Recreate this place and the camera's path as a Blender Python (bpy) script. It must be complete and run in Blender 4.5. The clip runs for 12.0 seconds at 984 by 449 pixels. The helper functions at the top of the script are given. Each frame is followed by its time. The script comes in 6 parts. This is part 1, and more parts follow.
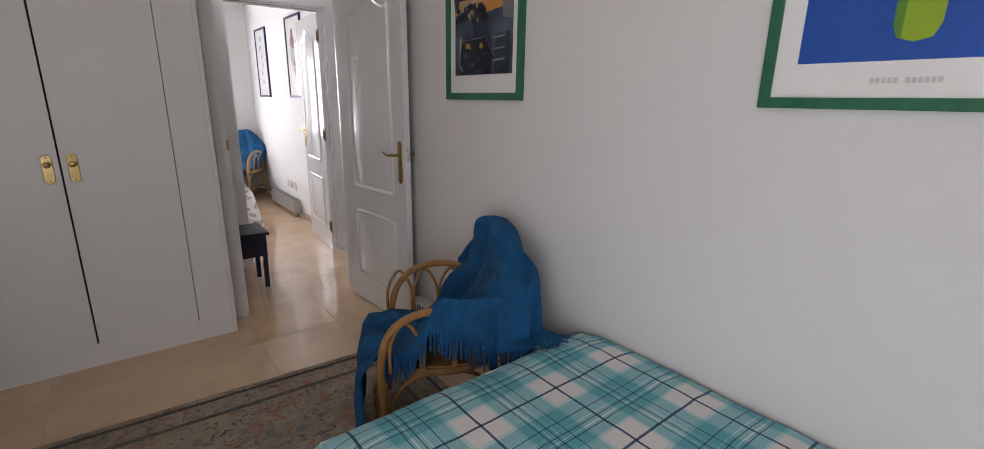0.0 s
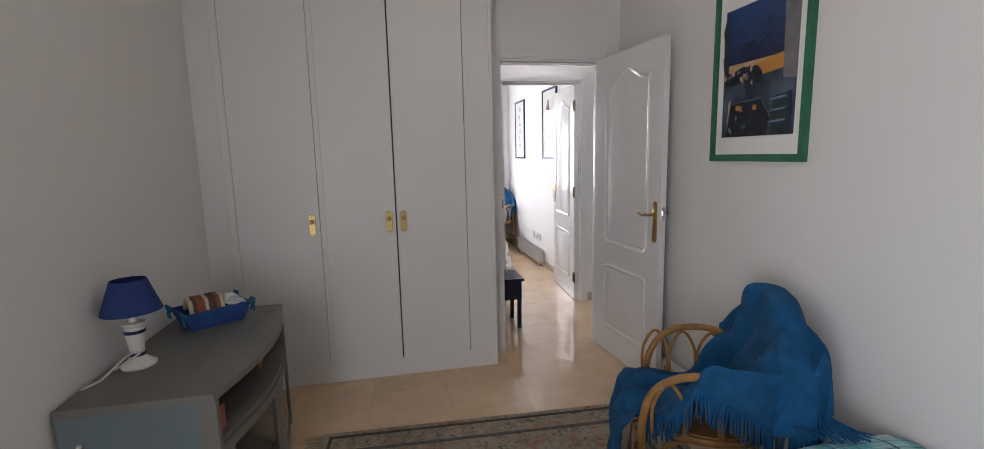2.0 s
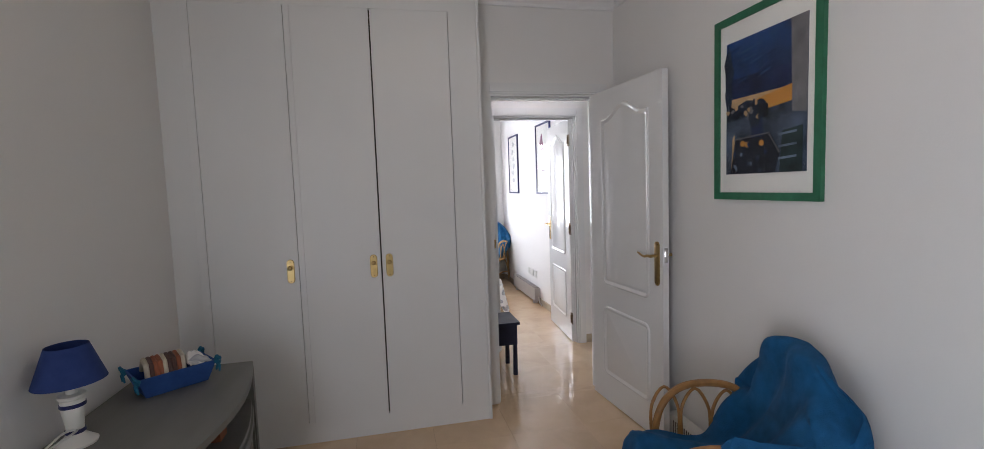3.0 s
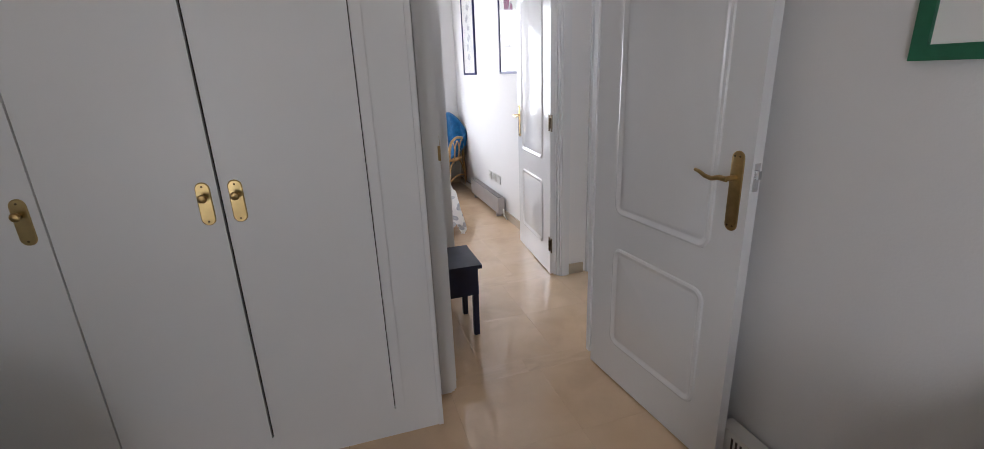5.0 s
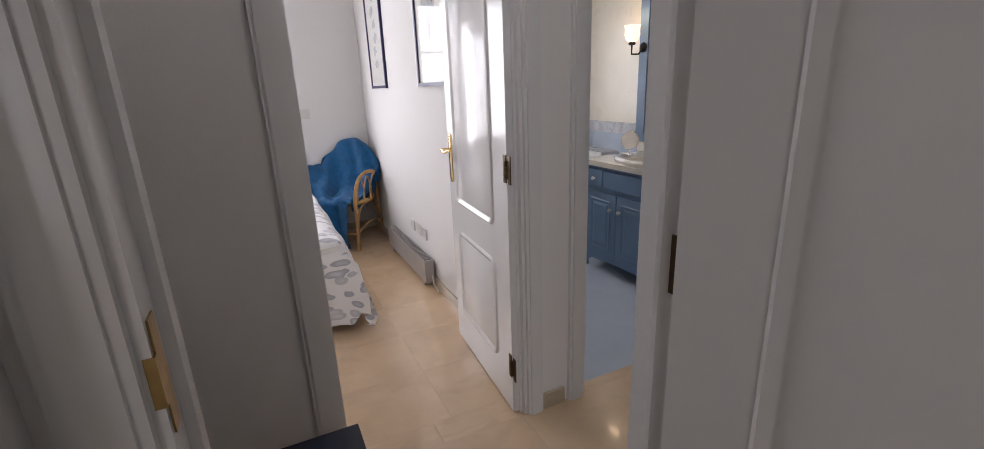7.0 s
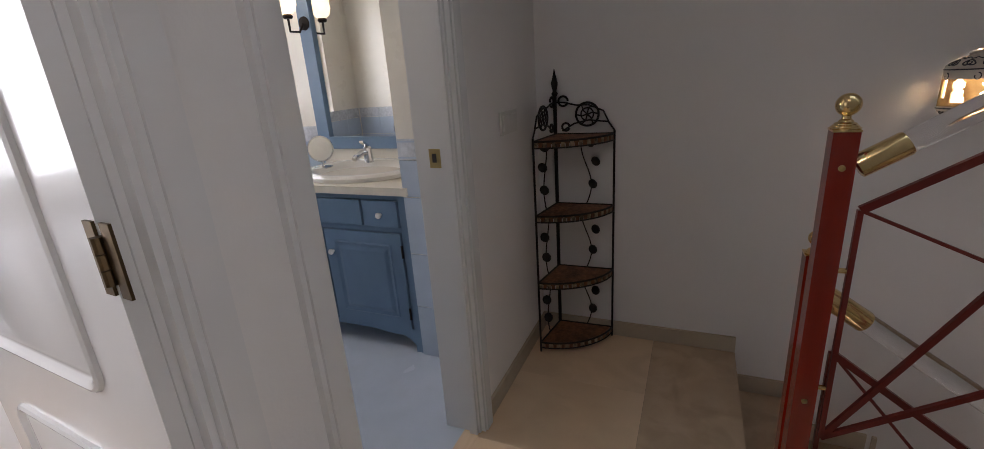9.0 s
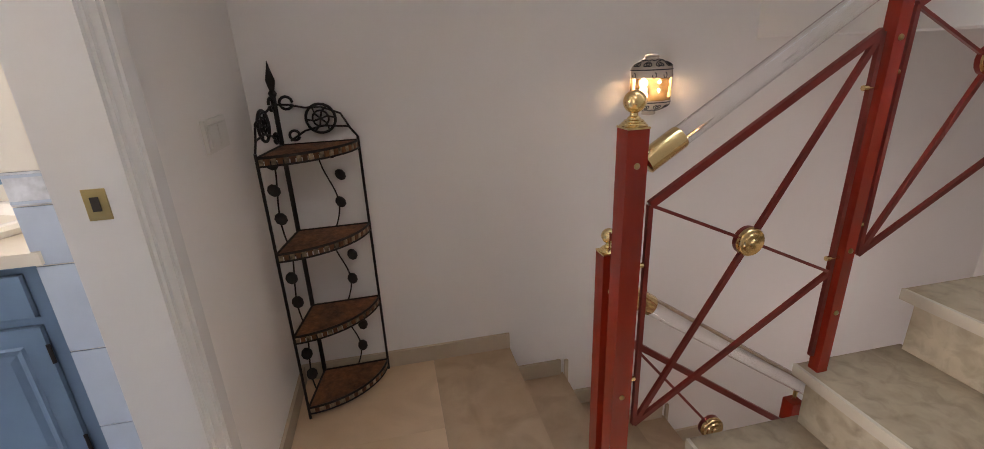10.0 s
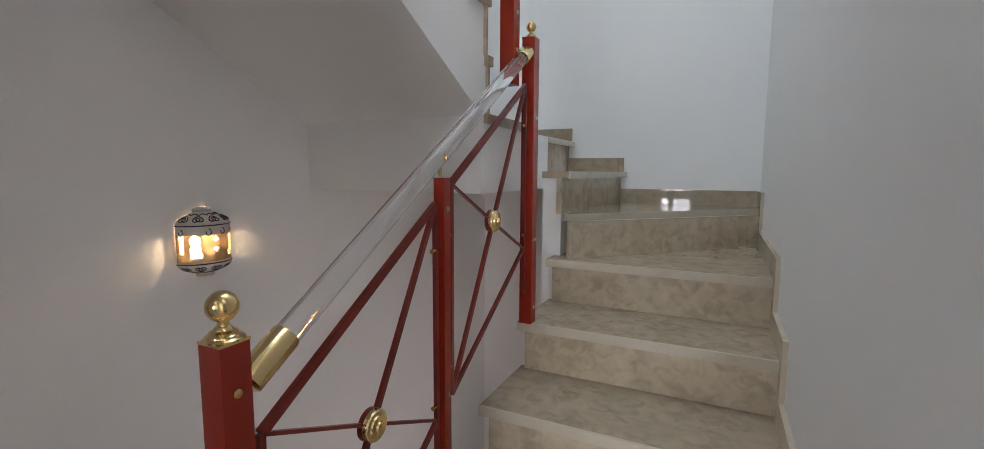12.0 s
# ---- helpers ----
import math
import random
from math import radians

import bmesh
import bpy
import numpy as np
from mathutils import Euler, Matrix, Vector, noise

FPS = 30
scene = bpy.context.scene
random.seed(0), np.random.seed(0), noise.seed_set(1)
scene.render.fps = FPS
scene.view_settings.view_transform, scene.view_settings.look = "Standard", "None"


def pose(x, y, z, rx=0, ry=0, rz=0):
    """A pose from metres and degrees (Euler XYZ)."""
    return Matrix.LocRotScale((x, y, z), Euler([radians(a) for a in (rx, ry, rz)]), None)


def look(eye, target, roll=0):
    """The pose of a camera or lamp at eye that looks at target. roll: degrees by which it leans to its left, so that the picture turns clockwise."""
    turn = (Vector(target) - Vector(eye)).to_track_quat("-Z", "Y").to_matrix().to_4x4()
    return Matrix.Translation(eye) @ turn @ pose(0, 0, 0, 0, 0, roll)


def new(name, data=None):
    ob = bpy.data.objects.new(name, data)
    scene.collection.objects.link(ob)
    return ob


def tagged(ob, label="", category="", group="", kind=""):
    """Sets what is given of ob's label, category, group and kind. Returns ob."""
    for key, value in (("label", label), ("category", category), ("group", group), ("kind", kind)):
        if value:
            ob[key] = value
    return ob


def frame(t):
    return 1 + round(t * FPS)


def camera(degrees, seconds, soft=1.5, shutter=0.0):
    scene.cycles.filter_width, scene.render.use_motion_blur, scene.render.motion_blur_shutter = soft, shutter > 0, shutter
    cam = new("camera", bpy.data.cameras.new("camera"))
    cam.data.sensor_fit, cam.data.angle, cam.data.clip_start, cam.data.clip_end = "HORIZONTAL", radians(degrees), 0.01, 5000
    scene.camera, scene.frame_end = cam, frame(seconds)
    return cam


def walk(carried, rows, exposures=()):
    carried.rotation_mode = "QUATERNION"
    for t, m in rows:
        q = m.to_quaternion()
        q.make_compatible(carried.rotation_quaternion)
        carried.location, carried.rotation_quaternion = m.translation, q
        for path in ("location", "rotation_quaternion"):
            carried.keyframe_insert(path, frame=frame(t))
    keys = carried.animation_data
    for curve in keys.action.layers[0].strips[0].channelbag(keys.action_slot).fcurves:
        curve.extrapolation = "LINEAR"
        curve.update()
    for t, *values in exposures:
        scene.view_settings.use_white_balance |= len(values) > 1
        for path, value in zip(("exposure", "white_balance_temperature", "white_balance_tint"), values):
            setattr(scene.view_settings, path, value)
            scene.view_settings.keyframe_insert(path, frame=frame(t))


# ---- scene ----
cam = camera(92.4, 12.0, soft=0.8)

# camera and walk
PATH = [
    (0, (0.616, 0.346, 1.318), (1.826, 1.855, 0.81), 1.0),
    (0.5, (0.533, 0.345, 1.314), (1.398, 2.075, 0.805), 0.4),
    (1, (0.436, 0.319, 1.313), (1.043, 2.161, 0.825), -1.0),
    (1.5, (0.395, 0.3, 1.336), (0.844, 2.205, 0.924), -1.6),
    (2, (0.412, 0.302, 1.374), (0.812, 2.24, 1.082), -1.3),
    (2.5, (0.425, 0.345, 1.42), (0.844, 2.29, 1.217), -1.9),
    (2.7, (0.438, 0.378, 1.414), (0.853, 2.328, 1.259), -1.8),
    (4.3, (0.695, 1.171, 1.404), (1.203, 3.06, 0.989), -2.9),
    (4.5, (0.717, 1.275, 1.382), (1.235, 3.137, 0.868), -2.1),
    (5, (0.788, 1.646, 1.329), (1.345, 3.467, 0.717), -2.2),
    (5.5, (0.89, 1.98, 1.312), (1.526, 3.773, 0.694), -2.4),
    (6, (1.031, 2.318, 1.334), (1.705, 4.101, 0.727), -1.9),
    (6.5, (1.137, 2.632, 1.317), (1.868, 4.4, 0.732), -1.6),
    (6.7, (1.178, 2.746, 1.321), (1.948, 4.5, 0.746), -1.9),
    (8.3, (1.584, 3.48, 1.196), (2.951, 4.83, 0.64), -3.5),
    (8.5, (1.612, 3.565, 1.205), (3.114, 4.757, 0.636), -3.9),
    (9, (1.707, 3.7, 1.209), (3.449, 4.472, 0.599), -4.0),
    (9.5, (1.857, 3.824, 1.202), (3.732, 4.089, 0.557), -3.9),
    (10, (2.002, 3.892, 1.198), (3.847, 3.517, 0.523), -2.4),
    (10.5, (2.165, 3.932, 1.196), (3.678, 2.817, 0.511), -1.5),
    (11, (2.255, 3.906, 1.217), (3.345, 2.354, 0.581), 0.3),
    (11.5, (2.272, 3.861, 1.246), (3.228, 2.168, 0.779), 1.0),
    (12, (2.243, 3.841, 1.292), (3.106, 2.05, 1.07), 0.3),
]
walk(cam, [(t, look(e, g, r)) for t, e, g, r in PATH],
     exposures=[(0, 0.0, 6450, 17), (1.2, 0.2, 6400, 16), (2.7, 0.18, 6200, 14), (4.3, 0.22, 6100, 14), (5.5, -0.05, 6150, 15), (6.5, -0.25, 6500, 19),
                (8.3, -0.6, 6350, 15), (9.0, -0.2, 6450, 17), (9.5, 0.55, 6700, 17), (10.0, 0.9, 6900, 19), (10.5, 1.05, 6650, 17), (11.0, 0.95, 6350, 14),
                (11.5, 0.8, 6200, 12), (12, 0.6, 6200, 12)])

# ---- light ----
world = bpy.data.worlds.new("world")
scene.world = world
world.use_nodes = True
wn = world.node_tree.nodes
sky = wn.new("ShaderNodeTexSky")
sky.sky_type = "NISHITA"
sky.sun_disc = False
sky.sun_elevation, sky.sun_rotation = radians(62), radians(90)
world.node_tree.links.new(sky.outputs[0], wn["Background"].inputs[0])
wn["Background"].inputs[1].default_value = 0.12
sun = new("sun", bpy.data.lights.new("sun", "SUN"))
sun.data.energy, sun.data.angle, sun.data.color = 3.0, radians(0.5), (1.0, 0.95, 0.88)
sun.matrix_world = look((10, 2, 14), (10 - 4.7, 2.0, 14 - 8.8))


def area_light(name, eye, target, w, h, watts, color=(0.97, 0.975, 1.0)):
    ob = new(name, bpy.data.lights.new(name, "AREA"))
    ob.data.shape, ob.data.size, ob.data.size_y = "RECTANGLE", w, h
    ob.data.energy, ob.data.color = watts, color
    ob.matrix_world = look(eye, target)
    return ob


def bulb(name, at, watts, color=(1.0, 0.72, 0.42), r=0.02):
    ob = new(name, bpy.data.lights.new(name, "POINT"))
    ob.data.energy, ob.data.color, ob.data.shadow_soft_size = watts, color, r
    ob.location = at
    return ob


area_light("daylight_bedroom", (-0.765, -0.60, 1.12), (1.35, 2.10, 0.75), 1.2, 1.8, 31)
area_light("daylight_second_bedroom", (0.75, 7.66, 1.42), (0.75, 4, 1.2), 1.7, 1.35, 50)
area_light("daylight_bathroom", (3.0, 6.76, 1.37), (3.0, 4, 1.0), 0.7, 0.95, 22)
area_light("daylight_skylight", (2.7, 2.25, 5.12), (2.7, 2.2501, 0), 1.0, 2.1, 16, (0.66, 0.85, 1.0))
# pinkish fill added below the landing, out of view; no opening built there
area_light("fill_ground_floor", (2.10, 2.9, -1.2), (3.4, 1.9, 0.1), 1.2, 1.4, 22, (1.0, 0.90, 0.87))

# ---- materials ----
def material(name, color, rough=0.5, metal=0.0, vary=0.06, scale=6.0, bump=0.0, bump_scale=80.0, spec=0.5, coat=0.0,
             stretch=(1, 1, 1), second=None, transmission=0.0, ior=1.45, sheen=0.0):
    """Principled surface with two scales of colour variation, uneven gloss and fine relief."""
    m = bpy.data.materials.new(name)
    m.use_nodes = True
    nt = m.node_tree
    b = nt.nodes["Principled BSDF"]
    tc = nt.nodes.new("ShaderNodeTexCoord")
    mp = nt.nodes.new("ShaderNodeMapping")
    mp.inputs["Scale"].default_value = stretch
    nt.links.new(tc.outputs["Object"], mp.inputs[0])
    n1 = nt.nodes.new("ShaderNodeTexNoise")
    n1.inputs["Scale"].default_value, n1.inputs["Detail"].default_value = scale, 6
    n2 = nt.nodes.new("ShaderNodeTexNoise")
    n2.inputs["Scale"].default_value, n2.inputs["Detail"].default_value = scale * 0.22, 3
    for n in (n1, n2):
        nt.links.new(mp.outputs[0], n.inputs["Vector"])
    mix = nt.nodes.new("ShaderNodeMath")
    mix.operation = "ADD"
    nt.links.new(n1.outputs[0], mix.inputs[0])
    nt.links.new(n2.outputs[0], mix.inputs[1])
    ramp = nt.nodes.new("ShaderNodeMapRange")
    ramp.inputs["From Min"].default_value, ramp.inputs["From Max"].default_value = 0.7, 1.3
    nt.links.new(mix.outputs[0], ramp.inputs[0])
    cm = nt.nodes.new("ShaderNodeMix")
    cm.data_type = "RGBA"
    other = second or tuple(max(0.0, c * (1 - 2.5 * vary)) for c in color)
    cm.inputs["A"].default_value = (*color, 1)
    cm.inputs["B"].default_value = (*other, 1)
    nt.links.new(ramp.outputs[0], cm.inputs["Factor"])
    nt.links.new(cm.outputs["Result"], b.inputs["Base Color"])
    rr = nt.nodes.new("ShaderNodeMapRange")
    rr.inputs["To Min"].default_value, rr.inputs["To Max"].default_value = rough * 0.85, min(1, rough * 1.2)
    nt.links.new(n1.outputs[0], rr.inputs[0])
    nt.links.new(rr.outputs[0], b.inputs["Roughness"])
    b.inputs["Metallic"].default_value = metal
    b.inputs["Specular IOR Level"].default_value = spec
    b.inputs["Coat Weight"].default_value = coat
    b.inputs["Transmission Weight"].default_value = transmission
    b.inputs["IOR"].default_value = ior
    b.inputs["Sheen Weight"].default_value = sheen
    if bump:
        nb = nt.nodes.new("ShaderNodeTexNoise")
        nb.inputs["Scale"].default_value, nb.inputs["Detail"].default_value = bump_scale, 4
        nt.links.new(mp.outputs[0], nb.inputs["Vector"])
        bp = nt.nodes.new("ShaderNodeBump")
        bp.inputs["Strength"].default_value, bp.inputs["Distance"].default_value = bump, 0.004
        nt.links.new(nb.outputs[0], bp.inputs["Height"])
        nt.links.new(bp.outputs[0], b.inputs["Normal"])
    return m


def glow(name, color, strength, base=(0.9, 0.85, 0.75)):
    m = material(name, base, 0.4)
    b = m.node_tree.nodes["Principled BSDF"]
    b.inputs["Emission Color"].default_value, b.inputs["Emission Strength"].default_value = (*color, 1), strength
    return m


def stone(name, base, vein, dark, rough, scale=3.0, random_tint=0.12, warped=0.6):
    """Polished marble: cloudy ground, soft veins, each slab a little different."""
    m = material(name, base, rough, 0, 0.1, scale, second=vein)
    nt = m.node_tree
    b = nt.nodes["Principled BSDF"]
    tc = [n for n in nt.nodes if n.type == "TEX_COORD"][0]
    info = nt.nodes.new("ShaderNodeObjectInfo")
    off = nt.nodes.new("ShaderNodeVectorMath")
    off.operation = "MULTIPLY_ADD"
    off.inputs[1].default_value = (1, 1, 1)
    comb = nt.nodes.new("ShaderNodeCombineXYZ")
    mul = nt.nodes.new("ShaderNodeMath")
    mul.operation = "MULTIPLY"
    mul.inputs[1].default_value = 17.0
    nt.links.new(info.outputs["Random"], mul.inputs[0])
    for i in range(3):
        nt.links.new(mul.outputs[0], comb.inputs[i])
    nt.links.new(tc.outputs["Object"], off.inputs[0])
    nt.links.new(comb.outputs[0], off.inputs[2])
    mp = [n for n in nt.nodes if n.type == "MAPPING"][0]
    nt.links.new(off.outputs[0], mp.inputs[0])
    warp = nt.nodes.new("ShaderNodeTexNoise")
    warp.inputs["Scale"].default_value, warp.inputs["Detail"].default_value, warp.inputs["Distortion"].default_value = scale * 0.9, 9, warped
    nt.links.new(off.outputs[0], warp.inputs["Vector"])
    pick = nt.nodes.new("ShaderNodeMapRange")
    pick.inputs["From Min"].default_value, pick.inputs["From Max"].default_value = (0.46, 0.95) if warped > 0.7 else (0.55, 0.85)
    nt.links.new(warp.outputs[0], pick.inputs[0])
    old = b.inputs["Base Color"].links[0].from_socket
    mx = nt.nodes.new("ShaderNodeMix")
    mx.data_type = "RGBA"
    mx.inputs["B"].default_value = (*dark, 1)
    nt.links.new(old, mx.inputs["A"])
    nt.links.new(pick.outputs[0], mx.inputs["Factor"])
    hs = nt.nodes.new("ShaderNodeHueSaturation")
    val = nt.nodes.new("ShaderNodeMapRange")
    val.inputs["To Min"].default_value, val.inputs["To Max"].default_value = 1 - random_tint, 1 + random_tint
    nt.links.new(info.outputs["Random"], val.inputs[0])
    nt.links.new(val.outputs[0], hs.inputs["Value"])
    nt.links.new(mx.outputs["Result"], hs.inputs["Color"])
    nt.links.new(hs.outputs[0], b.inputs["Base Color"])
    b.inputs["IOR"].default_value = 1.6
    return m


M = {}
M["wall"] = material("wall_paint", (0.80, 0.785, 0.765), 0.85, vary=0.012, scale=2.0, bump=0.12, bump_scale=140)
M["ceiling"] = material("ceiling_paint", (0.82, 0.81, 0.80), 0.9, vary=0.01, scale=2.0, bump=0.06)
M["lacquer"] = material("white_lacquer", (0.80, 0.80, 0.79), 0.17, vary=0.012, scale=3.0, coat=0.2)
M["wardrobe"] = material("wardrobe_paint", (0.80, 0.80, 0.79), 0.36, vary=0.012, scale=3.0, spec=0.45)
# dark colour standing in for the shade inside gaps, holes and slots
M["gap_shade"] = material("dark_gap_shade", (0.085, 0.075, 0.065), 0.9)
M["brass"] = material("brass", (0.83, 0.62, 0.30), 0.16, 1.0, vary=0.05, scale=20)
M["plate_brass"] = material("dull_brass", (0.60, 0.45, 0.20), 0.30, 1.0, vary=0.10, scale=30)
M["old_brass"] = material("aged_brass", (0.50, 0.34, 0.14), 0.32, 1.0, vary=0.15, scale=40)
M["steel"] = material("chrome", (0.75, 0.75, 0.76), 0.12, 1.0, vary=0.02)
M["iron"] = material("wrought_iron", (0.030, 0.025, 0.022), 0.5, 0.6, vary=0.2, scale=40, bump=0.2)
M["marble"] = stone("cream_marble", (0.74, 0.55, 0.365), (0.65, 0.465, 0.295), (0.55, 0.39, 0.26), 0.075, 5.5, 0.018, 0.9)
M["grey_marble"] = stone("grey_marble", (0.56, 0.47, 0.34), (0.44, 0.365, 0.26), (0.24, 0.195, 0.135), 0.03, 24.0, 0.08, 0.75)
M["tread_marble"] = stone("brown_grey_marble", (0.44, 0.355, 0.250), (0.34, 0.27, 0.185), (0.20, 0.155, 0.105), 0.03, 22.0, 0.08, 0.75)
M["brown_marble"] = stone("brown_marble", (0.52, 0.385, 0.255), (0.44, 0.32, 0.205), (0.32, 0.23, 0.145), 0.08, 10.0, 0.08, 0.75)
M["bronze"] = material("dark_bronze", (0.17, 0.115, 0.06), 0.42, 1.0, vary=0.25, scale=30)
M["nosing"] = stone("marble_edge", (0.57, 0.51, 0.41), (0.49, 0.43, 0.34), (0.38, 0.33, 0.25), 0.14, 6.0, 0.08)
M["skirt"] = stone("marble_skirting", (0.57, 0.49, 0.38), (0.50, 0.42, 0.31), (0.38, 0.30, 0.21), 0.16, 5.0, 0.05)
M["bath_floor"] = material("pale_blue_floor_tile", (0.50, 0.55, 0.62), 0.25, vary=0.04, scale=8)
M["red"] = material("red_stained_wood", (0.38, 0.026, 0.010), 0.24, vary=0.24, scale=7, stretch=(1, 1, 0.12), coat=0.3, bump=0.03)
M["red_bar"] = material("red_painted_bar", (0.20, 0.020, 0.014), 0.32, vary=0.12, scale=14, coat=0.2)
M["acrylic"] = material("clear_acrylic", (0.96, 0.97, 0.98), 0.03, transmission=1.0, ior=1.40, vary=0.0)
M["glass"] = material("glass", (0.95, 0.97, 0.97), 0.02, transmission=1.0, ior=1.45, vary=0.0)
M["picture_glass"] = material("low_glare_glass", (0.97, 0.98, 0.98), 0.03, transmission=1.0, ior=1.14, vary=0.0)
M["mirror"] = material("mirror_silver", (0.92, 0.93, 0.93), 0.015, 1.0, vary=0.0)
M["white_plastic"] = material("white_plastic", (0.70, 0.69, 0.65), 0.35, vary=0.01)
M["ceramic"] = material("white_ceramic", (0.82, 0.80, 0.75), 0.1, vary=0.015, coat=0.5)
M["rattan"] = material("rattan_cane", (0.42, 0.21, 0.065), 0.42, vary=0.18, scale=30, coat=0.2)
M["rattan_light"] = material("pale_rattan_cane", (0.58, 0.34, 0.13), 0.42, vary=0.15, scale=30)
M["throw"] = material("blue_woollen_throw", (0.004, 0.098, 0.255), 0.95, vary=0.16, scale=28, bump=0.9, bump_scale=260)
M["throw_light"] = material("bright_blue_throw", (0.005, 0.12, 0.30), 0.95, vary=0.14, scale=28, bump=0.9, bump_scale=260, sheen=0.12)
M["navy"] = material("navy_painted_wood", (0.012, 0.016, 0.045), 0.38, vary=0.2, scale=10, bump=0.05)
M["cab_grey"] = material("grey_painted_wood", (0.185, 0.182, 0.168), 0.40, vary=0.09, scale=9, stretch=(1, 0.2, 1), bump=0.05)
M["cab_panel"] = material("blue_grey_panel", (0.150, 0.195, 0.21), 0.4, vary=0.04, scale=5)
M["lamp_blue"] = material("blue_lampshade", (0.022, 0.048, 0.19), 0.85, vary=0.06, scale=30, bump=0.15, bump_scale=300)
M["basket_blue"] = material("blue_cotton", (0.030, 0.095, 0.33), 0.9, vary=0.12, scale=25, bump=0.3, bump_scale=200)
M["ribbon"] = material("teal_ribbon", (0.015, 0.17, 0.30), 0.8, vary=0.15, scale=20)
M["vanity"] = material("blue_painted_wood", (0.150, 0.235, 0.350), 0.45, vary=0.06, scale=7, bump=0.04)
M["counter"] = material("cream_stone_counter", (0.76, 0.70, 0.59), 0.18, vary=0.05, scale=12)
M["tile_blue"] = material("pale_blue_tile", (0.49, 0.565, 0.665), 0.14, vary=0.05, scale=9)
M["tile_cream"] = material("cream_tile", (0.80, 0.75, 0.65), 0.28, vary=0.03, scale=9)
M["frieze"] = material("patterned_frieze_tile", (0.70, 0.72, 0.75), 0.2, vary=0.16, scale=45)
M["frame_green"] = material("green_picture_frame", (0.030, 0.185, 0.095), 0.4, vary=0.12, scale=30)
M["frame_blue"] = material("blue_picture_frame", (0.010, 0.014, 0.10), 0.35, vary=0.1, scale=30)
M["paper"] = material("white_paper_mount", (0.78, 0.76, 0.72), 0.6, vary=0.02)
M["heater"] = material("grey_heater_metal", (0.50, 0.47, 0.45), 0.4, 0.2, vary=0.04)
M["wicker"] = material("woven_brown_wicker", (0.26, 0.105, 0.040), 0.65, vary=0.3, scale=55, bump=0.8, bump_scale=120)
M["plait"] = material("pale_plaited_edge", (0.56, 0.43, 0.28), 0.7, vary=0.4, scale=60, bump=0.5)
M["bulb_glow"] = glow("lit_bulb", (1.0, 0.78, 0.50), 14)
M["shade_glow"] = glow("lit_opal_glass", (1.0, 0.74, 0.44), 2.0)
M["painted_ceramic"] = material("painted_ceramic", (0.72, 0.66, 0.58), 0.2, vary=0.06, scale=20, coat=0.4)
M["amber"] = material("amber_band", (0.66, 0.47, 0.24), 0.25, vary=0.2, scale=30, coat=0.4, transmission=0.35)
M["dark_paint"] = material("dark_painted_lines", (0.030, 0.030, 0.045), 0.3, vary=0.1)


def swatch(name, color, rough=0.6, vary=0.08, scale=14):
    if name not in M:
        M[name] = material(name, color, rough, vary=vary, scale=scale)
    return M[name]


def plaid():
    """Turquoise, white and black check, woven in both directions."""
    m = material("plaid_bedspread", (0.8, 0.8, 0.78), 0.9, bump=0.35, bump_scale=220, sheen=0.2)
    nt = m.node_tree
    b = nt.nodes["Principled BSDF"]
    tc = nt.nodes.new("ShaderNodeTexCoord")
    sep = nt.nodes.new("ShaderNodeSeparateXYZ")
    nt.links.new(tc.outputs["UV"], sep.inputs[0])

    def band(socket, period, ramp_stops):
        d = nt.nodes.new("ShaderNodeMath")
        d.operation = "DIVIDE"
        d.inputs[1].default_value = period
        nt.links.new(socket, d.inputs[0])
        f = nt.nodes.new("ShaderNodeMath")
        f.operation = "FRACT"
        nt.links.new(d.outputs[0], f.inputs[0])
        r = nt.nodes.new("ShaderNodeValToRGB")
        r.color_ramp.interpolation = "CONSTANT"
        els = r.color_ramp.elements
        els[0].position, els[0].color = ramp_stops[0][0], (*ramp_stops[0][1], 1)
        els[1].position, els[1].color = ramp_stops[1][0], (*ramp_stops[1][1], 1)
        for p, c in ramp_stops[2:]:
            e = els.new(p)
            e.color = (*c, 1)
        nt.links.new(f.outputs[0], r.inputs[0])
        return r.outputs[0]

    W, T, K, L = (0.86, 0.85, 0.83), (0.20, 0.55, 0.60), (0.035, 0.06, 0.12), (0.55, 0.74, 0.75)
    stops = [(0.0, W), (0.195, K), (0.22, W), (0.42, L), (0.45, T), (0.56, K), (0.572, T), (0.60, W), (0.615, T), (0.655, K), (0.667, T), (0.70, W), (0.71, T),
             (0.80, K), (0.812, T), (0.96, L)]
    mul = nt.nodes.new("ShaderNodeMix")
    mul.data_type, mul.blend_type = "RGBA", "MULTIPLY"
    mul.inputs["Factor"].default_value = 1.0
    nt.links.new(band(sep.outputs[0], 0.285, stops), mul.inputs["A"])
    nt.links.new(band(sep.outputs[1], 0.285, stops), mul.inputs["B"])
    gam = nt.nodes.new("ShaderNodeGamma")
    gam.inputs[1].default_value = 0.72
    nt.links.new(mul.outputs["Result"], gam.inputs[0])
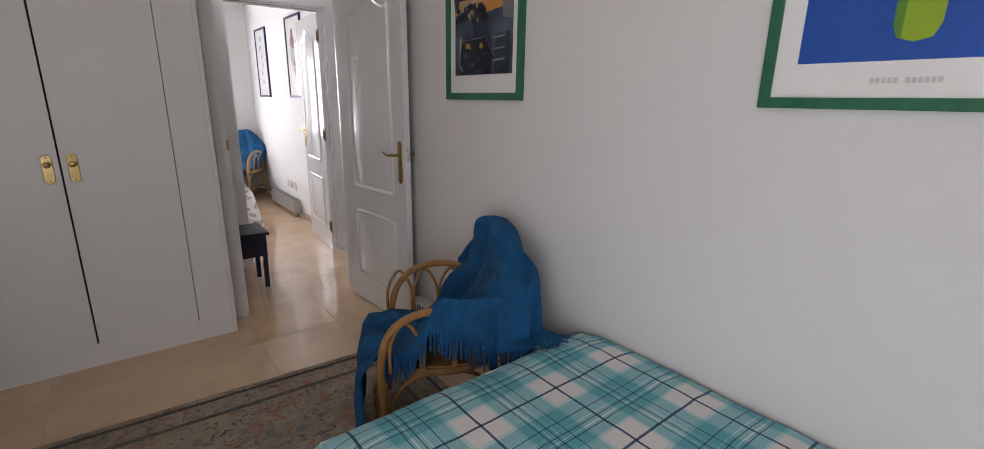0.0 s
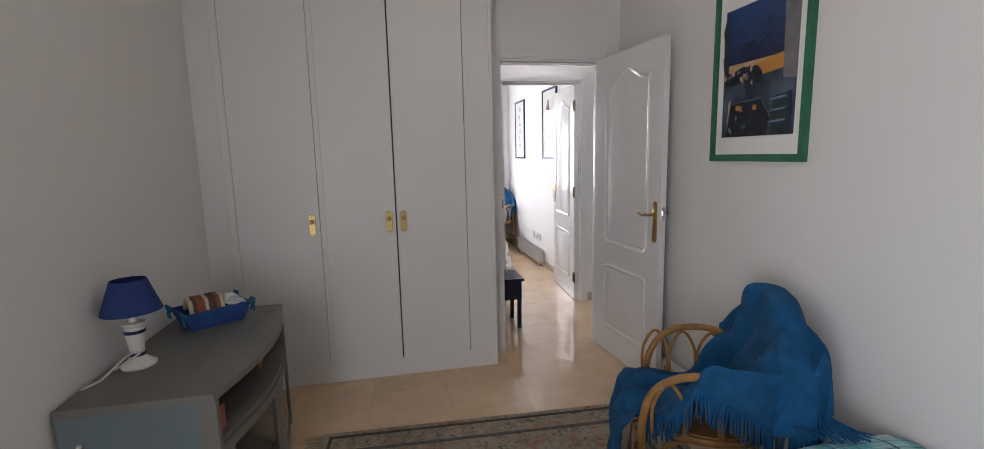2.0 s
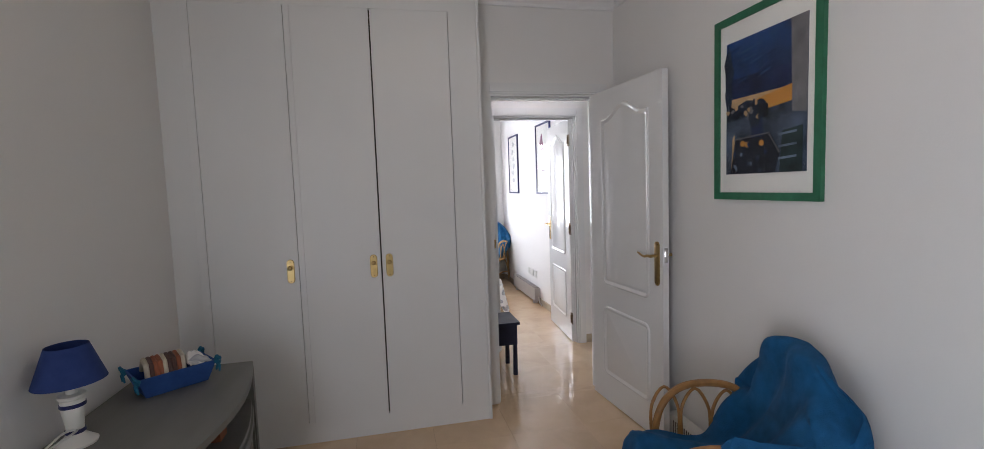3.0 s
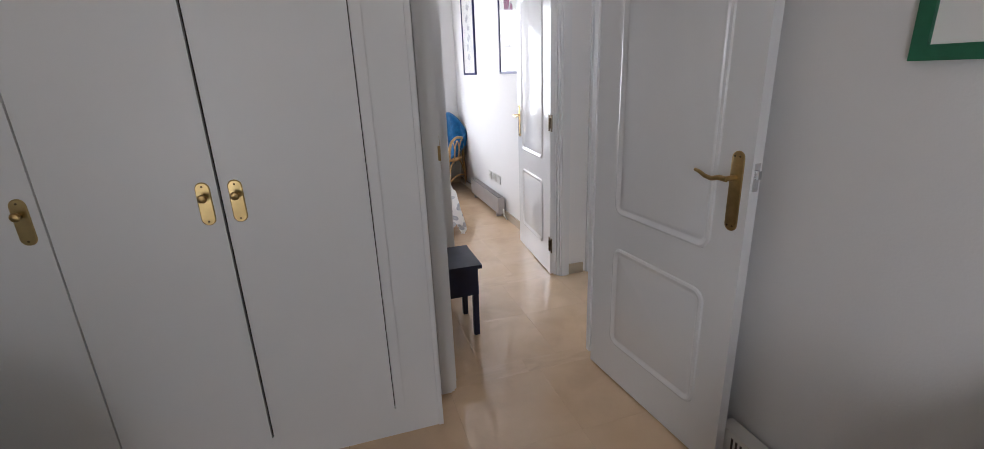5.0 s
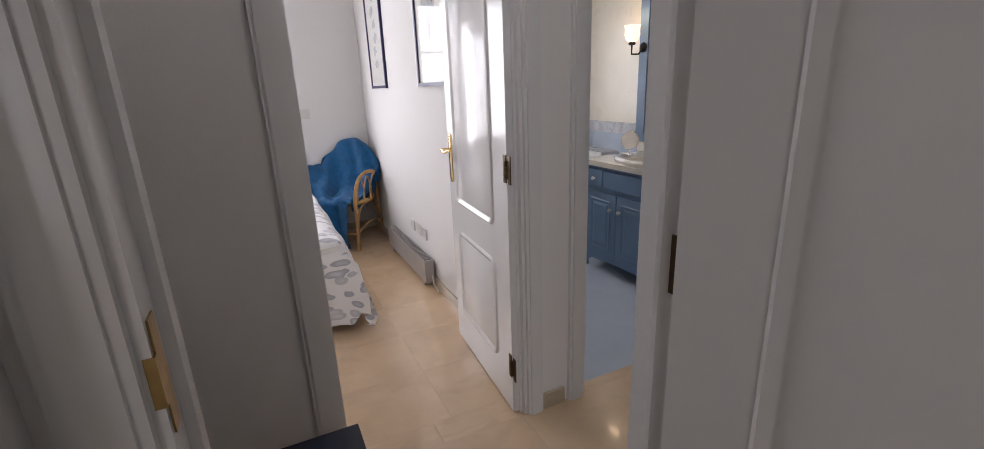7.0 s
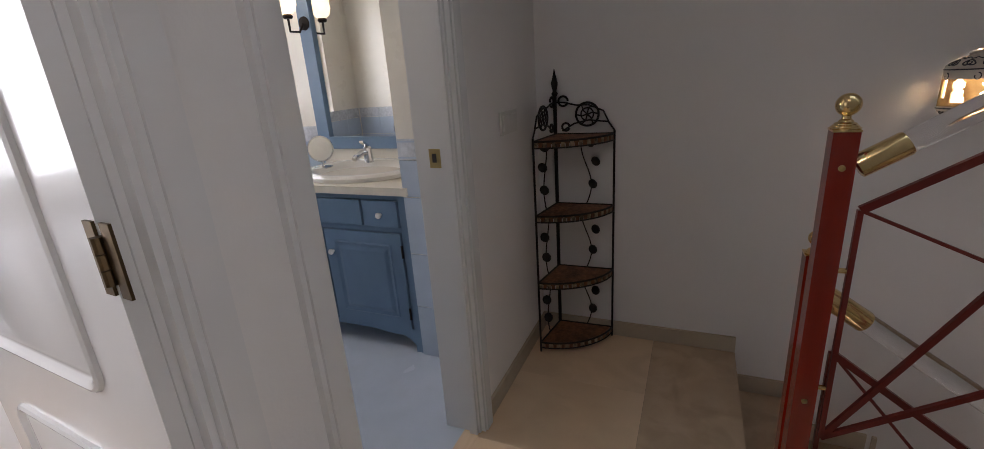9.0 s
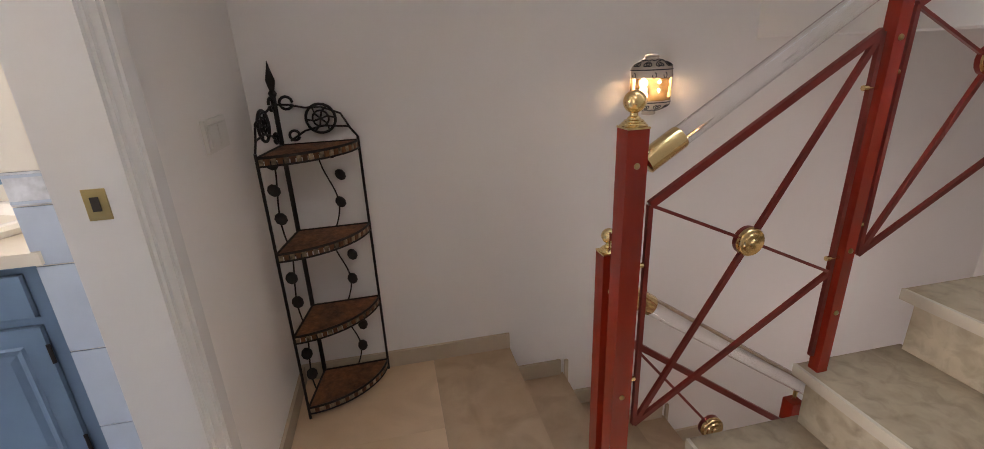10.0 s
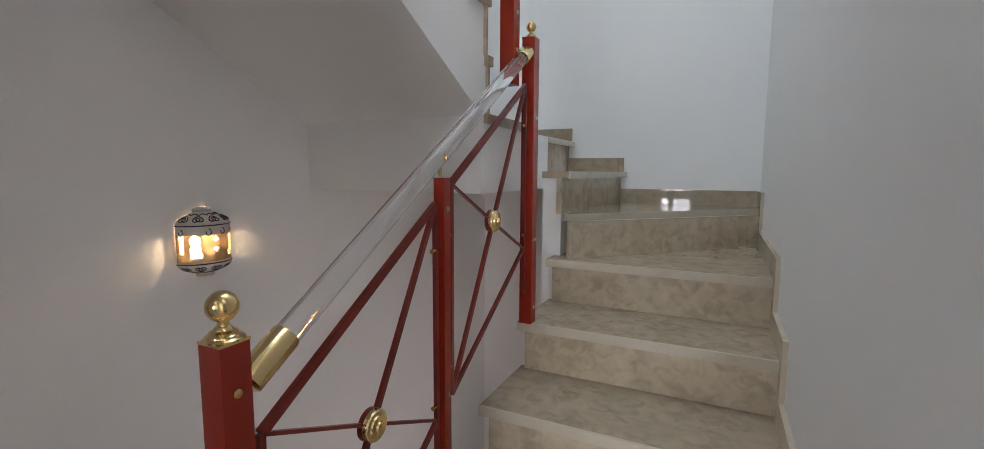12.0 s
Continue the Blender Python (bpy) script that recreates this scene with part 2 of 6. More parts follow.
    nt.links.new(gam.outputs[0], b.inputs["Base Color"])
    return m


def rug_cloth():
    """Worn oriental rug: muted grey-brown ground with rose and blue-grey flowers."""
    m = material("oriental_rug", (0.40, 0.335, 0.25), 0.95, vary=0.15, scale=10, bump=0.7, bump_scale=240)
    nt = m.node_tree
    b = nt.nodes["Principled BSDF"]
    tc = [n for n in nt.nodes if n.type == "TEX_COORD"][0]
    col = b.inputs["Base Color"].links[0].from_socket
    for scale, lo, hi, c in ((8.0, 0.52, 0.62, (0.34, 0.17, 0.115)), (13.0, 0.54, 0.64, (0.20, 0.19, 0.165)), (19.0, 0.56, 0.66, (0.36, 0.30, 0.225)),
                             (24.0, 0.59, 0.67, (0.12, 0.11, 0.09)), (6.0, 0.62, 0.74, (0.26, 0.21, 0.165))):
        n = nt.nodes.new("ShaderNodeTexNoise")
        n.inputs["Scale"].default_value, n.inputs["Detail"].default_value, n.inputs["Distortion"].default_value = scale, 2.5, 1.6
        mp = nt.nodes.new("ShaderNodeMapping")
        mp.inputs["Location"].default_value = (scale, scale * 2.3, 0)
        nt.links.new(tc.outputs["Object"], mp.inputs[0])
        nt.links.new(mp.outputs[0], n.inputs["Vector"])
        r = nt.nodes.new("ShaderNodeMapRange")
        r.inputs["From Min"].default_value, r.inputs["From Max"].default_value = lo, hi
        nt.links.new(n.outputs[0], r.inputs[0])
        mx = nt.nodes.new("ShaderNodeMix")
        mx.data_type = "RGBA"
        mx.inputs["B"].default_value = (*c, 1)
        nt.links.new(col, mx.inputs["A"])
        nt.links.new(r.outputs[0], mx.inputs["Factor"])
        col = mx.outputs["Result"]
    nt.links.new(col, b.inputs["Base Color"])
    return m


def leaf_print():
    """White cotton with sprigs of slender grey-blue leaves, printed in two directions."""
    m = material("leaf_print_cotton", (0.82, 0.81, 0.80), 0.9, vary=0.02, bump=0.25, bump_scale=160)
    nt = m.node_tree
    b = nt.nodes["Principled BSDF"]
    tc = [n for n in nt.nodes if n.type == "TEX_COORD"][0]
    wob = nt.nodes.new("ShaderNodeTexNoise")
    wob.inputs["Scale"].default_value = 7.0
    nt.links.new(tc.outputs["Object"], wob.inputs["Vector"])
    bend = nt.nodes.new("ShaderNodeVectorMath")
    bend.operation = "MULTIPLY_ADD"
    bend.inputs[1].default_value = (0.06, 0.06, 0.06)
    nt.links.new(wob.outputs["Color"], bend.inputs[0])
    nt.links.new(tc.outputs["Object"], bend.inputs[2])
    col = b.inputs["Base Color"].links[0].from_socket
    for rot, shift, tint in (((0.5, 0.4, 0.9), 0.0, (0.40, 0.42, 0.47)), ((-0.6, 0.3, -0.7), 3.7, (0.52, 0.53, 0.56))):
        mp = nt.nodes.new("ShaderNodeMapping")
        mp.inputs["Scale"].default_value, mp.inputs["Rotation"].default_value = (0.50, 1.30, 1.30), rot
        mp.inputs["Location"].default_value = (shift, shift * 2, shift)
        nt.links.new(bend.outputs[0], mp.inputs[0])
        v = nt.nodes.new("ShaderNodeTexVoronoi")
        v.inputs["Scale"].default_value = 11.0
        nt.links.new(mp.outputs[0], v.inputs["Vector"])
        leaf = nt.nodes.new("ShaderNodeMapRange")
        leaf.inputs["From Min"].default_value, leaf.inputs["From Max"].default_value = 0.36, 0.32
        nt.links.new(v.outputs["Distance"], leaf.inputs[0])
        inner = nt.nodes.new("ShaderNodeMapRange")
        inner.inputs["From Min"].default_value, inner.inputs["From Max"].default_value = 0.10, 0.30
        inner.inputs["To Min"].default_value, inner.inputs["To Max"].default_value = 0.45, 1.0
        nt.links.new(v.outputs["Distance"], inner.inputs[0])
        fac = nt.nodes.new("ShaderNodeMath")
        fac.operation = "MULTIPLY"
        nt.links.new(leaf.outputs[0], fac.inputs[0])
        nt.links.new(inner.outputs[0], fac.inputs[1])
        mx = nt.nodes.new("ShaderNodeMix")
        mx.data_type = "RGBA"
        mx.inputs["B"].default_value = (*tint, 1)
        nt.links.new(col, mx.inputs["A"])
        nt.links.new(fac.outputs[0], mx.inputs["Factor"])
        col = mx.outputs["Result"]
    nt.links.new(col, b.inputs["Base Color"])
    return m


M["plaid"], M["rug"], M["leafy"] = plaid(), rug_cloth(), leaf_print()


# ---- mesh helpers ----
def box(bm, x0, y0, z0, x1, y1, z1):
    v = [bm.verts.new(p) for p in ((x0, y0, z0), (x1, y0, z0), (x1, y1, z0), (x0, y1, z0), (x0, y0, z1), (x1, y0, z1), (x1, y1, z1), (x0, y1, z1))]
    for f in ((3, 2, 1, 0), (4, 5, 6, 7), (0, 1, 5, 4), (1, 2, 6, 5), (2, 3, 7, 6), (3, 0, 4, 7)):
        bm.faces.new([v[i] for i in f])
    return v


def prism(bm, poly, z0, z1):
    """A flat polygon (x, y) raised from z0 to z1."""
    lo, hi = [bm.verts.new((x, y, z0)) for x, y in poly], [bm.verts.new((x, y, z1)) for x, y in poly]
    bm.faces.new(lo[::-1]), bm.faces.new(hi)
    for i in range(len(poly)):
        j = (i + 1) % len(poly)
        bm.faces.new((lo[i], lo[j], hi[j], hi[i]))


def sweep(bm, pts, r, seg=8, closed=False, r_end=None):
    """A round bar along points, tapering from r to r_end."""
    pts = [Vector(p) for p in pts]
    n, rings = len(pts), []
    up = Vector((0.13, 0.31, 0.94)).normalized()
    for i, p in enumerate(pts):
        a, c = pts[(i - 1) % n if closed else max(i - 1, 0)], pts[(i + 1) % n if closed else min(i + 1, n - 1)]
        d = (c - a).normalized()
        u = d.cross(up)
        if u.length < 0.05:
            u = d.cross(Vector((1, 0, 0)))
        u.normalize()
        w = d.cross(u)
        rad = r if r_end is None else r + (r_end - r) * i / max(1, n - 1)
        rings.append([bm.verts.new(p + rad * (math.cos(k * 2 * math.pi / seg) * u + math.sin(k * 2 * math.pi / seg) * w)) for k in range(seg)])
    for i in range(n if closed else n - 1):
        a, c = rings[i], rings[(i + 1) % n]
        for k in range(seg):
            bm.faces.new((a[k], a[(k + 1) % seg], c[(k + 1) % seg], c[k]))
    if not closed:
        bm.faces.new(rings[0][::-1]), bm.faces.new(rings[-1])


def bar(bm, p0, p1, w, h):
    """A rectangular bar between two points."""
    p0, p1 = Vector(p0), Vector(p1)
    d = (p1 - p0).normalized()
    u = d.cross(Vector((0, 0, 1)))
    if u.length < 0.01:
        u = Vector((1, 0, 0))
    u.normalize()
    n = u.cross(d)
    q = []
    for p in (p0, p1):
        q.append([bm.verts.new(p + a * u * w / 2 + c * n * h / 2) for a, c in ((-1, -1), (1, -1), (1, 1), (-1, 1))])
    bm.faces.new(q[0][::-1]), bm.faces.new(q[1])
    for k in range(4):
        bm.faces.new((q[0][k], q[0][(k + 1) % 4], q[1][(k + 1) % 4], q[1][k]))


def lathe(bm, profile, at, seg=24, axis=None):
    """A turned shape: (radius, height) pairs about z, or about the given axis."""
    rot = Vector((0, 0, 1)).rotation_difference(Vector(axis)).to_matrix() if axis else Matrix.Identity(3)
    rings = []
    for r, h in profile:
        rings.append([bm.verts.new(Vector(at) + rot @ Vector((max(r, 1e-4) * math.cos(k * 2 * math.pi / seg), max(r, 1e-4) * math.sin(k * 2 * math.pi / seg), h)))
                      for k in range(seg)])
    for a, c in zip(rings, rings[1:]):
        for k in range(seg):
            bm.faces.new((a[k], a[(k + 1) % seg], c[(k + 1) % seg], c[k]))
    bm.faces.new(rings[0][::-1]), bm.faces.new(rings[-1])


def arc(center, r, a0, a1, n, plane="xz", ry=None):
    out = []
    for i in range(n + 1):
        a = radians(a0 + (a1 - a0) * i / n)
        p, q = r * math.cos(a), (ry or r) * math.sin(a)
        x, y, z = center
        out.append({"xz": (x + p, y, z + q), "yz": (x, y + p, z + q), "xy": (x + p, y + q, z)}[plane])
    return out


def sheet(bm, f, nu, nv, uv=None):
    """A grid surface f(u, v), u and v from 0 to 1; uv gives texture metres."""
    g = [[bm.verts.new(f(i / nu, j / nv)) for j in range(nv + 1)] for i in range(nu + 1)]
    lay = bm.loops.layers.uv.verify() if uv else None
    for i in range(nu):
        for j in range(nv):
            ids = ((i, j), (i + 1, j), (i + 1, j + 1), (i, j + 1))
            face = bm.faces.new([g[a][c] for a, c in ids])
            if uv:
                for lp, (a, c) in zip(face.loops, ids):
                    lp[lay].uv = uv(a / nu, c / nv)
    return g


def thing(name, at, label, category, group="", kind=""):
    root = new(name)
    root.location = at
    root.empty_display_size = 0.1
    return tagged(root, label, category, group, kind)


def mesh(name, bm, mat, bevel=0.0, smooth=False, solid=0.0):
    if bevel:
        es = [e for e in bm.edges if len(e.link_faces) == 2 and e.calc_face_angle(0) > 0.6]
        bmesh.ops.bevel(bm, geom=es, offset=bevel, segments=2, profile=0.6, affect="EDGES", clamp_overlap=True)
    if solid:
        bm.normal_update()
        rim, old = [e for e in bm.edges if len(e.link_faces) == 1], bm.faces[:]
        twin = {v: bm.verts.new(v.co - v.normal * solid) for v in bm.verts[:]}
        for e in rim:
            a, b = e.verts
            bm.faces.new((a, b, twin[b], twin[a]))
        for f in old:
            bm.faces.new([twin[v] for v in reversed(f.verts)])
    bmesh.ops.recalc_face_normals(bm, faces=bm.faces[:])
    me = bpy.data.meshes.new(name)
    bm.to_mesh(me)
    bm.free()
    me.materials.append(mat)
    if smooth or bevel:
        me.shade_smooth()
        me.set_sharp_from_angle(angle=radians(38))
    return me


def part(name, bm, mat, parent, label="", bevel=0.0, smooth=False, solid=0.0):
    """Links a bmesh, drawn in world metres, as one mesh under a thing or under a part."""
    ob = new(name, mesh(name, bm, mat, bevel, smooth, solid))
    if parent is not None:
        ob.parent = parent
        ob.matrix_parent_inverse = Matrix.Translation(parent_place(parent)).inverted()
    return tagged(ob, label)


def parent_place(ob):
    return ob.location if ob.parent is None else Vector((0, 0, 0))


def B(*boxes):
    bm = bmesh.new()
    for b in boxes:
        box(bm, *b)
    return bm


def solo(name, bm, mat, label, category, group="", kind="", **kw):
    return tagged(part(name, bm, mat, None, **kw), label, category, group, kind)


def structure(name, bm, mat, label, category="wall", **kw):
    return solo(name, bm, mat, label, category, kind="structure", **kw)

# ---- the large structure ----
CEIL = 2.60
XL, XP = -0.635, 1.965          # bedroom: left wall, picture wall
YB, YD = -1.60, 3.40           # bedroom: window wall, door wall
HY0, HY1 = 3.50, 4.34          # hall between door wall and bathroom wall
SX0, SX1 = 2.045, 3.715        # stairwell
SY = 0.90                      # end wall of the stairs
R2Y = 7.50                     # second bedroom's window wall
R2X = 2.19                    # second bedroom's right wall
RISE, GO = 0.185, 0.307

floor = structure("floor", B((-1.2, -1.75, -0.12, SX0 - 0.03, 8.1, -0.02), (SX0 - 0.03, 4.4, -0.12, 2.30, 8.1, -0.02), (SX0 - 0.03, 3.20, -0.12, 2.90, 4.4, -0.02),
                           (2.90, 3.53, -0.12, SX1, 4.4, -0.02)), M["skirt"], "polished cream marble floor laid in large slabs", "floor")
structure("bathroom_floor", B((2.30, 4.40, -0.12, 3.95, 6.75, 0.0)), M["bath_floor"], "pale blue-grey tiled bathroom floor", "floor")
structure("ceiling", B((-1.2, -1.75, CEIL, XP + 0.06, YD + 0.1, CEIL + 0.15), (-1.2, HY0, CEIL, SX0 + 0.87, HY1, CEIL + 0.15), (-1.2, HY1, CEIL, 4.0, 8.1, CEIL + 0.15)),
          M["ceiling"], "plain white painted ceiling", "ceiling")


def wall_with_opening(name, axis, at, thick, lo, hi, z1, openings, label, mat=None):
    """A wall along x ('x') or y ('y') with rectangular openings (a, b, z0, z1) cut right through."""
    bm = bmesh.new()
    cuts = sorted(openings)
    pieces, cur = [], lo
    for a, b, za, zb in cuts:
        pieces.append((cur, a, 0, z1))
        if za > 0:
            pieces.append((a, b, 0, za))
        pieces.append((a, b, zb, z1))
        cur = b
    pieces.append((cur, hi, 0, z1))
    for a, b, za, zb in pieces:
        if axis == "x":
            box(bm, a, at, za, b, at + thick, zb)
        else:
            box(bm, at, a, za, at + thick, b, zb)
    return structure(name, bm, mat or M["wall"], label)


D1 = (1.118, 1.84, 0, 1.99)
D2 = (1.345, 2.072, 0, 1.99)
D3 = (2.338, 2.932, 0, 1.99)
BW = (-1.25, 0.05, 0.18, 2.06)
wall_with_opening("wall_west", "y", XL - 0.12, 0.12, YB - 0.12, YD, CEIL, [BW], "white painted bedroom wall with a tall window")
wall_with_opening("wall_picture", "y", XP, 0.08, YB - 0.12, HY0, CEIL, [], "white painted wall hung with two green-framed prints")
wall_with_opening("wall_window", "x", YB - 0.12, 0.12, XL, XP, CEIL, [], "white painted wall")
wall_with_opening("wall_door", "x", YD, 0.10, XL - 0.12, XP, CEIL, [D1], "white painted wall round the bedroom door")
wall_with_opening("wall_hall_end", "y", XL - 0.12, 0.12, HY0, R2Y + 0.12, CEIL, [], "white painted wall")
wall_with_opening("wall_hall", "x", HY1, 0.13, XL, SX1, CEIL, [D2, D3], "white painted hall wall with two doorways")
wall_with_opening("wall_second_bedroom", "y", R2X, 0.11, HY1 + 0.13, R2Y, CEIL, [], "white painted second bedroom wall")
wall_with_opening("wall_second_window", "x", R2Y, 0.14, XL, 2.30, CEIL, [(-0.10, 1.60, 0.75, 2.1)], "white painted wall with a window")
wall_with_opening("wall_bath_north", "x", 6.60, 0.14, 2.30, 4.0, CEIL, [(2.65, 3.35, 0.88, 1.85)], "cream tiled bathroom wall with a window", M["tile_cream"])
wall_with_opening("wall_bath_east", "y", 3.86, 0.14, 4.47, 6.60, CEIL, [], "cream tiled bathroom wall", M["tile_cream"])
structure("wall_bath_pier", B((3.30, 4.47, 0, 3.86, 4.795, CEIL)), M["tile_cream"], "tiled pier beside the washbasin")
# stairwell
TOP = 5.0
structure("wall_stair_east", B((SX1, SY - 0.14, -2.9, SX1 + 0.14, HY1 + 0.13, TOP)), M["wall"], "tall white painted stairwell wall")
structure("wall_stair_end", B((SX0, SY - 0.14, -2.9, SX1, SY, TOP)), M["wall"], "white painted wall at the end of the stairs")
structure("wall_stair_west", B((SX0 - 0.06, SY - 0.14, CEIL + 0.15, SX0, HY1 + 0.13, TOP), (SX0 - 0.06, SY - 0.14, -2.9, SX0, HY0, -0.12)), M["wall"], "white painted wall")
structure("wall_stair_top", B((SX0, HY1, CEIL + 0.15, SX1, HY1 + 0.13, TOP)), M["wall"], "white painted wall above the landing")
structure("ceiling_stairwell", B((SX0 - 0.06, SY - 0.14, TOP, SX1 + 0.14, 1.15, TOP + 0.12), (SX0 - 0.06, 3.35, TOP, SX1 + 0.14, HY1 + 0.13, TOP + 0.12), (SX0 - 0.06, 1.15, TOP, 2.15, 3.35, TOP + 0.12), (3.25, 1.15, TOP, SX1 + 0.14, 3.35, TOP + 0.12)), M["ceiling"], "white painted ceiling", "ceiling")
structure("wall_stair_lower", B((SX0, 3.53, -2.9, SX1, 3.65, -0.12), (SX0 - 0.06, SY - 0.14, -3.0, SX1 + 0.14, 3.65, -2.9)), M["wall"], "white painted wall below the landing")

# cornice round the bedroom ceiling
def cornice(x0, y0, x1, y1, nx, ny):
    """A coved moulding along a wall; nx, ny point into the room."""
    bm = bmesh.new()
    prof = [(0, -0.075), (0.012, -0.072), (0.016, -0.055), (0.03, -0.035), (0.052, -0.018), (0.07, -0.014), (0.075, -0.001), (0, -0.001)]
    ends = []
    for x, y in ((x0, y0), (x1, y1)):
        ends.append([bm.verts.new((x + nx * p, y + ny * p, CEIL + h)) for p, h in prof])
    n = len(prof)
    for i in range(n):
        bm.faces.new((ends[0][i], ends[0][(i + 1) % n], ends[1][(i + 1) % n], ends[1][i]))
    bm.faces.new(ends[0]), bm.faces.new(ends[1][::-1])
    return bm


structure("cornice_door", cornice(1.03, YD, XP, YD, 0, -1), M["ceiling"], "white plaster cornice", "cornice")
structure("cornice_picture", cornice(XP, YB, XP, YD - 0.076, -1, 0), M["ceiling"], "white plaster cornice", "cornice")
structure("cornice_west", cornice(XL, YB, XL, 3.19, 1, 0), M["ceiling"], "white plaster cornice", "cornice")

# marble skirting
def skirting(name, *boxes):
    return structure(name, B(*boxes), M["skirt"], "low beige marble skirting", "skirting", bevel=0.002)


SK = 0.07
skirting("skirting_picture", (XP - 0.012, YB, 0, XP, YD, SK))
skirting("skirting_west", (XL, YB, 0, XL + 0.012, 3.19, SK))
skirting("skirting_hall", (XL, HY1 - 0.012, 0, 1.275, HY1, SK), (2.135, HY1 - 0.012, 0, 2.25, HY1, SK), (3.01, HY1 - 0.012, 0, SX1 - 0.012, HY1, SK))
skirting("skirting_landing", (SX1 - 0.012, 3.49, 0, SX1, HY1, SK))
skirting("skirting_second_bedroom", (R2X - 0.012, HY1 + 0.14, 0, R2X, R2Y, SK), (1.2, R2Y - 0.012, 0, R2X - 0.012, R2Y, SK))


# ---- doors and windows ----
def casing(parent, x0, x1, zt, y, out, w=0.068, depth=0.016):
    """A moulded architrave round three sides of a doorway in a wall along x; out is -1 or 1."""
    for name, bx in (("architrave", (x0 - w, x0)), ("architrave", (x1, x1 + w))):
        bm = bmesh.new()
        ys = sorted((y, y + out * depth))
        box(bm, bx[0], ys[0], 0, bx[1], ys[1], zt + w)
        ys = sorted((y + out * depth, y + out * (depth + 0.006)))
        o = 0.012
        box(bm, bx[0] + o, ys[0], 0, bx[1] - o, ys[1], zt + w - o)
        part(name, bm, M["lacquer"], parent, bevel=0.003)
    bm = bmesh.new()
    ys = sorted((y, y + out * depth))
    box(bm, x0, ys[0], zt, x1, ys[1], zt + w)
    ys = sorted((y + out * depth, y + out * (depth + 0.006)))
    box(bm, x0 + 0.001, ys[0], zt + 0.012, x1 - 0.001, ys[1], zt + w - 0.012)
    part("architrave", bm, M["lacquer"], parent, bevel=0.003)


def door_frame(name, d, y0, y1, stop_y, label, outer=(1, 1), wl=0.068, wr=0.068):
    x0, x1, _, zt = d
    root = thing(name, ((x0 + x1) / 2, (y0 + y1) / 2, 0), label, "door frame", kind="structure")
    for bx in ((x0 - 0.001, x0 + 0.012), (x1 - 0.012, x1 + 0.001)):
        part("jamb", B((bx[0], y0 - 0.002, 0, bx[1], y1 + 0.002, zt)), M["lacquer"], root, bevel=0.002)
    part("head", B((x0 + 0.012, y0 - 0.002, zt - 0.012, x1 - 0.012, y1 + 0.002, zt + 0.001)), M["lacquer"], root, bevel=0.002)
    part("door_stop", B((x0 + 0.012, stop_y, 0, x0 + 0.024, stop_y + 0.03, zt - 0.012), (x1 - 0.024, stop_y, 0, x1 - 0.012, stop_y + 0.03, zt - 0.012),
                        (x0 + 0.024, stop_y, zt - 0.024, x1 - 0.024, stop_y + 0.03, zt - 0.012)), M["lacquer"], root)
    if outer[0]:
        casing(root, x0, x1, zt, y0, -1)
    if outer[1]:
        casing(root, x0, x1, zt, y1, 1)
    return root


def offset_loop(pts, d):
    """Shrinks a closed outline in its own plane by d."""
    n, out = len(pts), []
    area = sum(pts[i][0] * pts[(i + 1) % n][1] - pts[(i + 1) % n][0] * pts[i][1] for i in range(n))
    sgn = 1 if area > 0 else -1
    for i in range(n):
        p, q, r = Vector(pts[i - 1]), Vector(pts[i]), Vector(pts[(i + 1) % n])
        a, b = (q - p).normalized(), (r - q).normalized()
        na, nb = Vector((-a.y, a.x)) * sgn, Vector((-b.y, b.x)) * sgn
        m = na + nb
        m = m / max(0.3, m.length_squared / 2)
        out.append(tuple(q + m * d))
    return out


def moulding(bm, outline, put, prof):
    """Raised moulding along a closed outline; put(u, v, h) gives the place, prof has (inset, height)."""
    loops = [[bm.verts.new(put(u, v, h)) for u, v in offset_loop(outline, ins)] for ins, h in prof]
    n = len(outline)
    for a, b in zip(loops, loops[1:]):
        for i in range(n):
            bm.faces.new((a[i], a[(i + 1) % n], b[(i + 1) % n], b[i]))
    bm.faces.new(loops[-1])
    bm.faces.new(loops[0][::-1])


def panel_outline(u0, u1, v0, v1, cut=0.045, arch=0.0):
    """Rectangle with notched corners and, at the top, an arched edge."""
    pts = []
    for cx, cy, a0 in ((u0 + cut, v0 + cut, 180), (u1 - cut, v0 + cut, 270)):
        for k in range(5):
            a = radians(a0 + 22.5 * k)
            pts.append((cx + cut * math.cos(a), cy + cut * math.sin(a)))
    if arch:
        n = 14
        for k in range(n + 1):
            s = k / n
            u = u1 + (u0 - u1) * s
            pts.append((u, v1 - arch + arch * (0.5 - 0.5 * math.cos(2 * math.pi * min(1, max(0, (s - 0.08) / 0.84))))))
    else:
        for cx, cy, a0 in ((u1 - cut, v1 - cut, 0), (u0 + cut, v1 - cut, 90)):
            for k in range(5):
                a = radians(a0 + 22.5 * k)
                pts.append((cx + cut * math.cos(a), cy + cut * math.sin(a)))
    return pts


